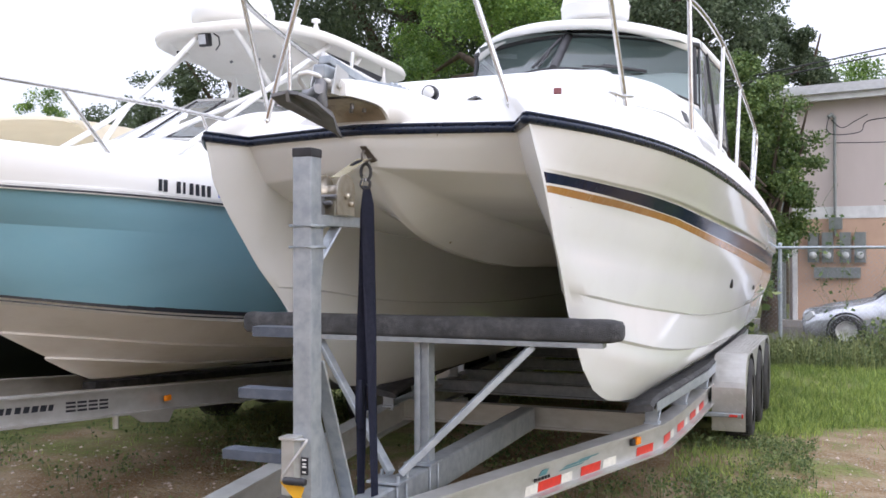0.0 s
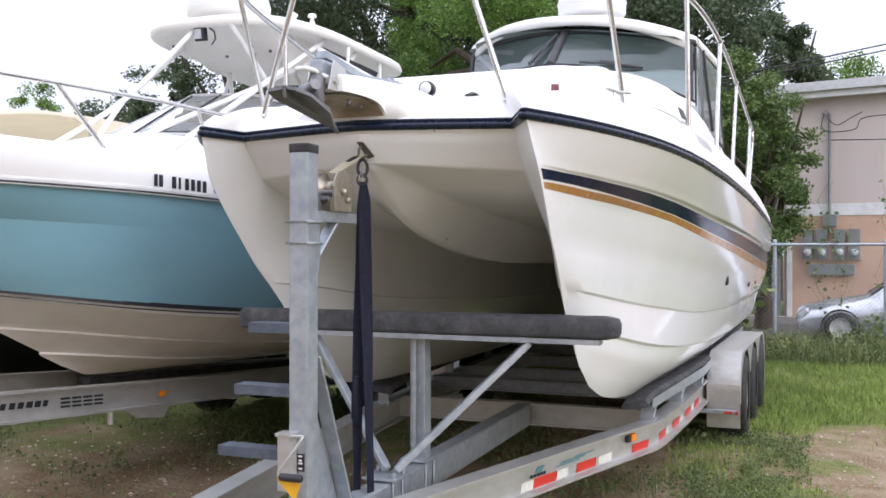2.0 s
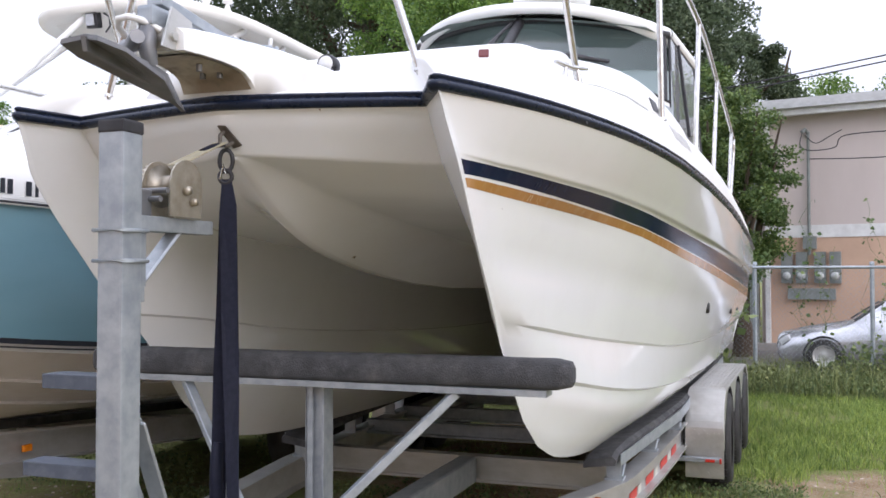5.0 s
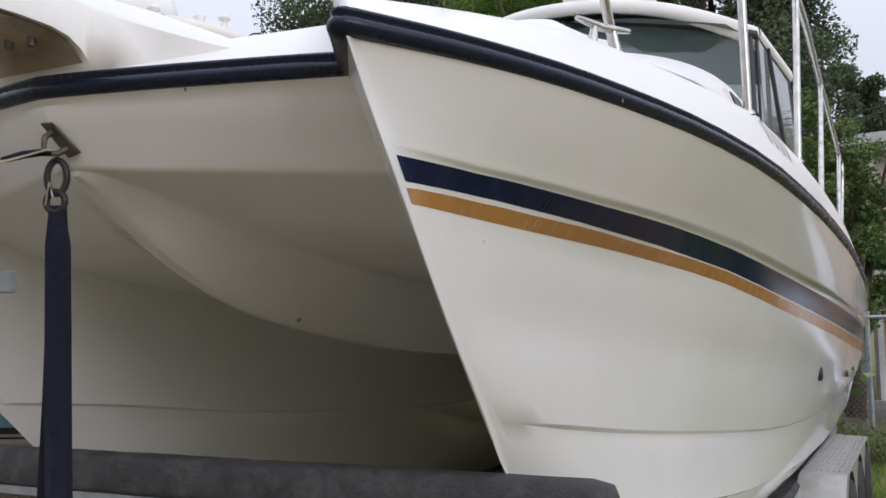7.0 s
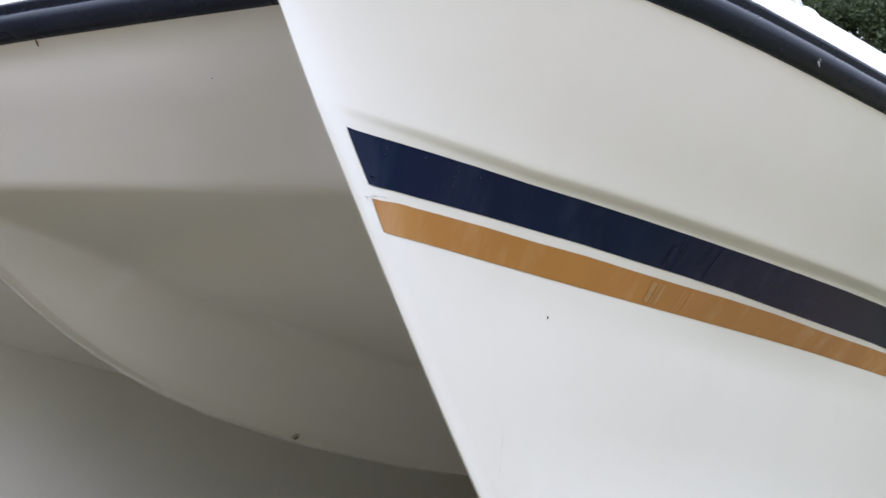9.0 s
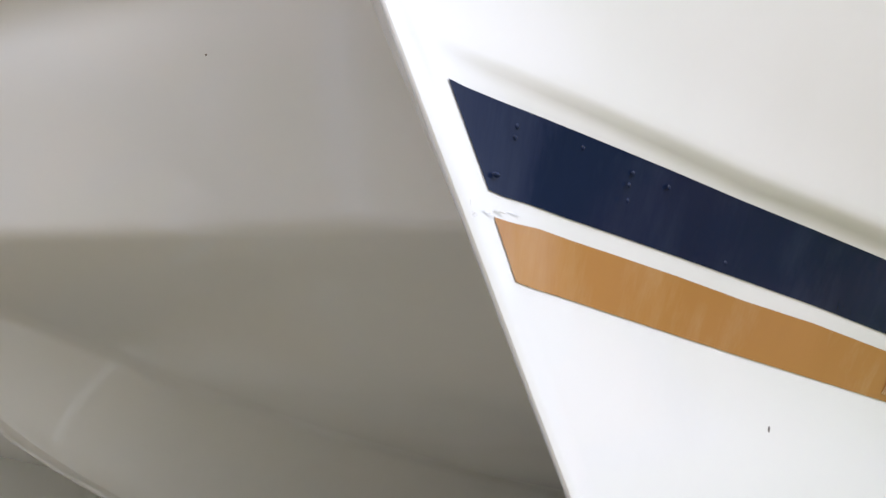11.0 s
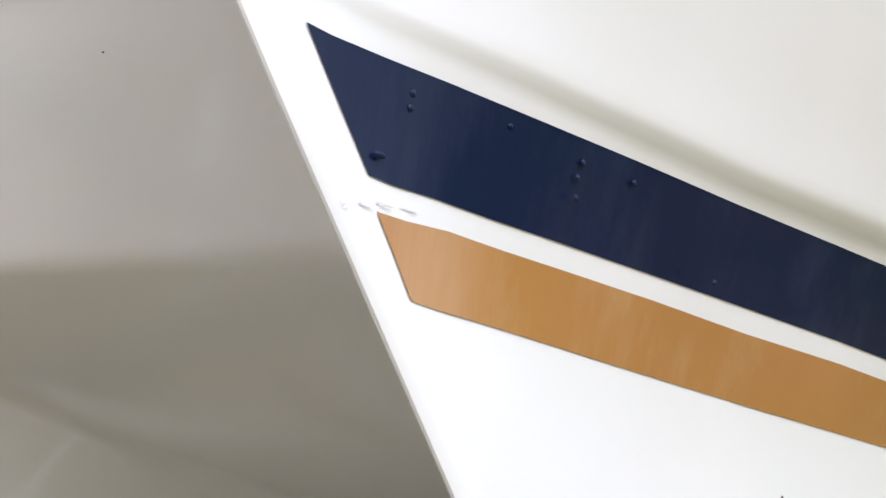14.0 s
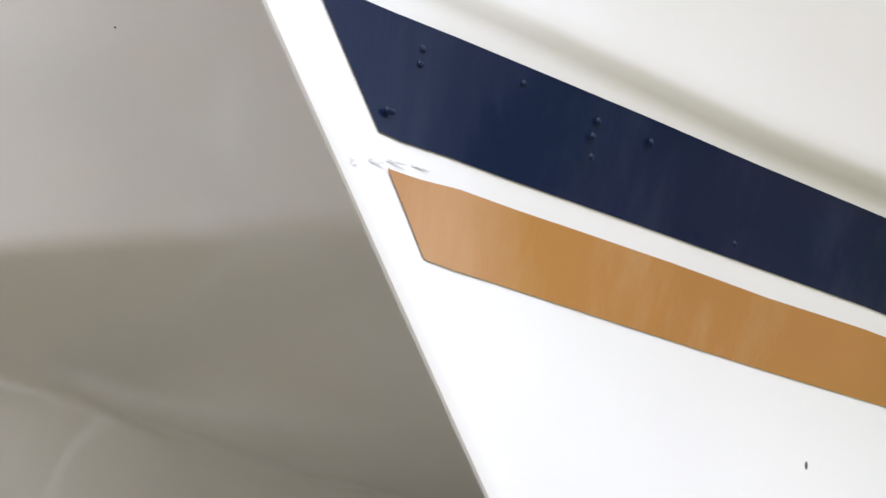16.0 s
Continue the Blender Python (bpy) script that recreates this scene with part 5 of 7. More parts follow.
pm.add(rows[0], [tuple(range(16))]).add(rows[-1], [tuple(range(16))[::-1]])
part("bow_pad", pm, CARPET, trailer, "dark grey carpeted bow pad")
part("pad_bar", M().plate([(-0.87, 0.44, 1.212), (0.87, 0.44, 1.212), (0.87, 0.44, 1.234), (-0.87, 0.44, 1.234)], (0, 1, 0), 0.085), GALV, trailer)
part("pad_post", M().box((0.009, 0.503, 0.93), (0.062, 0.008, 0.57)).box((-0.024, 0.52, 0.93), (0.009, 0.075, 0.57), bevel=0.002).box((0.041, 0.52, 0.93), (0.009, 0.075, 0.57), bevel=0.002).box((-0.012, 0.486, 0.93), (0.026, 0.007, 0.57)), GALV, trailer)
for a, b in (((0.55, 0.475, 1.21), (0.045, 0.16, 0.67)), ((-0.53, 0.475, 1.21), (0.0, 0.16, 0.67))):
    part("pad_brace", M().beam(a, b, 0.036, 0.030, bevel=0.003), GALV, trailer)

# hull bunks on brackets
def bunk_x(y):
    return float(np.interp(y, [1.8, 2.05, 3.35, 5.3, 7.4], [0.80, 0.825, 0.945, 1.0, 1.02]))


for s in (1, -1):
    bm_ = []
    for y, z in ((1.80, 0.715), (1.86, 0.736), (2.1, 0.752), (3.0, 0.750), (3.6, 0.748), (5.0, 0.748), (7.4, 0.745)):
        x = bunk_x(y)
        bm_.append([(s * (x - 0.075), y, z - 0.008), (s * (x + 0.075), y, z + 0.012), (s * (x + 0.08), y, z + 0.035), (s * (x + 0.06), y, z + 0.052), (s * (x - 0.06), y, z + 0.03), (s * (x - 0.075), y, z + 0.015)])
    mb = M().grid(bm_, smooth=False, close=True)
    mb.add(bm_[0], [tuple(range(6))])
    part("bunk", mb, CARPET, trailer, "carpeted bunk under the hull")
    ra, rb = bunk_x(1.86) + 0.082, bunk_x(3.4) + 0.082
    part("bunk_rail", M().plate([(s * ra, 1.86, 0.716), (s * rb, 3.4, 0.710), (s * rb, 3.4, 0.772), (s * ra, 1.86, 0.768)], (s, -0.08 * s, 0), 0.006), GALV, trailer)
    part("bunk_rail", M().plate([(s * rb, 3.4, 0.710), (s * 1.102, 7.4, 0.705), (s * 1.102, 7.4, 0.770), (s * rb, 3.4, 0.772)], (s, 0, 0), 0.006), GALV, trailer)
    for y in (1.95, 2.72, 3.5, 4.6, 5.6, 6.8):
        x = bunk_x(y)
        post_ = part("bunk_bracket", M().box((s * (x + 0.03), y, 0.665), (0.07, 0.012, 0.12)).box((s * (x + 0.03), y + 0.03, 0.632), (0.09, 0.09, 0.012), bevel=0.003).box((s * (x + 0.03), y + 0.03, 0.718), (0.09, 0.09, 0.012), bevel=0.003), GALV, trailer)
        part("gusset", M().beam((s * (x + 0.05), y + 0.05, 0.63), (s * (x + 0.06), y + 0.13, 0.715), 0.03, 0.012), GALV, post_)

# wheels and fenders
def skew(y):
    """The axles stand a touch wider aft."""
    return 0.045 * (y - 3.83)


def wheel(s, y):
    xo = 1.18 + skew(y)
    tyre = M().lathe((s * xo, y, 0.45), ((0.20, -0.10), (0.27, -0.108), (0.318, -0.095), (0.332, -0.07), (0.334, 0.0), (0.332, 0.07), (0.318, 0.095), (0.27, 0.108), (0.20, 0.10)), 36, axis='x')
    for k in range(36):
        a = 2 * math.pi * k / 36
        for h in (-0.05, 0.05):
            tyre.box((s * xo + h, y + 0.334 * math.cos(a), 0.45 + 0.334 * math.sin(a)), (0.055, 0.012, 0.04), rot=(math.degrees(a), 0, 0))
    w = part("tyre", tyre, TYRE, trailer)
    part("rim", M().lathe((s * xo, y, 0.45), ((0.20, s * 0.09), (0.18, s * 0.07), (0.15, s * 0.03), (0.09, s * 0.05), (0.06, s * 0.09), (0.0, s * 0.095)), 28, axis='x'), ALU, w)


for s in (1, -1):
    for y in (4.28, 5.03, 5.78):
        wheel(s, y)
    # fender: front apron, rounded corner, flat top and the scalloped outer skirt
    nose = [(4.11 - 0.28 * math.cos(a * math.pi / 20), 0.55 + 0.28 * math.sin(a * math.pi / 20)) for a in range(11)]
    tail = [(10.065 - y, z) for y, z in nose[::-1]]
    prof = [(3.83, 0.27)] + nose + tail + [(6.235, 0.27)]
    fm = M()
    fm.grid([[(s * (x + skew(y)), y, z + dz) for x, dz in ((1.02, 0), (1.10, 0.003), (1.18, 0.003), (1.265, 0), (1.268, -0.012))] for y, z in prof], smooth=False)
    fm.grid([[(s * (x + skew(y)), y + (0.006 if y < 5 else -0.006), z - 0.006) for x in (1.02, 1.265)] for y, z in prof], smooth=False)
    skirt = []
    for k in range(61):
        y = 3.83 + (6.235 - 3.83) * k / 60
        top = float(np.interp(y, [p[0] for p in nose + tail], [p[1] for p in nose + tail]))
        low = 0.27 if (y < 3.9 or y > 6.16) else 0.0
        d = min(abs(y - c) for c in (4.28, 5.03, 5.78))
        arch = 0.45 + math.sqrt(max(0.0, 0.375 ** 2 - d * d)) if d < 0.375 else 0.45
        skirt.append((y, top, min(top - 0.01, max(arch, low if low else 0.60))))
    fm.grid([[(s * (1.266 + skew(y)), y, t), (s * (1.268 + skew(y)), y, b)] for y, t, b in skirt], smooth=False)
    fender = part("fender", fm, TREAD, trailer, "tread plate aluminium fender over three wheels")
    tr = M()
    rng = random.Random(4)
    for y0 in np.arange(4.15, 5.95, 0.055):
        for x in np.arange(1.04, 1.26, 0.03):
            tr.box((s * (x + skew(y0)), y0 + (0.02 if int(x * 100) % 2 else 0), 0.834), (0.006, 0.03, 0.003), rot=(0, 0, 40 if (int(y0 * 1000 / 55) + int(x * 34)) % 2 else -40))
    for z0 in np.arange(0.30, 0.56, 0.042):
        for x in np.arange(1.04, 1.26, 0.032):
            tr.box((s * x, 3.826, z0 + (0.018 if int(x * 100) % 2 else 0)), (0.006, 0.004, 0.026), rot=(0, 40 if (int(z0 * 1000 / 42) + int(x * 32)) % 2 else -40, 0))
    tagged(part("tread_pattern", tr, TREAD, fender), kind="stuff")
    part("step_bar", M().beam((s * 0.96, 3.76, 0.40), (s * 1.255, 3.76, 0.40), 0.05, 0.03), GALV, trailer)
    part("red_marker", M().box((s * 1.185, 3.73, 0.40), (0.06, 0.012, 0.018), bevel=0.003).box((s * 1.25, 3.735, 0.40), (0.012, 0.03, 0.03), bevel=0.003), RED, trailer)
    part("axle_hanger", M().box((s * 0.96, 5.03, 0.44), (0.06, 2.0, 0.05), bevel=0.01), GALV, trailer)

# tie-down strap hung from the bow eye
strap = thing("tie_down_strap", (0, -0.09, 0.5), "navy webbing tie-down strap hooked to the bow eye", "strap")
st = M()
path_a = [(0.004, -0.085, 1.90, 0.013, 24), (0.010, -0.085, 1.82, 0.024, 24), (0.013, -0.078, 1.5, 0.024, 30), (0.018, -0.075, 1.3, 0.023, 45), (0.024, -0.075, 1.03, 0.021, 66), (0.036, -0.075, 0.57, 0.020, 76)]
path_b = [(-0.004, -0.07, 1.90, 0.012, 24), (-0.012, -0.062, 1.80, 0.020, 24), (-0.022, -0.06, 1.5, 0.020, 24), (-0.031, -0.06, 1.3, 0.020, 26), (-0.032, -0.06, 1.08, 0.022, 30), (-0.034, -0.06, 0.90, 0.019, 40), (-0.036, -0.06, 0.68, 0.016, 52), (-0.036, -0.06, 0.57, 0.015, 52)]
for path in (path_a, path_b):
    rws = []
    for x, y, z, w, ang in path:
        # the web turns on its way down
        dx, dy = math.cos(radians(ang)), math.sin(radians(ang))
        rws.append([(x - dx * w, y - dy * w, z), (x + dx * w, y + dy * w, z)])
    back = [[(x + 0.001, y + 0.004, z) for x, y, z in r] for r in rws]
    st.grid([a + b[::-1] for a, b in zip(rws, back)], smooth=False, close=True)
web = part("webbing", st, WEB, strap)
lk = M()
for c, rx, rz, tilt in (((0.0, -0.08, 1.957), 0.018, 0.034, 0), ((0.0, -0.082, 1.908), 0.017, 0.020, 0)):
    lk.tube([(c[0] + rx * math.cos(a * math.pi / 10), c[1] + rx * 0.45 * math.cos(a * math.pi / 10), c[2] + rz * math.sin(a * math.pi / 10)) for a in range(21)], 0.0068, 8)
part("shackle", lk, BLACKP, strap, "black steel shackle links")
part("shackle_wire", M().tube([(-0.012, -0.095, 1.90), (0.004, -0.10, 1.945), (0.010, -0.098, 1.915)], 0.0025, 6), STEEL, strap)
part("strap_knot", M().tube([(-0.034, -0.062, 0.90), (-0.034, -0.064, 0.935), (-0.036, -0.064, 1.0), (-0.035, -0.062, 1.07), (-0.034, -0.06, 1.10)], [0.016, 0.031, 0.029, 0.028, 0.018], 8, sy=0.6), WEB, strap)
part("strap_sleeve", M().tube([(-0.004, -0.20, 1.972), (0.0, -0.16, 1.988), (0.002, -0.125, 1.998), (0.004, -0.10, 2.0)], [0.010, 0.013, 0.012, 0.008], 8, sy=0.6), WEB, strap, "dark sleeve at the strap end")

# ---------------------------------------------------------------- the teal boat on its trailer
CX = -2.6
T_STERN = 5.2


def side_line(ctrl):
    y0 = ctrl[0][0]
    ys = [y0 + (T_STERN - y0) * (k / 30) ** 1.3 for k in range(31)]
    return smooth_line(ctrl, ys)


GUN = ((-1.42, 0.0, 2.20), (-1.2, 0.24, 2.195), (-0.8, 0.45, 2.18), (-0.15, 0.70, 2.155), (0.4, 0.89, 2.135), (0.9, 1.0, 2.115), (1.6, 1.06, 2.08), (3.0, 1.09, 2.0), (T_STERN, 1.05, 1.88))
RUB = ((-1.30, 0.0, 2.0), (-1.1, 0.20, 1.99), (-0.7, 0.42, 1.975), (-0.15, 0.67, 1.955), (0.3, 0.86, 1.945), (0.8, 1.0, 1.932), (1.5, 1.085, 1.905), (3.0, 1.12, 1.83), (T_STERN, 1.08, 1.72))
MIDT = ((-0.80, 0.0, 1.80), (-0.4, 0.27, 1.793), (-0.013, 0.535, 1.779), (0.248, 0.70, 1.765), (0.576, 0.861, 1.751), (1.4, 1.03, 1.70), (3.0, 1.09, 1.62), (T_STERN, 1.06, 1.54))
BOOT = ((-0.14, 0.0, 1.455), (0.02, 0.18, 1.435), (0.145, 0.34, 1.412), (0.594, 0.70, 1.337), (1.487, 0.95, 1.242), (3.0, 1.0, 1.15), (T_STERN, 1.0, 1.06))
CHN = ((0.02, 0.0, 1.385), (0.2, 0.24, 1.36), (0.65, 0.66, 1.285), (1.5, 0.93, 1.19), (3.0, 0.98, 1.10), (T_STERN, 0.98, 1.01))
STR_A = ((0.47, 0.0, 1.184), (0.7, 0.22, 1.15), (1.2, 0.55, 1.075), (2.0, 0.68, 0.99), (T_STERN, 0.70, 0.86))
STR_B = ((0.80, 0.0, 1.005), (1.0, 0.15, 0.98), (1.5, 0.34, 0.915), (2.4, 0.42, 0.84), (T_STERN, 0.42, 0.74))
KEEL2 = ((1.125, 0.0, 0.826), (1.4, 0.0, 0.805), (2.0, 0.0, 0.775), (3.5, 0.0, 0.70), (T_STERN, 0.0, 0.62))
teal_boat = thing("cuddy_boat", (CX, 2.0, 0.55), "teal and white fishing boat with a hard top", "boat")


def both(m, rows, smooth=True):
    m.grid([[(CX + x, y, z) for x, y, z in r] for r in rows], smooth)
    m.grid([[(CX - x, y, z) for x, y, z in r] for r in rows], smooth)
    return m


def between(a, b, n, bulge=0.0):
    return [[(p[0] + (q[0] - p[0]) * t + bulge * 4 * t * (1 - t) * min(1, p[0] * 4), p[1] + (q[1] - p[1]) * t, p[2] + (q[2] - p[2]) * t) for p, q in zip(a, b)] for t in (k / n for k in range(n + 1))]


g_, r_, mt_, bt_, ch_, sa_, sb_, ke_ = (side_line(c) for c in (GUN, RUB, MIDT, BOOT, CHN, STR_A, STR_B, KEEL2))
shift = lambda row, dx, dz=0.0: [(x + (dx if x > 0.02 else 0), y, z + dz) for x, y, z in row]
part("topside", both(both(M(), between(shift(r_, -0.01), mt_, 3)), between(mt_, bt_, 4, 0.01)), TEAL, teal_boat, "teal gelcoat topsides")
part("sheer_band", both(M(), between(g_, r_, 3, 0.015)), DECK, teal_boat, "white upper sheer band")
part("rub_strake", both(M(), [shift(r_, 0.0, 0.012), shift(r_, 0.02, 0.010), shift(r_, 0.02, -0.010), shift(r_, -0.005, -0.012)], False), WHITE, teal_boat)
part("strake_insert", both(M(), [shift(r_, 0.0205, 0.005), shift(r_, 0.0235, 0.003), shift(r_, 0.0235, -0.004), shift(r_, 0.0205, -0.006)], False), INK, teal_boat, "thin dark insert of the rub strake")
part("rub_strake_trim", both(M(), [shift(r_, 0.001, 0.03), shift(r_, 0.014, 0.027), shift(r_, 0.014, 0.014), shift(r_, 0.0, 0.012)], False), WHITE, teal_boat)
part("boot_stripe", both(M(), [shift(bt_, 0.004, 0.014), shift(bt_, 0.004, -0.012)], False), INK, teal_boat, "blue black boot stripe")
part("boot_line", both(M(), [shift(bt_, 0.005, -0.024), shift(bt_, 0.006, -0.032)], False), INK, teal_boat, "thin dark line under the boot stripe")
part("bottom_edge", both(M(), between(bt_, shift(ch_, 0.012), 1), False), WHITE, teal_boat)
bot = both(M(), [shift(ch_, 0.012), shift(ch_, -0.02, -0.006)], False)
both(bot, between(shift(ch_, -0.02, -0.006), sa_, 2, 0.03))
both(bot, [sa_, shift(sa_, 0.022, -0.012), shift(sa_, -0.005, -0.02)], False)
both(bot, between(shift(sa_, -0.005, -0.02), sb_, 2, 0.015))
both(bot, [sb_, shift(sb_, 0.022, -0.012), shift(sb_, -0.005, -0.02)], False)
both(bot, between(shift(sb_, -0.005, -0.02), ke_, 2, 0.008))
bot.add([(CX + s * r[-1][0], T_STERN, r[-1][2]) for s, rr in ((1, (g_, r_, mt_, bt_, ch_, sa_, sb_)), (-1, (ke_, sb_, sa_, ch_, bt_, mt_, r_, g_))) for r in rr], [tuple(range(15))])
part("bottom", bot, CREAM, teal_boat, "cream bottom paint with spray strakes", weld=28)
# foredeck and coaming
dk = []
for i, p in enumerate(g_):
    y = p[1]
    zc = float(np.interp(y, [-1.4, -0.6, 0.3, 0.8, 1.15, 1.5, 1.9, 2.2, 5.2], [2.21, 2.20, 2.18, 2.20, 2.30, 2.39, 2.42, 2.2, 1.6]))
    row = []
    for t in (0, 0.02, 0.05, 0.1, 0.2, 0.35, 0.55, 0.8, 1.0):
        row.append((p[0] * (1 - t), y, p[2] + (0.02 * min(1, t * 20)) + (zc - p[2]) * (1 - (1 - t) ** 2.6)))
    dk.append(row)
part("foredeck", both(M(), dk), DECK, teal_boat)
# windscreen: three panes in a light frame
wb = [(-3.42, 3.0, 2.38), (-3.25, 2.2, 2.40), (-2.89, 1.63, 2.40), (-2.60, 1.60, 2.41), (-2.40, 1.645, 2.41), (-2.13, 1.755, 2.41), (-1.90, 2.1, 2.40), (-1.78, 3.0, 2.38)]
wt = [(-3.30, 3.3, 2.74), (-3.05, 2.8, 2.79), (-2.72, 2.40, 2.80), (-2.63, 2.33, 2.80), (-2.39, 2.36, 2.80), (-2.21, 2.42, 2.80), (-2.02, 2.75, 2.79), (-1.92, 3.3, 2.74)]
screen = part("windscreen_frame", M().tube(wb, 0.016, 8).tube(wt, 0.014, 8).tube([wb[0], wt[0]], 0.014).tube([wb[2], wt[2]], 0.012).tube([wb[6], wt[6]], 0.014).tube([wb[7], wt[7]], 0.014), ALU, teal_boat)
for i in range(7):
    pane = part("windscreen_pane", M().plate([wb[i], wb[i + 1], wt[i + 1], wt[i]], (0, 1, 0), 0.004), PALE, screen)
    pane.visible_shadow = False
    if i in (3, 4, 5):
        part("pane_gasket", M().tube([wb[i], wt[i]], 0.009, 6), BLACKP, screen)
    if i in (4, 5):
        part("pane_gasket", M().tube([lerp(wb[i], wt[i], 0.06), lerp(wb[i + 1], wt[i + 1], 0.06)], 0.008, 6), BLACKP, screen)
for x in (-2.25, -2.95):
    part("helm_seat", M().box((x, 3.2, 2.2), (0.5, 0.45, 0.7), bevel=0.05), SEAT, teal_boat)
# hard top on tubular legs
ht = M()
outl = []
for k in range(48):
    a = 2 * math.pi * k / 48
    cx, cy = math.cos(a), math.sin(a)
    ex, ey = (0.6, 0.7) if cy < 0 else (0.35, 0.35)
    outl.append((-2.34 + 0.74 * math.copysign(abs(cx) ** ex, cx), 3.12 + 1.14 * math.copysign(abs(cy) ** ey, cy), 0.0))
tilt = lambda p, dz, k=1.0: (-2.34 + (p[0] + 2.34) * k, 3.12 + (p[1] - 3.12) * k, 3.255 + dz - 0.005 * (p[1] - 3.12))
rowsT = [[tilt(p, 0.0, 0.0) for p in outl], [tilt(p, -0.01, 0.7) for p in outl], [tilt(p, -0.02, 0.9) for p in outl], [tilt(p, -0.035, 0.95) for p in outl], [tilt(p, -0.03, 0.99) for p in outl], [tilt(p, 0.0, 1.0) for p in outl], [tilt(p, 0.035, 0.985) for p in outl],
         [tilt(p, 0.055, 0.9) for p in outl], [tilt(p, 0.075, 0.5) for p in outl], [tilt(p, 0.08, 0.0) for p in outl]]
ht.grid(rowsT, close=True)
IVORY = mat("ivory_gelcoat", (0.78, 0.755, 0.70), 0.35, color2=(0.73, 0.70, 0.64), scale=2.0, dirt=(0.55, 0.50, 0.42), dirt_scale=3.0, dirt_amount=0.3)
top2 = part("hard_top", ht, IVORY, teal_boat, "white moulded hard top")
part("electronics_box", M().add([(-2.82, 2.2, 3.25), (-1.88, 2.2, 3.25), (-1.88, 3.5, 3.25), (-2.82, 3.5, 3.25), (-2.72, 2.7, 3.06), (-1.98, 2.7, 3.06), (-1.95, 3.35, 3.04), (-2.75, 3.35, 3.04)],
     [(0, 1, 5, 4), (1, 2, 6, 5), (2, 3, 7, 6), (3, 0, 4, 7), (4, 5, 6, 7)]), IVORY, top2)
part("hatch_slot", M().box((-2.78, 2.42, 3.195), (0.16, 0.10, 0.02), rot=(0, 0, 25), bevel=0.004), BLACKP, top2)
for x, y, z in ((-2.45, 2.52, 3.125), (-2.2, 2.52, 3.125), (-2.05, 2.5, 3.13)):
    part("fixing_bolt", M().lathe((x, y, z), ((0.0, -0.012), (0.012, -0.010), (0.014, 0.0)), 8, axis='y'), IRON, top2)
for x, y in ((-1.95, 2.25), (-1.72, 2.55)):
    part("antenna_base", M().lathe((x, y, 3.30), ((0.0, 0.0), (0.03, 0.0), (0.02, 0.03), (0.012, 0.06), (0.035, 0.07), (0.03, 0.09), (0.0, 0.10))), DECK, top2)
legs = (((-2.419, 2.08, 3.237), (-2.676, 1.62, 2.659), (-2.884, 1.20, 2.317)), ((-2.70, 2.30, 3.16), (-2.68, 1.68, 2.70), (-2.69, 1.60, 2.62), (-2.723, 1.42, 2.376)), ((-1.89, 3.10, 3.22), (-2.11, 2.27, 2.79), (-2.33, 1.42, 2.38)), ((-1.71, 2.74, 3.235), (-1.87, 1.04, 2.20)), ((-2.08, 2.02, 3.235), (-2.04, 2.6, 2.77)), ((-2.62, 2.8, 3.06), (-2.60, 2.85, 2.6)), ((-1.68, 3.2, 3.23), (-1.72, 2.3, 2.35)), ((-1.66, 3.6, 3.23), (-1.62, 3.5, 2.0)), ((-3.0, 3.4, 3.23), (-3.4, 3.3, 2.0)))
for leg in legs:
    b = leg[-1]
    part("top_leg", M().tube(rounded(leg, 4) if len(leg) > 2 else [leg[0], b], 0.019, 10).lathe(b, ((0.045, -0.01), (0.045, 0.004), (0.026, 0.01)), 14), WHITE, top2)
part("side_grab_tube", M().tube([(-1.52, 2.3, 3.06), (-1.50, 2.8, 3.02), (-1.50, 3.3, 2.99), (-1.52, 3.45, 2.94), (-1.56, 3.5, 2.80)], 0.018, 8).tube([(-1.50, 2.7, 3.03), (-1.5, 2.72, 3.16)], 0.014, 8), WHITE, top2)
part("mesh_pocket", M().plate([(-1.6, 2.5, 3.12), (-1.56, 3.35, 3.09), (-1.58, 3.3, 3.0), (-1.6, 2.6, 3.03)], (1, 0, 0), 0.01), BLACKP, top2)
sl = part("spotlight", M().box((-2.36, 2.06, 3.185), (0.085, 0.05, 0.095), rot=(10, 0, 0), bevel=0.01).tube([(-2.30, 2.08, 3.23), (-2.25, 2.07, 3.2), (-2.235, 2.06, 3.14), (-2.26, 2.05, 3.10)], 0.006, 6), BLACKP, top2, "black spotlight under the hard top")
part("spotlight_lens", M().box((-2.365, 2.028, 3.183), (0.06, 0.006, 0.07), rot=(10, 0, 0), bevel=0.002), mat("pale_lens", (0.5, 0.52, 0.55), 0.15, scale=30), sl)
part("radar_dome", M().lathe((-2.42, 2.5, 3.30), ((0.0, 0.0), (0.15, 0.0), (0.14, 0.02), (0.13, 0.075), (0.27, 0.085), (0.315, 0.115), (0.32, 0.20), (0.315, 0.21), (0.29, 0.29), (0.18, 0.335), (0.0, 0.345))), DECK, teal_boat, "white radar dome")
part("hailer_horn", M().lathe((-1.85, 2.5, 3.31), ((0.0, 0.0), (0.03, 0.0), (0.02, 0.05), (0.035, 0.08), (0.0, 0.1))), DECK, teal_boat)
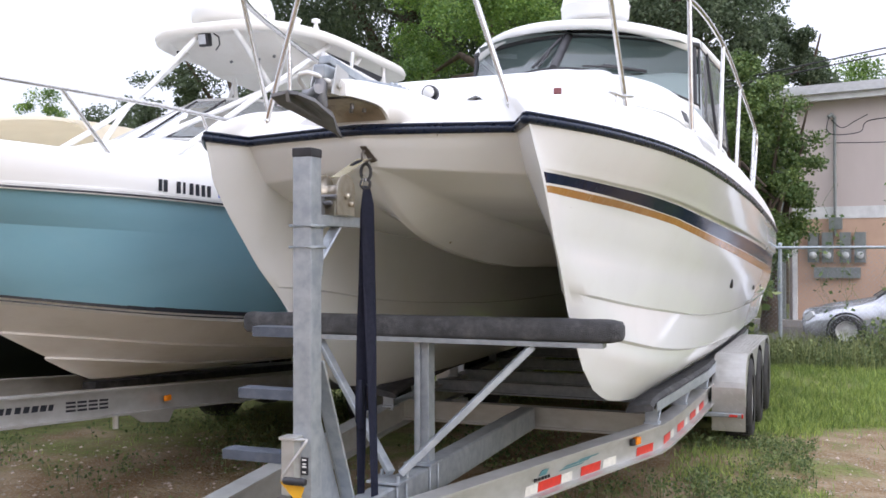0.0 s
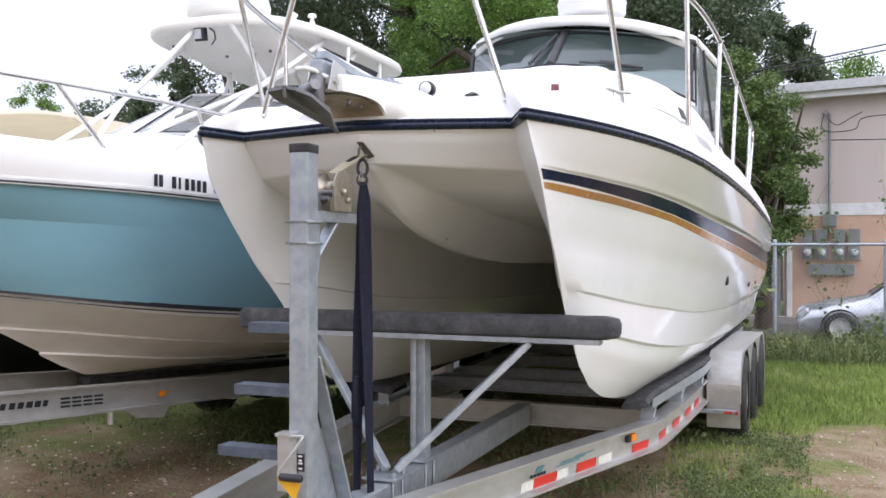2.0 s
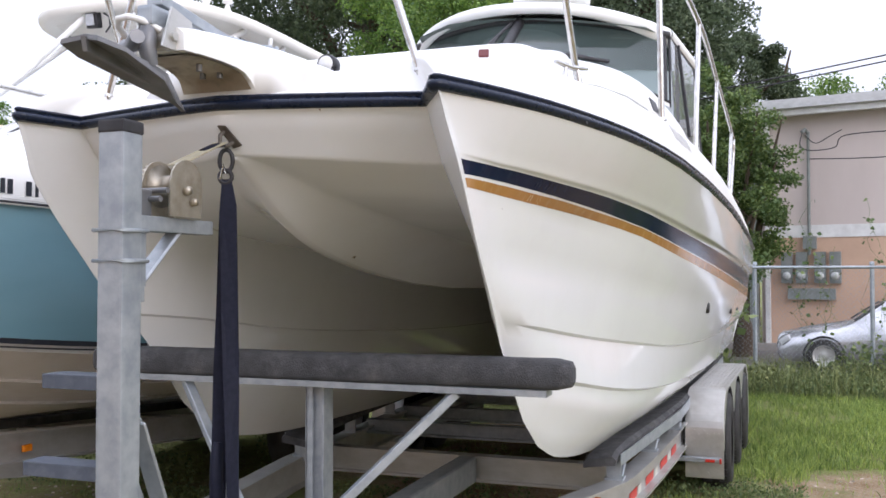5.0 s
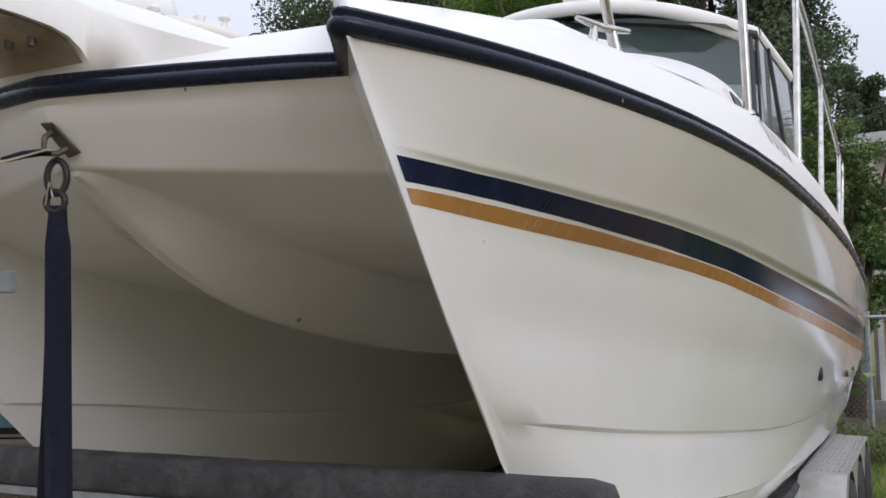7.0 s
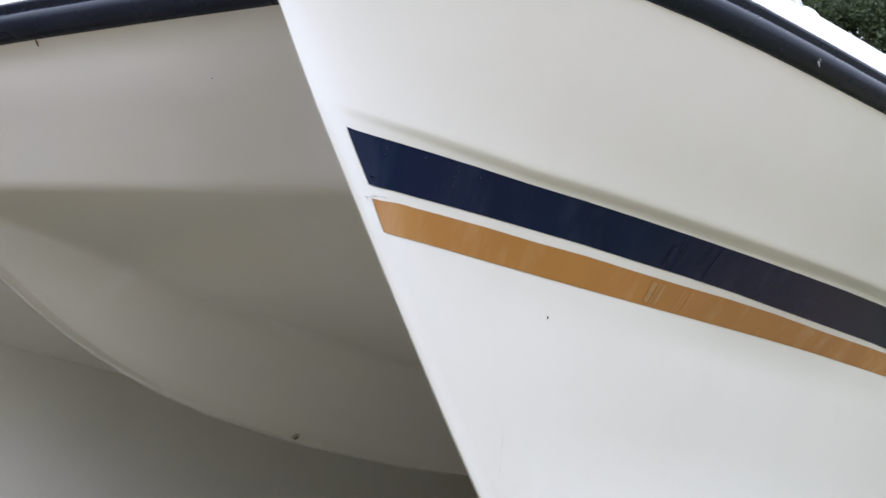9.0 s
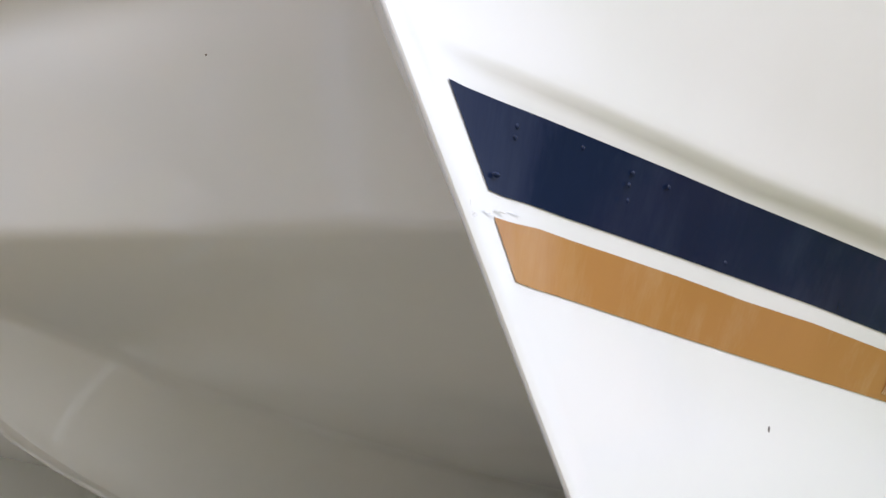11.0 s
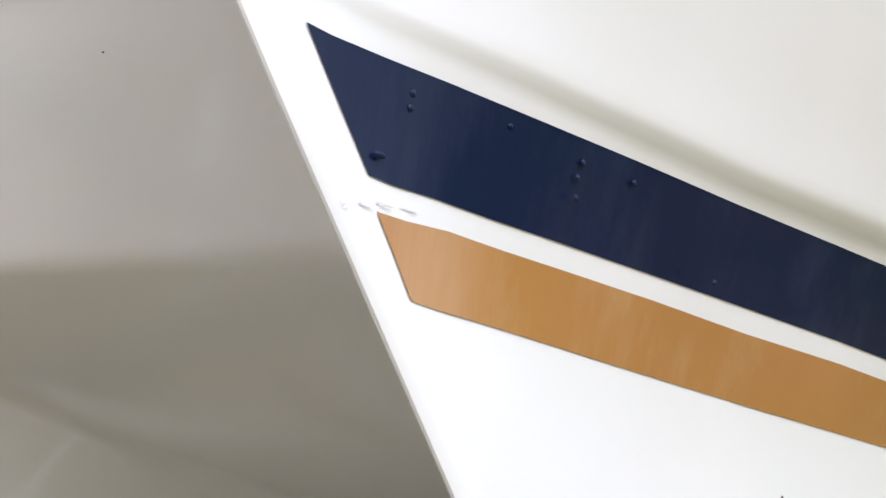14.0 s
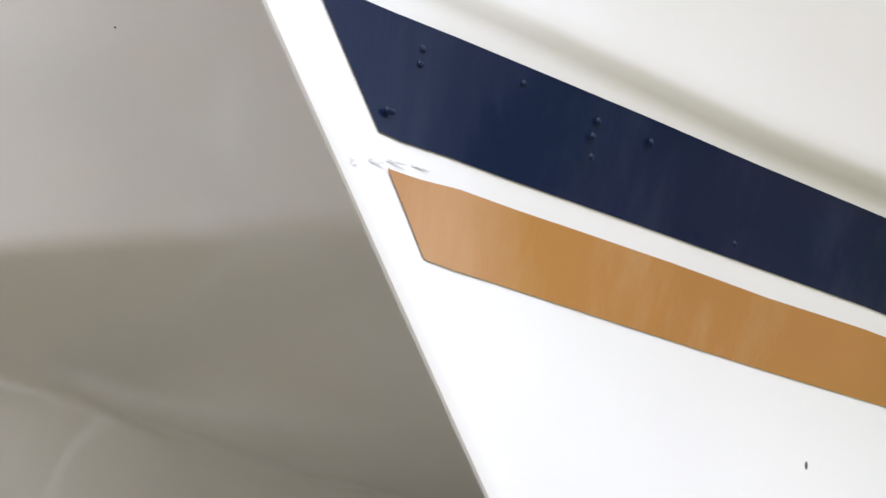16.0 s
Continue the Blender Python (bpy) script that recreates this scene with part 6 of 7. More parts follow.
# bow rail of the teal boat
def rail2(sx):
    f = lambda x: CX + sx * (x - CX)
    p = [(f(-2.45), -1.28, 2.50), (f(-2.2), -0.95, 2.49), (f(-1.88), -0.19, 2.465), (f(-1.83), 0.14, 2.468), (f(-1.68), 0.75, 2.46), (f(-1.575), 1.3, 2.44), (f(-1.56), 1.42, 2.38), (f(-1.57), 1.46, 2.16)]
    part("bow_rail", M().tube(p, 0.0125, 8), STEEL, teal_boat)
    for a, b in (((-1.83, 0.14, 2.468), (-1.775, 0.49, 2.10)), ((-1.62, 1.02, 2.45), (-1.60, 1.16, 2.13)), ((-2.12, -0.75, 2.48), (-2.08, -0.5, 2.17))):
        part("stanchion", M().tube([(f(a[0]), a[1], a[2]), (f(b[0]), b[1], b[2])], 0.011, 8), STEEL, teal_boat)


rail2(1)
rail2(-1)
# registration as plain bars with a sticker
def on_sheer(y0, y1, z0, z1):
    pts = []
    for y, z in ((y0, z0), (y1, z0), (y1, z1), (y0, z1)):
        gx, gz = (float(np.interp(y, [p[1] for p in g_], [p[k] for p in g_])) for k in (0, 2))
        rx, rz = (float(np.interp(y, [p[1] for p in r_], [p[k] for p in r_])) for k in (0, 2))
        t = (z - rz) / (gz - rz)
        x = rx + (gx - rx) * t + 0.015 * 4 * t * (1 - t)
        pts.append((CX + x + 0.004, y - 0.002, z))
    return M().plate(pts, (0.8, -0.4, 0), 0.002)


for y0, w in [(0.642, 0.022), (0.674, 0.026)] + [(0.762 + 0.0455 * k, 0.028 if k != 1 else 0.016) for k in range(6)]:
    drop = 0.02 * (y0 - 0.64) / 0.4
    part("registration_bar", on_sheer(y0, y0 + w, 1.973 - drop, 2.039 - drop), INK, teal_boat)
yq = 1.05
part("registration_sticker", on_sheer(yq + 0.03, yq + 0.10, 1.957, 2.025), INKBLUE, teal_boat, "blue and white sticker")

# the teal boat's trailer
tr2 = thing("boat_trailer", (CX, 2.0, 0.0), "silver aluminium boat trailer under the teal boat", "trailer")
fall = lambda y: 0.862 - 0.0845 * y
for x in (-2.10, -3.10):
    part("main_beam", i_beam([(x + (0.03 if x > CX else -0.03), -1.2, fall(-1.2) - 0.05), (x, 0.0, fall(0) - 0.04), (x, 1.25, fall(1.25) - 0.035), (x, 3.0, fall(3.0) - 0.03), (x, 5.4, fall(5.4))], 0.16, 0.09), ALU, tr2)
for y in (0.2, 2.2, 3.4, 5.0):
    part("crossmember", i_beam([(-3.06, y, fall(y) - 0.09), (-2.14, y, fall(y) - 0.09)], 0.09, 0.07), ALU, tr2)
part("tongue", M().beam((-2.6, -2.6, fall(-2.6) - 0.1), (-2.6, 0.25, fall(0.25) - 0.1), 0.1, 0.12), ALU, tr2)
for s in (1, -1):
    part("tongue_arm", M().beam((CX + s * 0.53, -1.2, fall(-1.2) - 0.06), (CX, -2.4, fall(-2.4) - 0.1), 0.07, 0.12), ALU, tr2)
part("tongue_jack", M().cyl((-2.6, -2.3, 0.2), (-2.6, -2.3, 1.15), 0.03).box((-2.6, -2.3, 0.14), (0.2, 0.2, 0.03), bevel=0.005), GALV, tr2)
for s in (1, -1):
    part("bunk", M().beam((CX + s * 0.36, 1.55, fall(1.55) - 0.02), (CX + s * 0.36, 5.1, fall(5.1) + 0.04), 0.12, 0.05), CARPET, tr2)
    for y in (3.7, 4.5):
        w2 = part("tyre", M().lathe((CX + s * 0.78, y, 0.44), ((0.18, -0.1), (0.26, -0.105), (0.31, -0.09), (0.32, 0.0), (0.31, 0.09), (0.26, 0.105), (0.18, 0.1)), 28, axis='x'), TYRE, tr2)
        part("rim", M().lathe((CX + s * 0.78, y, 0.44), ((0.18, s * 0.09), (0.15, s * 0.04), (0.06, s * 0.07), (0.0, s * 0.075)), 20, axis='x'), ALU, w2)
part("marker_lamp", M().box((-2.048, 1.246, 0.722), (0.02, 0.055, 0.036), bevel=0.005), AMBER, tr2, "orange side marker lamp")
part("hanger_plate", M().plate([(-2.09, 0.95, 0.66), (-2.09, 1.35, 0.63), (-2.09, 1.30, 0.56), (-2.09, 1.05, 0.60)], (1, 0, 0), 0.01).cyl((-2.09, 0.83, 0.60), (-2.09, 0.83, 0.68), 0.018, 10), ALU, tr2)
part("dealer_plate", M().plate([(-2.098, 0.42, fall(0.42) - 0.075), (-2.098, 0.80, fall(0.8) - 0.075), (-2.098, 0.80, fall(0.8) - 0.005), (-2.098, 0.42, fall(0.42) - 0.005)], (1, 0, 0), 0.003), WHITE, tr2, "white dealer decal")
for r in range(3):
    for k in range(4):
        y = 0.445 + 0.085 * k
        z = fall(y) - 0.018 - 0.022 * r
        part("lettering_bar", M().plate([(-2.093, y, z - 0.006), (-2.093, y + 0.07, z - 0.012), (-2.093, y + 0.07, z), (-2.093, y, z + 0.006)], (1, 0, 0), 0.002), INK, tr2)
for k, w in enumerate((0.05, 0.04, 0.045, 0.045, 0.05, 0.05, 0.04)):
    y = -0.02 + 0.056 * k
    z = fall(y) - 0.02
    part("lettering_bar", M().plate([(-2.093, y, z - 0.03), (-2.093, y + w * 0.8, z - 0.034), (-2.093, y + w * 0.8 + 0.01, z - 0.002), (-2.093, y + 0.01, z + 0.002)], (1, 0, 0), 0.002), INK, tr2)

# ---------------------------------------------------------------- a third boat beyond, seen by its canvas top
third = thing("covered_boat", (-5.6, 4.4, 0.3), "white boat with a tan canvas top in the back", "boat")
cv = []
for k in range(13):
    a = -1 + 2 * k / 12
    cv.append([(-5.55 + 1.15 * a, 4.2 + 1.0 * b, 2.88 + 0.13 * (1 - a * a) * (1 - 0.3 * b * b) - (0.16 * abs(a) ** 6)) for b in (-1, -0.8, -0.4, 0, 0.4, 0.8, 1)])
cvm = M().grid(cv)
cvm.grid([[(x, y, z - 0.03) for x, y, z in r] for r in cv])
part("canvas_top", cvm, CANVAS, third, "tan canvas top")
for x in (-6.5, -4.6):
    for y in (3.4, 5.0):
        part("top_leg", M().tube([(x, y, 2.85), (x + 0.05, y, 1.8)], 0.02, 8), ALU, third)
h3 = []
for y, hw, zt, zk in ((0.6, 0.02, 2.05, 1.1), (1.6, 0.7, 2.02, 0.5), (2.4, 1.0, 2.0, 0.32), (3.4, 1.15, 1.92, 0.27), (5.0, 1.2, 1.8, 0.26), (6.8, 1.15, 1.75, 0.25)):
    h3.append([(-5.6 - hw, y, zt), (-5.6 - hw * 0.93, y, zk + 0.35 * (zt - zk)), (-5.6, y, zk), (-5.6 + hw * 0.93, y, zk + 0.35 * (zt - zk)), (-5.6 + hw, y, zt), (-5.6 + hw * 0.9, y, zt + 0.03), (-5.6, y, zt + 0.12), (-5.6 - hw * 0.9, y, zt + 0.03)])
part("hull", M().grid(h3, close=True), mat("black_navy_gelcoat", (0.008, 0.010, 0.016), 0.55, scale=2, spec=0.2), third, "very dark navy hull")
part("deck", M().grid([[(-5.6 + hw * a, y, zt + 0.035 + 0.10 * (1 - a * a)) for a in (-0.95, -0.6, -0.2, 0.2, 0.6, 0.95)] for y, hw, zt in ((0.6, 0.02, 2.05), (1.6, 0.7, 2.02), (2.4, 1.0, 2.0), (3.4, 1.15, 1.92), (5.0, 1.2, 1.8), (6.8, 1.15, 1.75))]), DECK, third)
for y in (4.0, 6.0):
    part("stand", M().box((-5.6, y, 0.21), (0.7, 0.3, 0.20), bevel=0.01), BLACKP, third)

# ---------------------------------------------------------------- unseen wall added behind the camera to block light on the bow
solo("occluder_south", M().box((-2.0, -11.0, 2.2), (26.0, 0.3, 4.6)), STUCCO_LO, (-2.0, -11.0, 0.0), "unseen tan stucco wall added to block light from the south", "wall", kind="structure")

# ---------------------------------------------------------------- building behind
bld = thing("building", (6.0, 16.5, 0.0), "pink and tan stucco building with a white band", "building")
WD = Vector((0.983, -0.181, 0))


def wall_p(u, z, out=0.0):
    """A point on the wall: u metres along from its corner, out towards the yard."""
    p = Vector((1.55, 16.5, 0)) + WD * u + Vector((-0.181, -0.983, 0)) * out
    return (p.x, p.y, z)


def slab(u0, u1, z0, z1, out0, out1):
    m = M()
    v = [wall_p(u, z, o) for o in (out0, out1) for u, z in ((u0, z0), (u1, z0), (u1, z1), (u0, z1))]
    m.add(v, [(0, 1, 2, 3), (7, 6, 5, 4), (0, 4, 5, 1), (1, 5, 6, 2), (2, 6, 7, 3), (3, 7, 4, 0)])
    return m


part("upper_wall", slab(0.0, 14, 2.58, 4.75, -6.0, 0.0), STUCCO_UP, bld, "pink beige upper stucco")
part("lower_wall", slab(0.0, 14, 0.05, 2.34, -6.0, 0.0), STUCCO_LO, bld, "tan lower stucco")
part("white_band", slab(-0.01, 14, 2.34, 2.58, -6.0, 0.015), WHITE, bld)
part("roof", slab(-0.35, 14.2, 4.86, 5.0, -6.2, 0.35), ALU, bld)
part("fascia", slab(-0.4, 14.2, 4.68, 4.88, 0.30, 0.36), WHITE, bld)
part("gutter", slab(-0.4, 14.2, 4.80, 4.92, 0.36, 0.47), ALU, bld)
part("soffit", slab(-0.35, 14.2, 4.72, 4.75, 0.0, 0.30), WHITE, bld)
part("downspout", slab(-0.02, 0.07, 0.2, 4.7, 0.02, 0.09), WHITE, bld)
part("corner_post", slab(-0.32, -0.16, 0.12, 3.6, 0.0, 0.1), GREYBOX, bld)
part("side_wall", slab(-0.16, 0.0, 0.12, 4.7, -6.0, -0.3), STUCCO_UP, bld)
part("conduit", M().tube([wall_p(0.79, 4.35, 0.06), wall_p(0.79, 2.3, 0.06)], 0.03, 10).tube([wall_p(0.79, 2.15, 0.06), wall_p(0.79, 2.0, 0.06)], 0.03, 10).tube([wall_p(0.79, 4.35, 0.06), wall_p(0.74, 4.42, 0.12), wall_p(0.69, 4.36, 0.16)], 0.04, 10), GREYBOX, bld)
part("junction_box", slab(0.68, 0.92, 2.12, 2.36, 0.01, 0.12), GREYBOX, bld)
for k in range(4):
    u = 0.28 + 0.27 * k + (0.06 if k > 1 else 0)
    mtr = part("meter_box", slab(u, u + 0.20, 1.46, 2.06, 0.01, 0.13), GREYBOX, bld, "grey electricity meter box")
    c = wall_p(u + 0.10, 1.60, 0.13)
    part("meter_dial", M().lathe(c, ((0.075, 0.01), (0.075, -0.04), (0.055, -0.07), (0.0, -0.075)), 18, axis='y'), mat("meter_glass", (0.55, 0.57, 0.56), 0.15, scale=40), mtr)
part("wire_trough", slab(0.40, 1.25, 1.15, 1.36, 0.01, 0.14), GREYBOX, bld)
for pts in ([wall_p(0.7, 4.36, 0.16), wall_p(0.68, 4.1, 0.3), wall_p(0.85, 3.98, 0.35), wall_p(1.3, 4.0, 0.4), wall_p(1.5, 4.2, 0.5), wall_p(2.6, 4.12, 1.2)], [wall_p(0.75, 4.3, 0.15), wall_p(0.95, 4.12, 0.25), wall_p(1.2, 4.25, 0.2), wall_p(1.4, 4.36, 0.15)],
            [wall_p(0.8, 3.85, 0.06), wall_p(2.8, 3.72, 1.0), wall_p(6, 3.9, 3.0)]):
    part("service_cable", M().tube(rounded(pts), 0.010, 6), BLACKP, bld)
pav = M()
pav.add([wall_p(-3, 0.155, 0.0), wall_p(14, 0.155, 0.0), wall_p(14, 0.155, 4.6), wall_p(-3, 0.155, 4.6)], [(0, 1, 2, 3)])
pav.add([wall_p(-3, 0.05, 4.6), wall_p(14, 0.05, 4.6), wall_p(14, 0.155, 4.6), wall_p(-3, 0.155, 4.6)], [(0, 1, 2, 3)])
solo("pavement", pav, PAVE, (2, 14, 0.03), "old grey asphalt strip along the building", "pavement", kind="structure")
solo("kerb", slab(-3, 14, 0.1, 0.29, 0.05, 0.35), mat("concrete", (0.36, 0.33, 0.30), 0.9, scale=6, bump=0.3), (2, 16.3, 0.1), "low concrete kerb at the wall's foot", "kerb", kind="structure")

# overhead cables
for k, (a, b) in enumerate((((12.0, 15.2, 6.86), (-5.0, 15.2, 4.27)), ((12.0, 15.1, 6.72), (-5.0, 15.1, 4.15)))):
    pts = [tuple(v - (0.06 * 4 * t * (1 - t) if i == 2 else 0) for i, v in enumerate(lerp(a, b, t))) for t in (j / 16 for j in range(17))]
    solo("power_line", M().tube(pts, 0.014, 6), BLACKP, a, "thin black overhead power cable", "cable", "overhead cables")

# ---------------------------------------------------------------- fence and parked car
fence = thing("chain_link_fence", (3.0, 11.0, 0.0), "galvanised chain link fence with a round top rail", "fence")
part("top_rail", M().tube([(-2.5, 11.0, 1.72), (7.5, 11.0, 1.72)], 0.022, 10), GALV, fence)
for x in (-1.2, 1.38, 2.88, 4.9, 6.9):
    part("post", M().tube([(x, 11.02, 0.05), (x, 11.02, 1.76)], 0.03, 10).lathe((x, 11.02, 1.76), ((0.034, 0.0), (0.03, 0.03), (0.0, 0.04)), 10), GALV, fence)
cl = M()
for k in range(-26, 150):
    x0 = -2.5 + 0.07 * k
    for sg in (1, -1):
        a = (x0 if sg > 0 else x0 + 1.55, 10.995, 0.16)
        b = (x0 + 1.55 if sg > 0 else x0, 10.995, 1.71)
        lo, hi = (a, b) if a[0] < b[0] else (b, a)
        if lo[0] < -2.5 or hi[0] > 7.5:
            continue
        cl.tube([a, b], 0.0011, 3, caps=False)
tagged(part("wire_mesh", cl, GALV, fence), kind="stuff")

car = thing("parked_car", (4.0, 13.3, 0.035), "silver parked sedan behind the fence", "car")
secs = []
for x, hw, zb, zs, zt in ((1.70, 0.55, 0.42, 0.58, 0.66), (1.76, 0.72, 0.32, 0.62, 0.76), (1.95, 0.82, 0.30, 0.70, 0.84), (2.3, 0.87, 0.30, 0.78, 0.92), (2.75, 0.88, 0.30, 0.86, 0.99), (3.05, 0.88, 0.30, 0.92, 1.05), (3.6, 0.88, 0.30, 0.95, 1.42), (4.3, 0.88, 0.30, 0.97, 1.53), (5.0, 0.88, 0.30, 0.97, 1.45), (5.7, 0.87, 0.30, 0.97, 1.15), (6.2, 0.82, 0.34, 0.9, 1.05), (6.3, 0.7, 0.42, 0.8, 0.9)):
    z = zt
    secs.append([(x, 13.3 - hw * 0.9, zb), (x, 13.3 - hw, (zb + zs) / 2), (x, 13.3 - hw * 0.98, zs), (x, 13.3 - hw * 0.8, zt - 0.05 if zt < 1.1 else zs + 0.1), (x, 13.3 - hw * 0.62, zt), (x, 13.3, zt + 0.03), (x, 13.3 + hw * 0.62, zt), (x, 13.3 + hw * 0.8, zt - 0.05 if zt < 1.1 else zs + 0.1), (x, 13.3 + hw * 0.98, zs), (x, 13.3 + hw, (zb + zs) / 2), (x, 13.3 + hw * 0.9, zb)])
cm = M().grid(secs, close=True)
cm.add(secs[0], [tuple(range(11))])
cm.add(secs[-1], [tuple(range(11))[::-1]])
body = part("body", cm, SILVER, car)
for s in (-1, 1):
    for x in (2.5, 5.35):
        w = part("wheel", M().lathe((x, 13.3 + s * 0.82, 0.43), ((0.2, -0.1), (0.29, -0.1), (0.31, -0.06), (0.31, 0.06), (0.29, 0.1), (0.2, 0.1)), 26, axis='y'), TYRE, car)
        part("rim", M().lathe((x, 13.3 + s * 0.82, 0.43), ((0.2, s * 0.09), (0.17, s * 0.05), (0.06, s * 0.08), (0.0, s * 0.08)), 20, axis='y'), ALU, w)
        part("wheel_arch", M().lathe((x, 13.3 + s * 0.845, 0.43), ((0.37, s * 0.03), (0.345, s * 0.045), (0.33, s * 0.0)), 26, axis='y'), BLACKP, car)
    part("headlight", M().box((1.86, 13.3 + s * 0.62, 0.70), (0.20, 0.30, 0.11), rot=(0, -38, s * 20), bevel=0.03), mat("headlight_glass", (0.6, 0.62, 0.63), 0.1, scale=40, coat=0.6), car, "clear headlight")
part("grille", M().box((1.705, 13.3, 0.56), (0.03, 0.7, 0.07), bevel=0.01).box((1.72, 13.3, 0.42), (0.03, 0.8, 0.08), bevel=0.01), BLACKP, car)
part("windshield", M().plate([(3.08, 12.72, 1.08), (3.08, 13.88, 1.08), (3.58, 13.82, 1.42), (3.58, 12.78, 1.42)], (-0.6, 0, 0.8), 0.01), DARKIN, car)

car.location.x -= 0.42
car.scale = (0.82, 0.82, 0.82)

# ---------------------------------------------------------------- plants
def leaf_cloud(m, rng, clumps, per, size, spread):
    """Small bent leaves scattered round clump centres."""
    for (cx, cy, cz, r) in clumps:
        for _ in range(per):
            a, b = rng.uniform(0, 2 * math.pi), math.acos(rng.uniform(-1, 1))
            d = r * rng.random() ** 0.5 * spread
            p = Vector((cx + d * math.cos(a) * math.sin(b), cy + d * math.sin(a) * math.sin(b), cz + 0.8 * d * math.cos(b)))
            s = size * rng.uniform(0.6, 1.4)
            u = Vector((rng.gauss(0, 1), rng.gauss(0, 1), rng.gauss(0, 0.5))).normalized()
            w = u.cross(Vector((rng.gauss(0, 1), rng.gauss(0, 1), rng.gauss(0, 1)))).normalized() * s * 0.42
            u = u * s
            o = len(m.v)
            m.v += [tuple(p), tuple(p + u * 0.5 + w), tuple(p + u + Vector((0, 0, -0.12 * s))), tuple(p + u * 0.5 - w)]
            m.f.append((o, o + 1, o + 2, o + 3))
            m.s.append(False)


def crown_mesh(clumps, per, size, origin, seed):
    """Many small four-sided leaves round the clump centres, as one mesh."""
    g = np.random.default_rng(seed)
    c = np.repeat(np.array(clumps), per, axis=0)
    n = len(c)

    def unit(v):
        return v / np.linalg.norm(v, axis=1, keepdims=True)

    d = c[:, 3:4] * g.random((n, 1)) ** 0.5 * 1.15
    p = c[:, :3] + unit(g.normal(size=(n, 3))) * d * np.array([1, 1, 0.8]) - np.array([*origin]) - np.array([0, 0, DATUM])
    s_ = size * g.uniform(0.6, 1.4, (n, 1))
    u = unit(g.normal(size=(n, 3)) * np.array([1, 1, 0.5]))
    w = unit(np.cross(u, g.normal(size=(n, 3)))) * s_ * 0.42
    u = u * s_
    v = np.stack([p, p + 0.5 * u + w, p + u - np.array([0, 0, 0.12]) * s_, p + 0.5 * u - w], axis=1).reshape(-1, 3)
    me = bpy.data.meshes.new("crown")
    me.vertices.add(4 * n)
    me.vertices.foreach_set("co", v.ravel())
    me.loops.add(4 * n)
    me.loops.foreach_set("vertex_index", np.arange(4 * n))
    me.polygons.add(n)
    me.polygons.foreach_set("loop_start", np.arange(0, 4 * n, 4))
    me.update(calc_edges=True)
    return me


def tree(x, y, h, r, seed, leaves, per=60, size=0.28, base=0.35, label="tall leafy tree with dark green crown", n=70, squash=0.9):
    rng = random.Random(seed)
    t = thing("tree", (x, y, 0.0), label, "tree")
    tk = M()
    hz = DATUM + h * 0.62
    bend = [(x + rng.uniform(-0.15, 0.15) * k, y + rng.uniform(-0.15, 0.15) * k, DATUM - 0.1 + (hz - DATUM) * k / 5) for k in range(6)]
    r0 = 0.035 * h
    tk.tube(bend, [r0 * (1.15 - 0.16 * k) for k in range(6)], 10)
    clumps = []
    for k in range(9):
        a = 2 * math.pi * k / 9 + rng.uniform(-0.3, 0.3)
        s0 = Vector(bend[rng.randint(2, 5)])
        e = Vector((x + r * 0.75 * math.cos(a), y + r * 0.75 * math.sin(a), DATUM + h * rng.uniform(base + 0.08, 0.95)))
        mid = s0.lerp(e, 0.5) + Vector((0, 0, 0.05 * h))
        tk.tube([s0, mid, e], [r0 * 0.42, r0 * 0.25, r0 * 0.08], 7)
    part("trunk", tk, BARK, t)
    for _ in range(n):
        a, b = rng.uniform(0, 2 * math.pi), rng.uniform(-1, 1)
        rr = r * (0.45 + 0.6 * rng.random()) * math.sqrt(max(0.05, 1 - (abs(b) ** 2.2)))
        clumps.append((x + rr * math.cos(a), y + rr * math.sin(a), DATUM + h * (base + (1 - base) * (0.5 + 0.5 * b * squash)), r * rng.uniform(0.14, 0.28)))
    me = crown_mesh(clumps, int(per * 9.5), size * 0.27, t.location, seed)
    me.materials.append(leaves)
    ob = new("crown", me)
    ob.parent = t
    return t


DARK = "tall oak with a dark green crown"
tree(-13.4, 19.0, 9.0, 2.3, 1, LEAF_D, 70, 0.34, 0.25, DARK, n=60)
tree(-9.0, 21.5, 14.5, 4.6, 2, LEAF_D, 95, 0.34, label=DARK, n=110)
tree(-13.0, 27.0, 13.5, 4.8, 12, LEAF_D, 80, 0.42, label=DARK, n=80)
tree(-5.6, 22.0, 15.0, 4.2, 3, LEAF_D, 95, 0.34, label=DARK, n=100)
tree(-4.6, 15.6, 8.9, 2.4, 4, LEAF_G, 120, 0.21, 0.25, "broad tree with fresh light green leaves", n=90)
tree(-2.2, 20.5, 12.0, 3.4, 5, LEAF_D, 90, 0.3, label=DARK, n=90)
tree(-1.1, 20.5, 13.0, 2.0, 6, LEAF_D, 95, 0.3, 0.2, DARK, n=120)
tree(1.0, 26.5, 9.0, 1.7, 7, LEAF_D, 80, 0.3, 0.2, DARK, n=120)
tree(5.2, 30.0, 8.3, 2.8, 8, LEAF_G, 70, 0.32, 0.5, "round green tree beyond the building", n=60)
tree(9.0, 32.0, 9.8, 3.4, 9, LEAF_G, 70, 0.34, 0.5, "round green tree beyond the building", n=60)
tree(0.6, 13.8, 5.2, 1.05, 10, LEAF_V, 40, 0.21, 0.10, "vine covered tree at the building's corner", n=60)
tree(1.1, 14.7, 4.9, 1.0, 14, LEAF_V, 26, 0.21, 0.30, "vine covered tree at the building's corner", n=70)
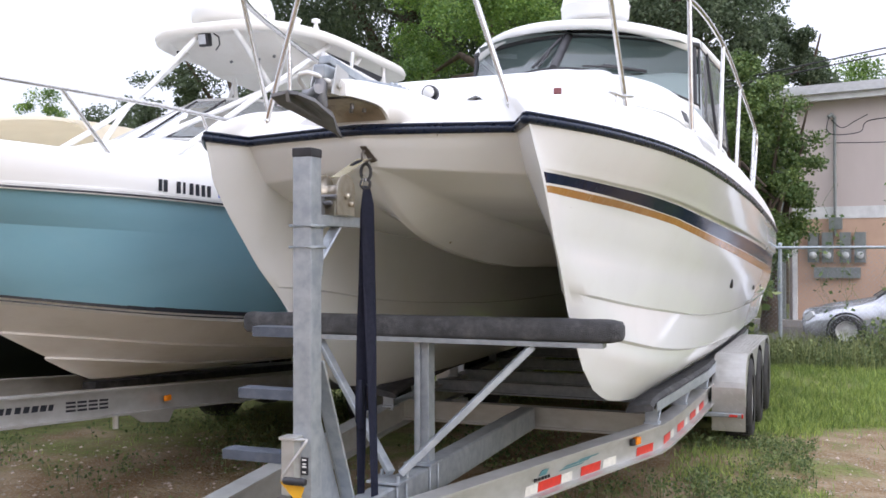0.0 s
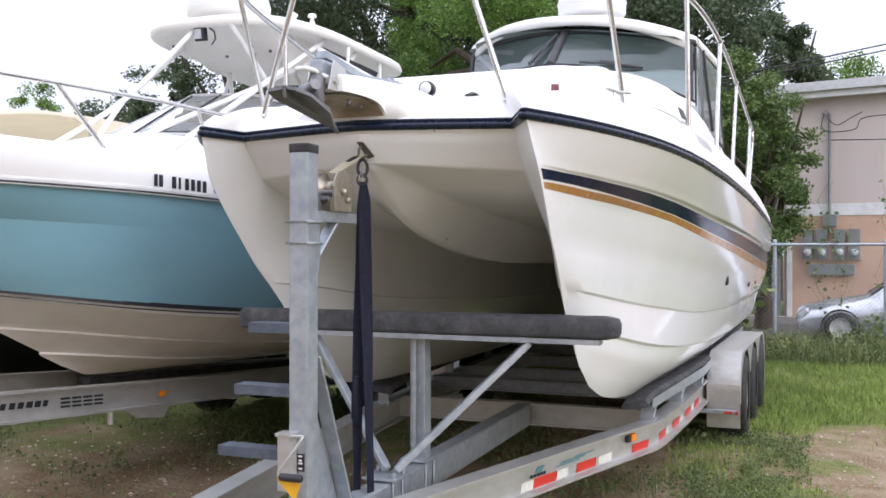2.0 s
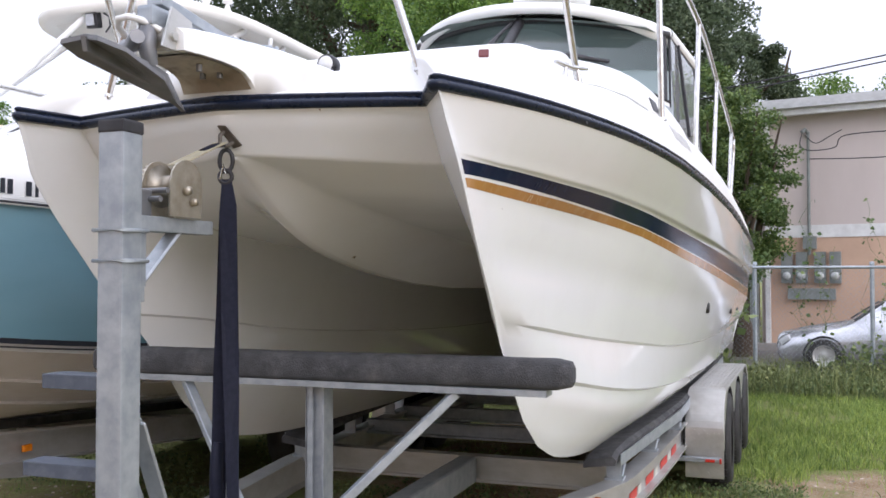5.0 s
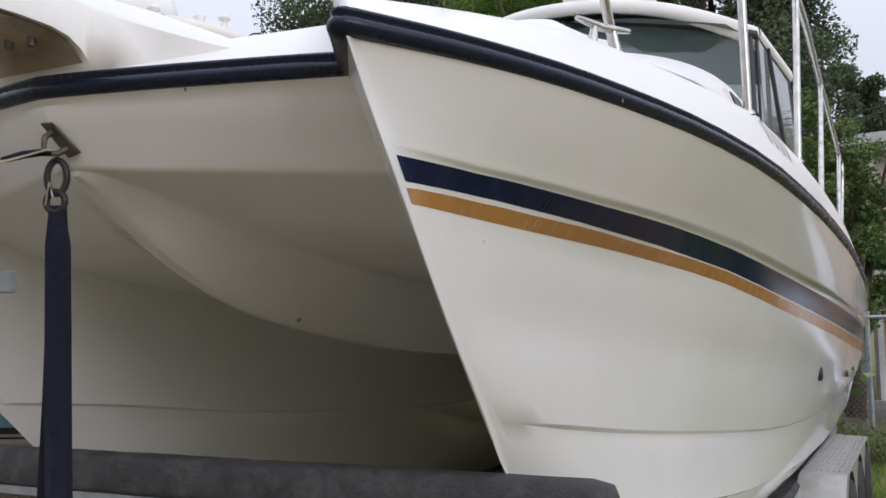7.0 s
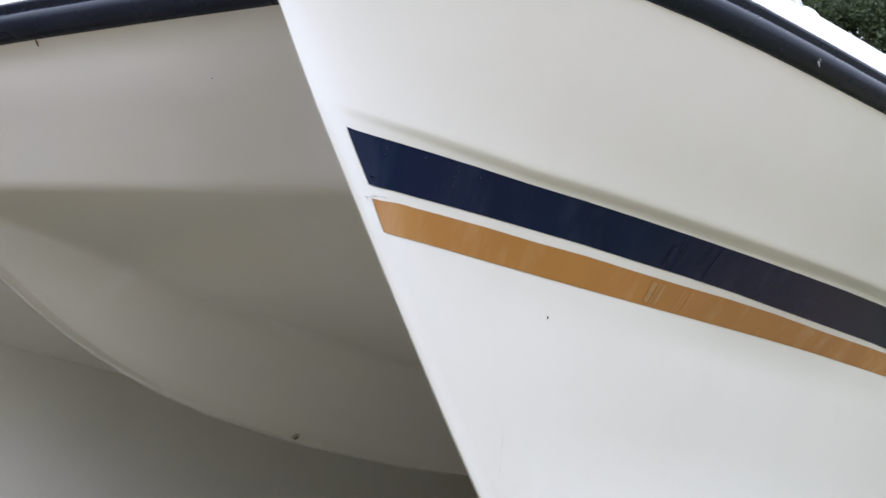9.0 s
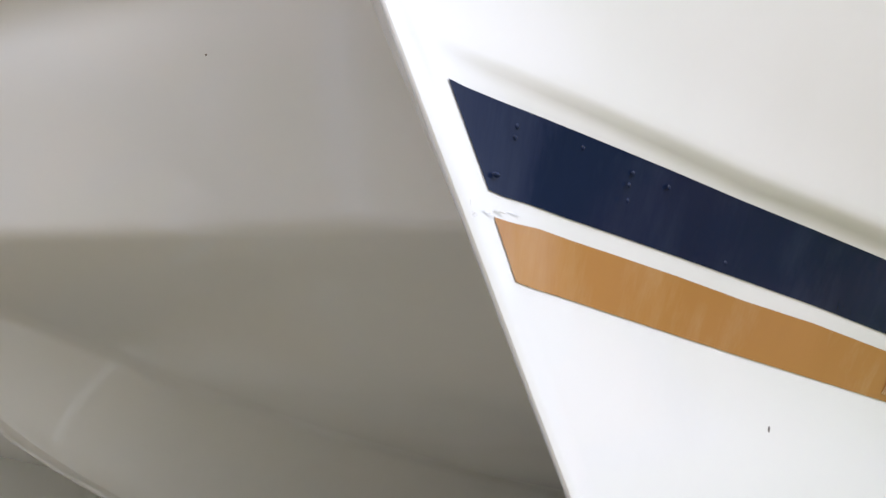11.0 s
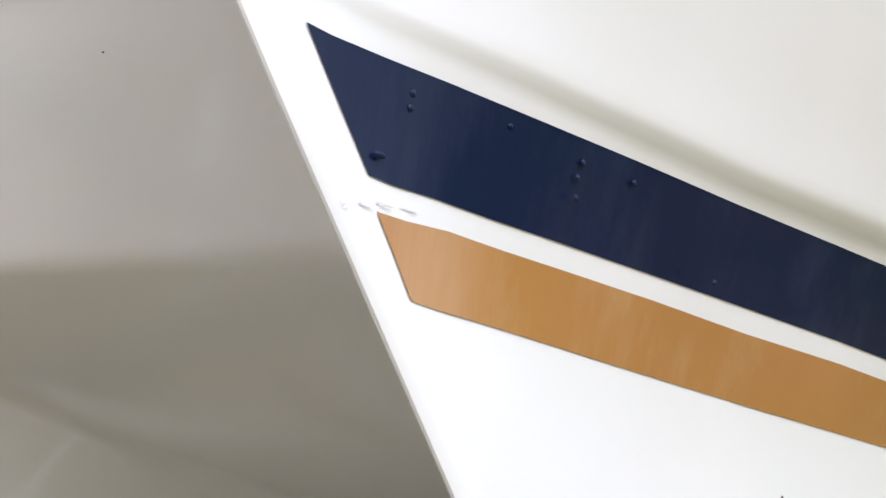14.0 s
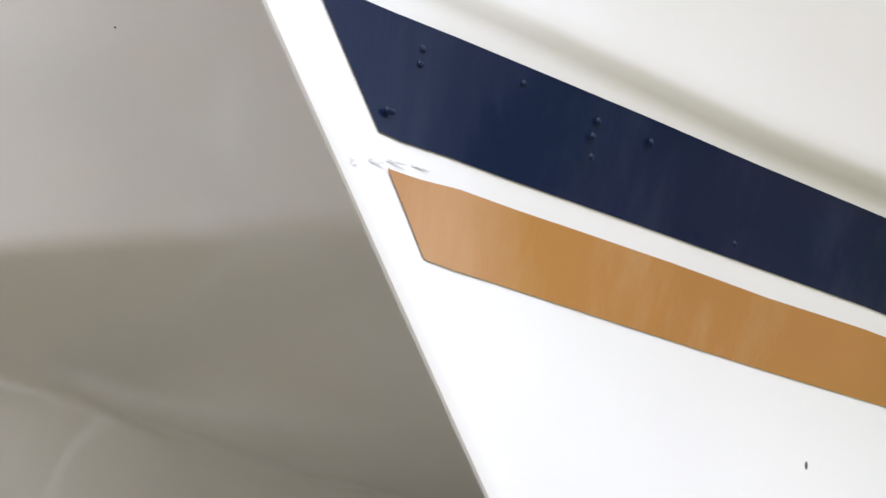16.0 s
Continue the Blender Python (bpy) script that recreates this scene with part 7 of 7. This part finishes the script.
tree(-16.6, 19.5, 7.8, 1.15, 15, LEAF_D, 24, 0.30, 0.45, "sparse oak limb with dark leaves", n=30)
tree(-26.8, 24.7, 8.4, 1.5, 11, LEAF_G, 20, 0.32, 0.4, "thin young tree far off", n=26)
tree(-22.2, 25.0, 7.5, 2.5, 13, LEAF_D, 60, 0.4, 0.3, "low bushy tree far off", n=50)

# tangle of weeds along the fence
def scatter(name, label, n, area, height, width, material, seed, leafy=0.0, keep=None, lean=0.5):
    rng = random.Random(seed)
    m = M()
    for _ in range(n):
        x, y = rng.uniform(area[0], area[1]), rng.uniform(area[2], area[3])
        if keep and not keep(x, y, rng):
            continue
        h = height * rng.uniform(0.4, 1.25)
        a = rng.uniform(0, 2 * math.pi)
        dx, dy = math.cos(a), math.sin(a)
        w = width * rng.uniform(0.6, 1.3)
        ln = h * lean * rng.random()
        b = rng.uniform(0, 2 * math.pi)
        lx, ly = math.cos(b) * ln, math.sin(b) * ln
        z = DATUM - 0.02 + 0.05 * noise.noise(Vector((x * 0.35, y * 0.35, 0)))
        o = len(m.v)
        m.v += [(x - dx * w, y - dy * w, z), (x + dx * w, y + dy * w, z), (x + dx * w * 0.7 + lx * 0.4, y + dy * w * 0.7 + ly * 0.4, z + h * 0.6), (x - dx * w * 0.7 + lx * 0.4, y - dy * w * 0.7 + ly * 0.4, z + h * 0.6), (x + lx, y + ly, z + h)]
        m.f += [(o, o + 1, o + 2, o + 3), (o + 3, o + 2, o + 4)]
        m.s += [False, False]
        if leafy and rng.random() < leafy:
            leaf_cloud(m, rng, [(x + lx * 0.8, y + ly * 0.8, z + h * 0.7, 0.25 * height + 0.03)], 7, 0.014 + 0.07 * height, 1.2)
    me = bpy.data.meshes.new(name)
    me.from_pydata([Vector(p) - Vector((0, 0, DATUM)) for p in m.v], [], m.f)
    me.materials.append(material)
    return tagged(new(name, me), label, name.split("_")[-1], kind="stuff")


def patch(x, y):
    return noise.noise(Vector((x * 0.8, y * 0.8, 2.0))) + 0.5 * noise.noise(Vector((x * 2.4, y * 2.4, 7.0)))


def bare(x, y):
    d = min(math.hypot((x - 2.65) / 1.1, (y - 3.8) / 1.6), math.hypot((x + 2.2) / 3.2, (y - 0.4) / 2.4))
    return d < 1.0 + 0.4 * patch(x, y)


DRY = mat("dry_grass_blades", (0.20, 0.235, 0.085), 0.7, color2=(0.13, 0.16, 0.06), scale=0.9, island=0.5)
scatter("fence_weeds", "tangled weeds and vines along the fence foot", 4200, (-1.5, 7.5, 9.2, 11.3), 0.26, 0.006, WEEDS, 21, 0.5)
scatter("fence_grass", "tall loose dry grass along the fence foot", 6500, (0.8, 7.5, 9.3, 11.2), 0.38, 0.005, DRY, 26, 0.06, lean=0.9)
# weeds added out of sight behind the sterns to screen off low light
scatter("stern_weeds", "added tall weeds that hold back light behind the boats", 12000, (-5.5, 0.55, 8.0, 10.2), 1.45, 0.016, WEEDS, 29, 0.9)
scatter("tall_weeds", "tall loose weeds and vines growing on the fence", 420, (2.45, 7.0, 10.1, 11.1), 0.66, 0.006, WEEDS, 27, 0.8)
scatter("tall_grass", "bright uncut grass before the fence", 60000, (1.2, 7.0, 4.4, 9.4), 0.095, 0.004, GRASS, 22, keep=lambda x, y, r: patch(x, y) > -0.75 + 0.5 * r.random() and (not bare(x, y) or r.random() < 0.05), lean=1.1)
scatter("yard_grass", "thin short grass in tufts", 34000, (0.8, 4.5, -1.0, 6.0), 0.065, 0.0035, GRASS, 23, keep=lambda x, y, r: (not bare(x, y) or r.random() < 0.06) and patch(x, y) > -0.15 + 0.25 * r.random(), lean=1.0)
scatter("low_weeds", "low leafy weeds scattered over the brown earth", 8500, (-5.0, 1.0, -1.2, 5.5), 0.14, 0.003, WEEDS, 28, 0.9, keep=lambda x, y, r: patch(x * 1.4, y * 1.4) > 0.02 + 0.3 * r.random(), lean=1.0)
scatter("wheel_weeds", "leafy weeds round the trailer wheels", 1500, (1.0, 1.75, 1.6, 4.2), 0.085, 0.004, WEEDS, 24, 0.6, keep=lambda x, y, r: patch(x * 1.3, y * 1.3) > -0.1, lean=1.0)
scatter("shade_grass", "sparse grass in the shade under the boats", 6000, (-4.5, 0.9, 0.5, 9.0), 0.06, 0.003, GRASS, 25, keep=lambda x, y, r: patch(x, y) > 0.1, lean=1.0)
# thin vines with loose leaves that climb over the fence
rng = random.Random(41)
vine = M()
for _ in range(24):
    x, z = rng.uniform(2.0, 4.6), rng.uniform(0.5, 1.0)
    top = rng.uniform(1.3, 2.6) - 0.35 * max(0.0, 2.3 - x)
    pts = [(x, 11.0, z)]
    while z < top:
        x, z = x + rng.uniform(-0.10, 0.10), z + 0.14
        pts.append((x, 11.0 + rng.uniform(-0.05, 0.05), z))
        if rng.random() < 0.8:
            leaf_cloud(vine, rng, [(x, 11.0, z, 0.07)], rng.randint(1, 3), 0.06, 1.2)
    vine.tube(pts, 0.0022, 4, caps=False)
me = bpy.data.meshes.new("fence_vines")
me.from_pydata([Vector(p) - Vector((0, 0, DATUM)) for p in vine.v], [], vine.f)
me.materials.append(LEAF_V)
tagged(new("fence_vines", me), "thin vines with loose leaves climbing over the fence", "vines", kind="stuff")
# small stones on the bare earth
rng = random.Random(31)
gm = M()
for _ in range(5200):
    x, y = rng.uniform(-4.4, 3.6), rng.uniform(-1.2, 5.0)
    if not bare(x, y):
        continue
    s = 0.0035 + 0.016 * rng.random() ** 3
    z = DATUM + 0.05 * noise.noise(Vector((x * 0.35, y * 0.35, 0))) - 0.006
    o = [(x + s * rng.uniform(0.7, 1.2) * math.cos(a), y + s * rng.uniform(0.7, 1.2) * math.sin(a), z) for a in (0, 1.26, 2.5, 3.8, 5.0)]
    gm.add(o + [(x, y, z + s * rng.uniform(0.5, 0.9))], [(0, 1, 5), (1, 2, 5), (2, 3, 5), (3, 4, 5), (4, 0, 5)])
me = bpy.data.meshes.new("gravel")
me.from_pydata([Vector(p) - Vector((0, 0, DATUM)) for p in gm.v], [], gm.f)
me.materials.append(GRAVEL)
tagged(new("gravel", me), "loose pale stones on the bare earth", "gravel", kind="stuff")
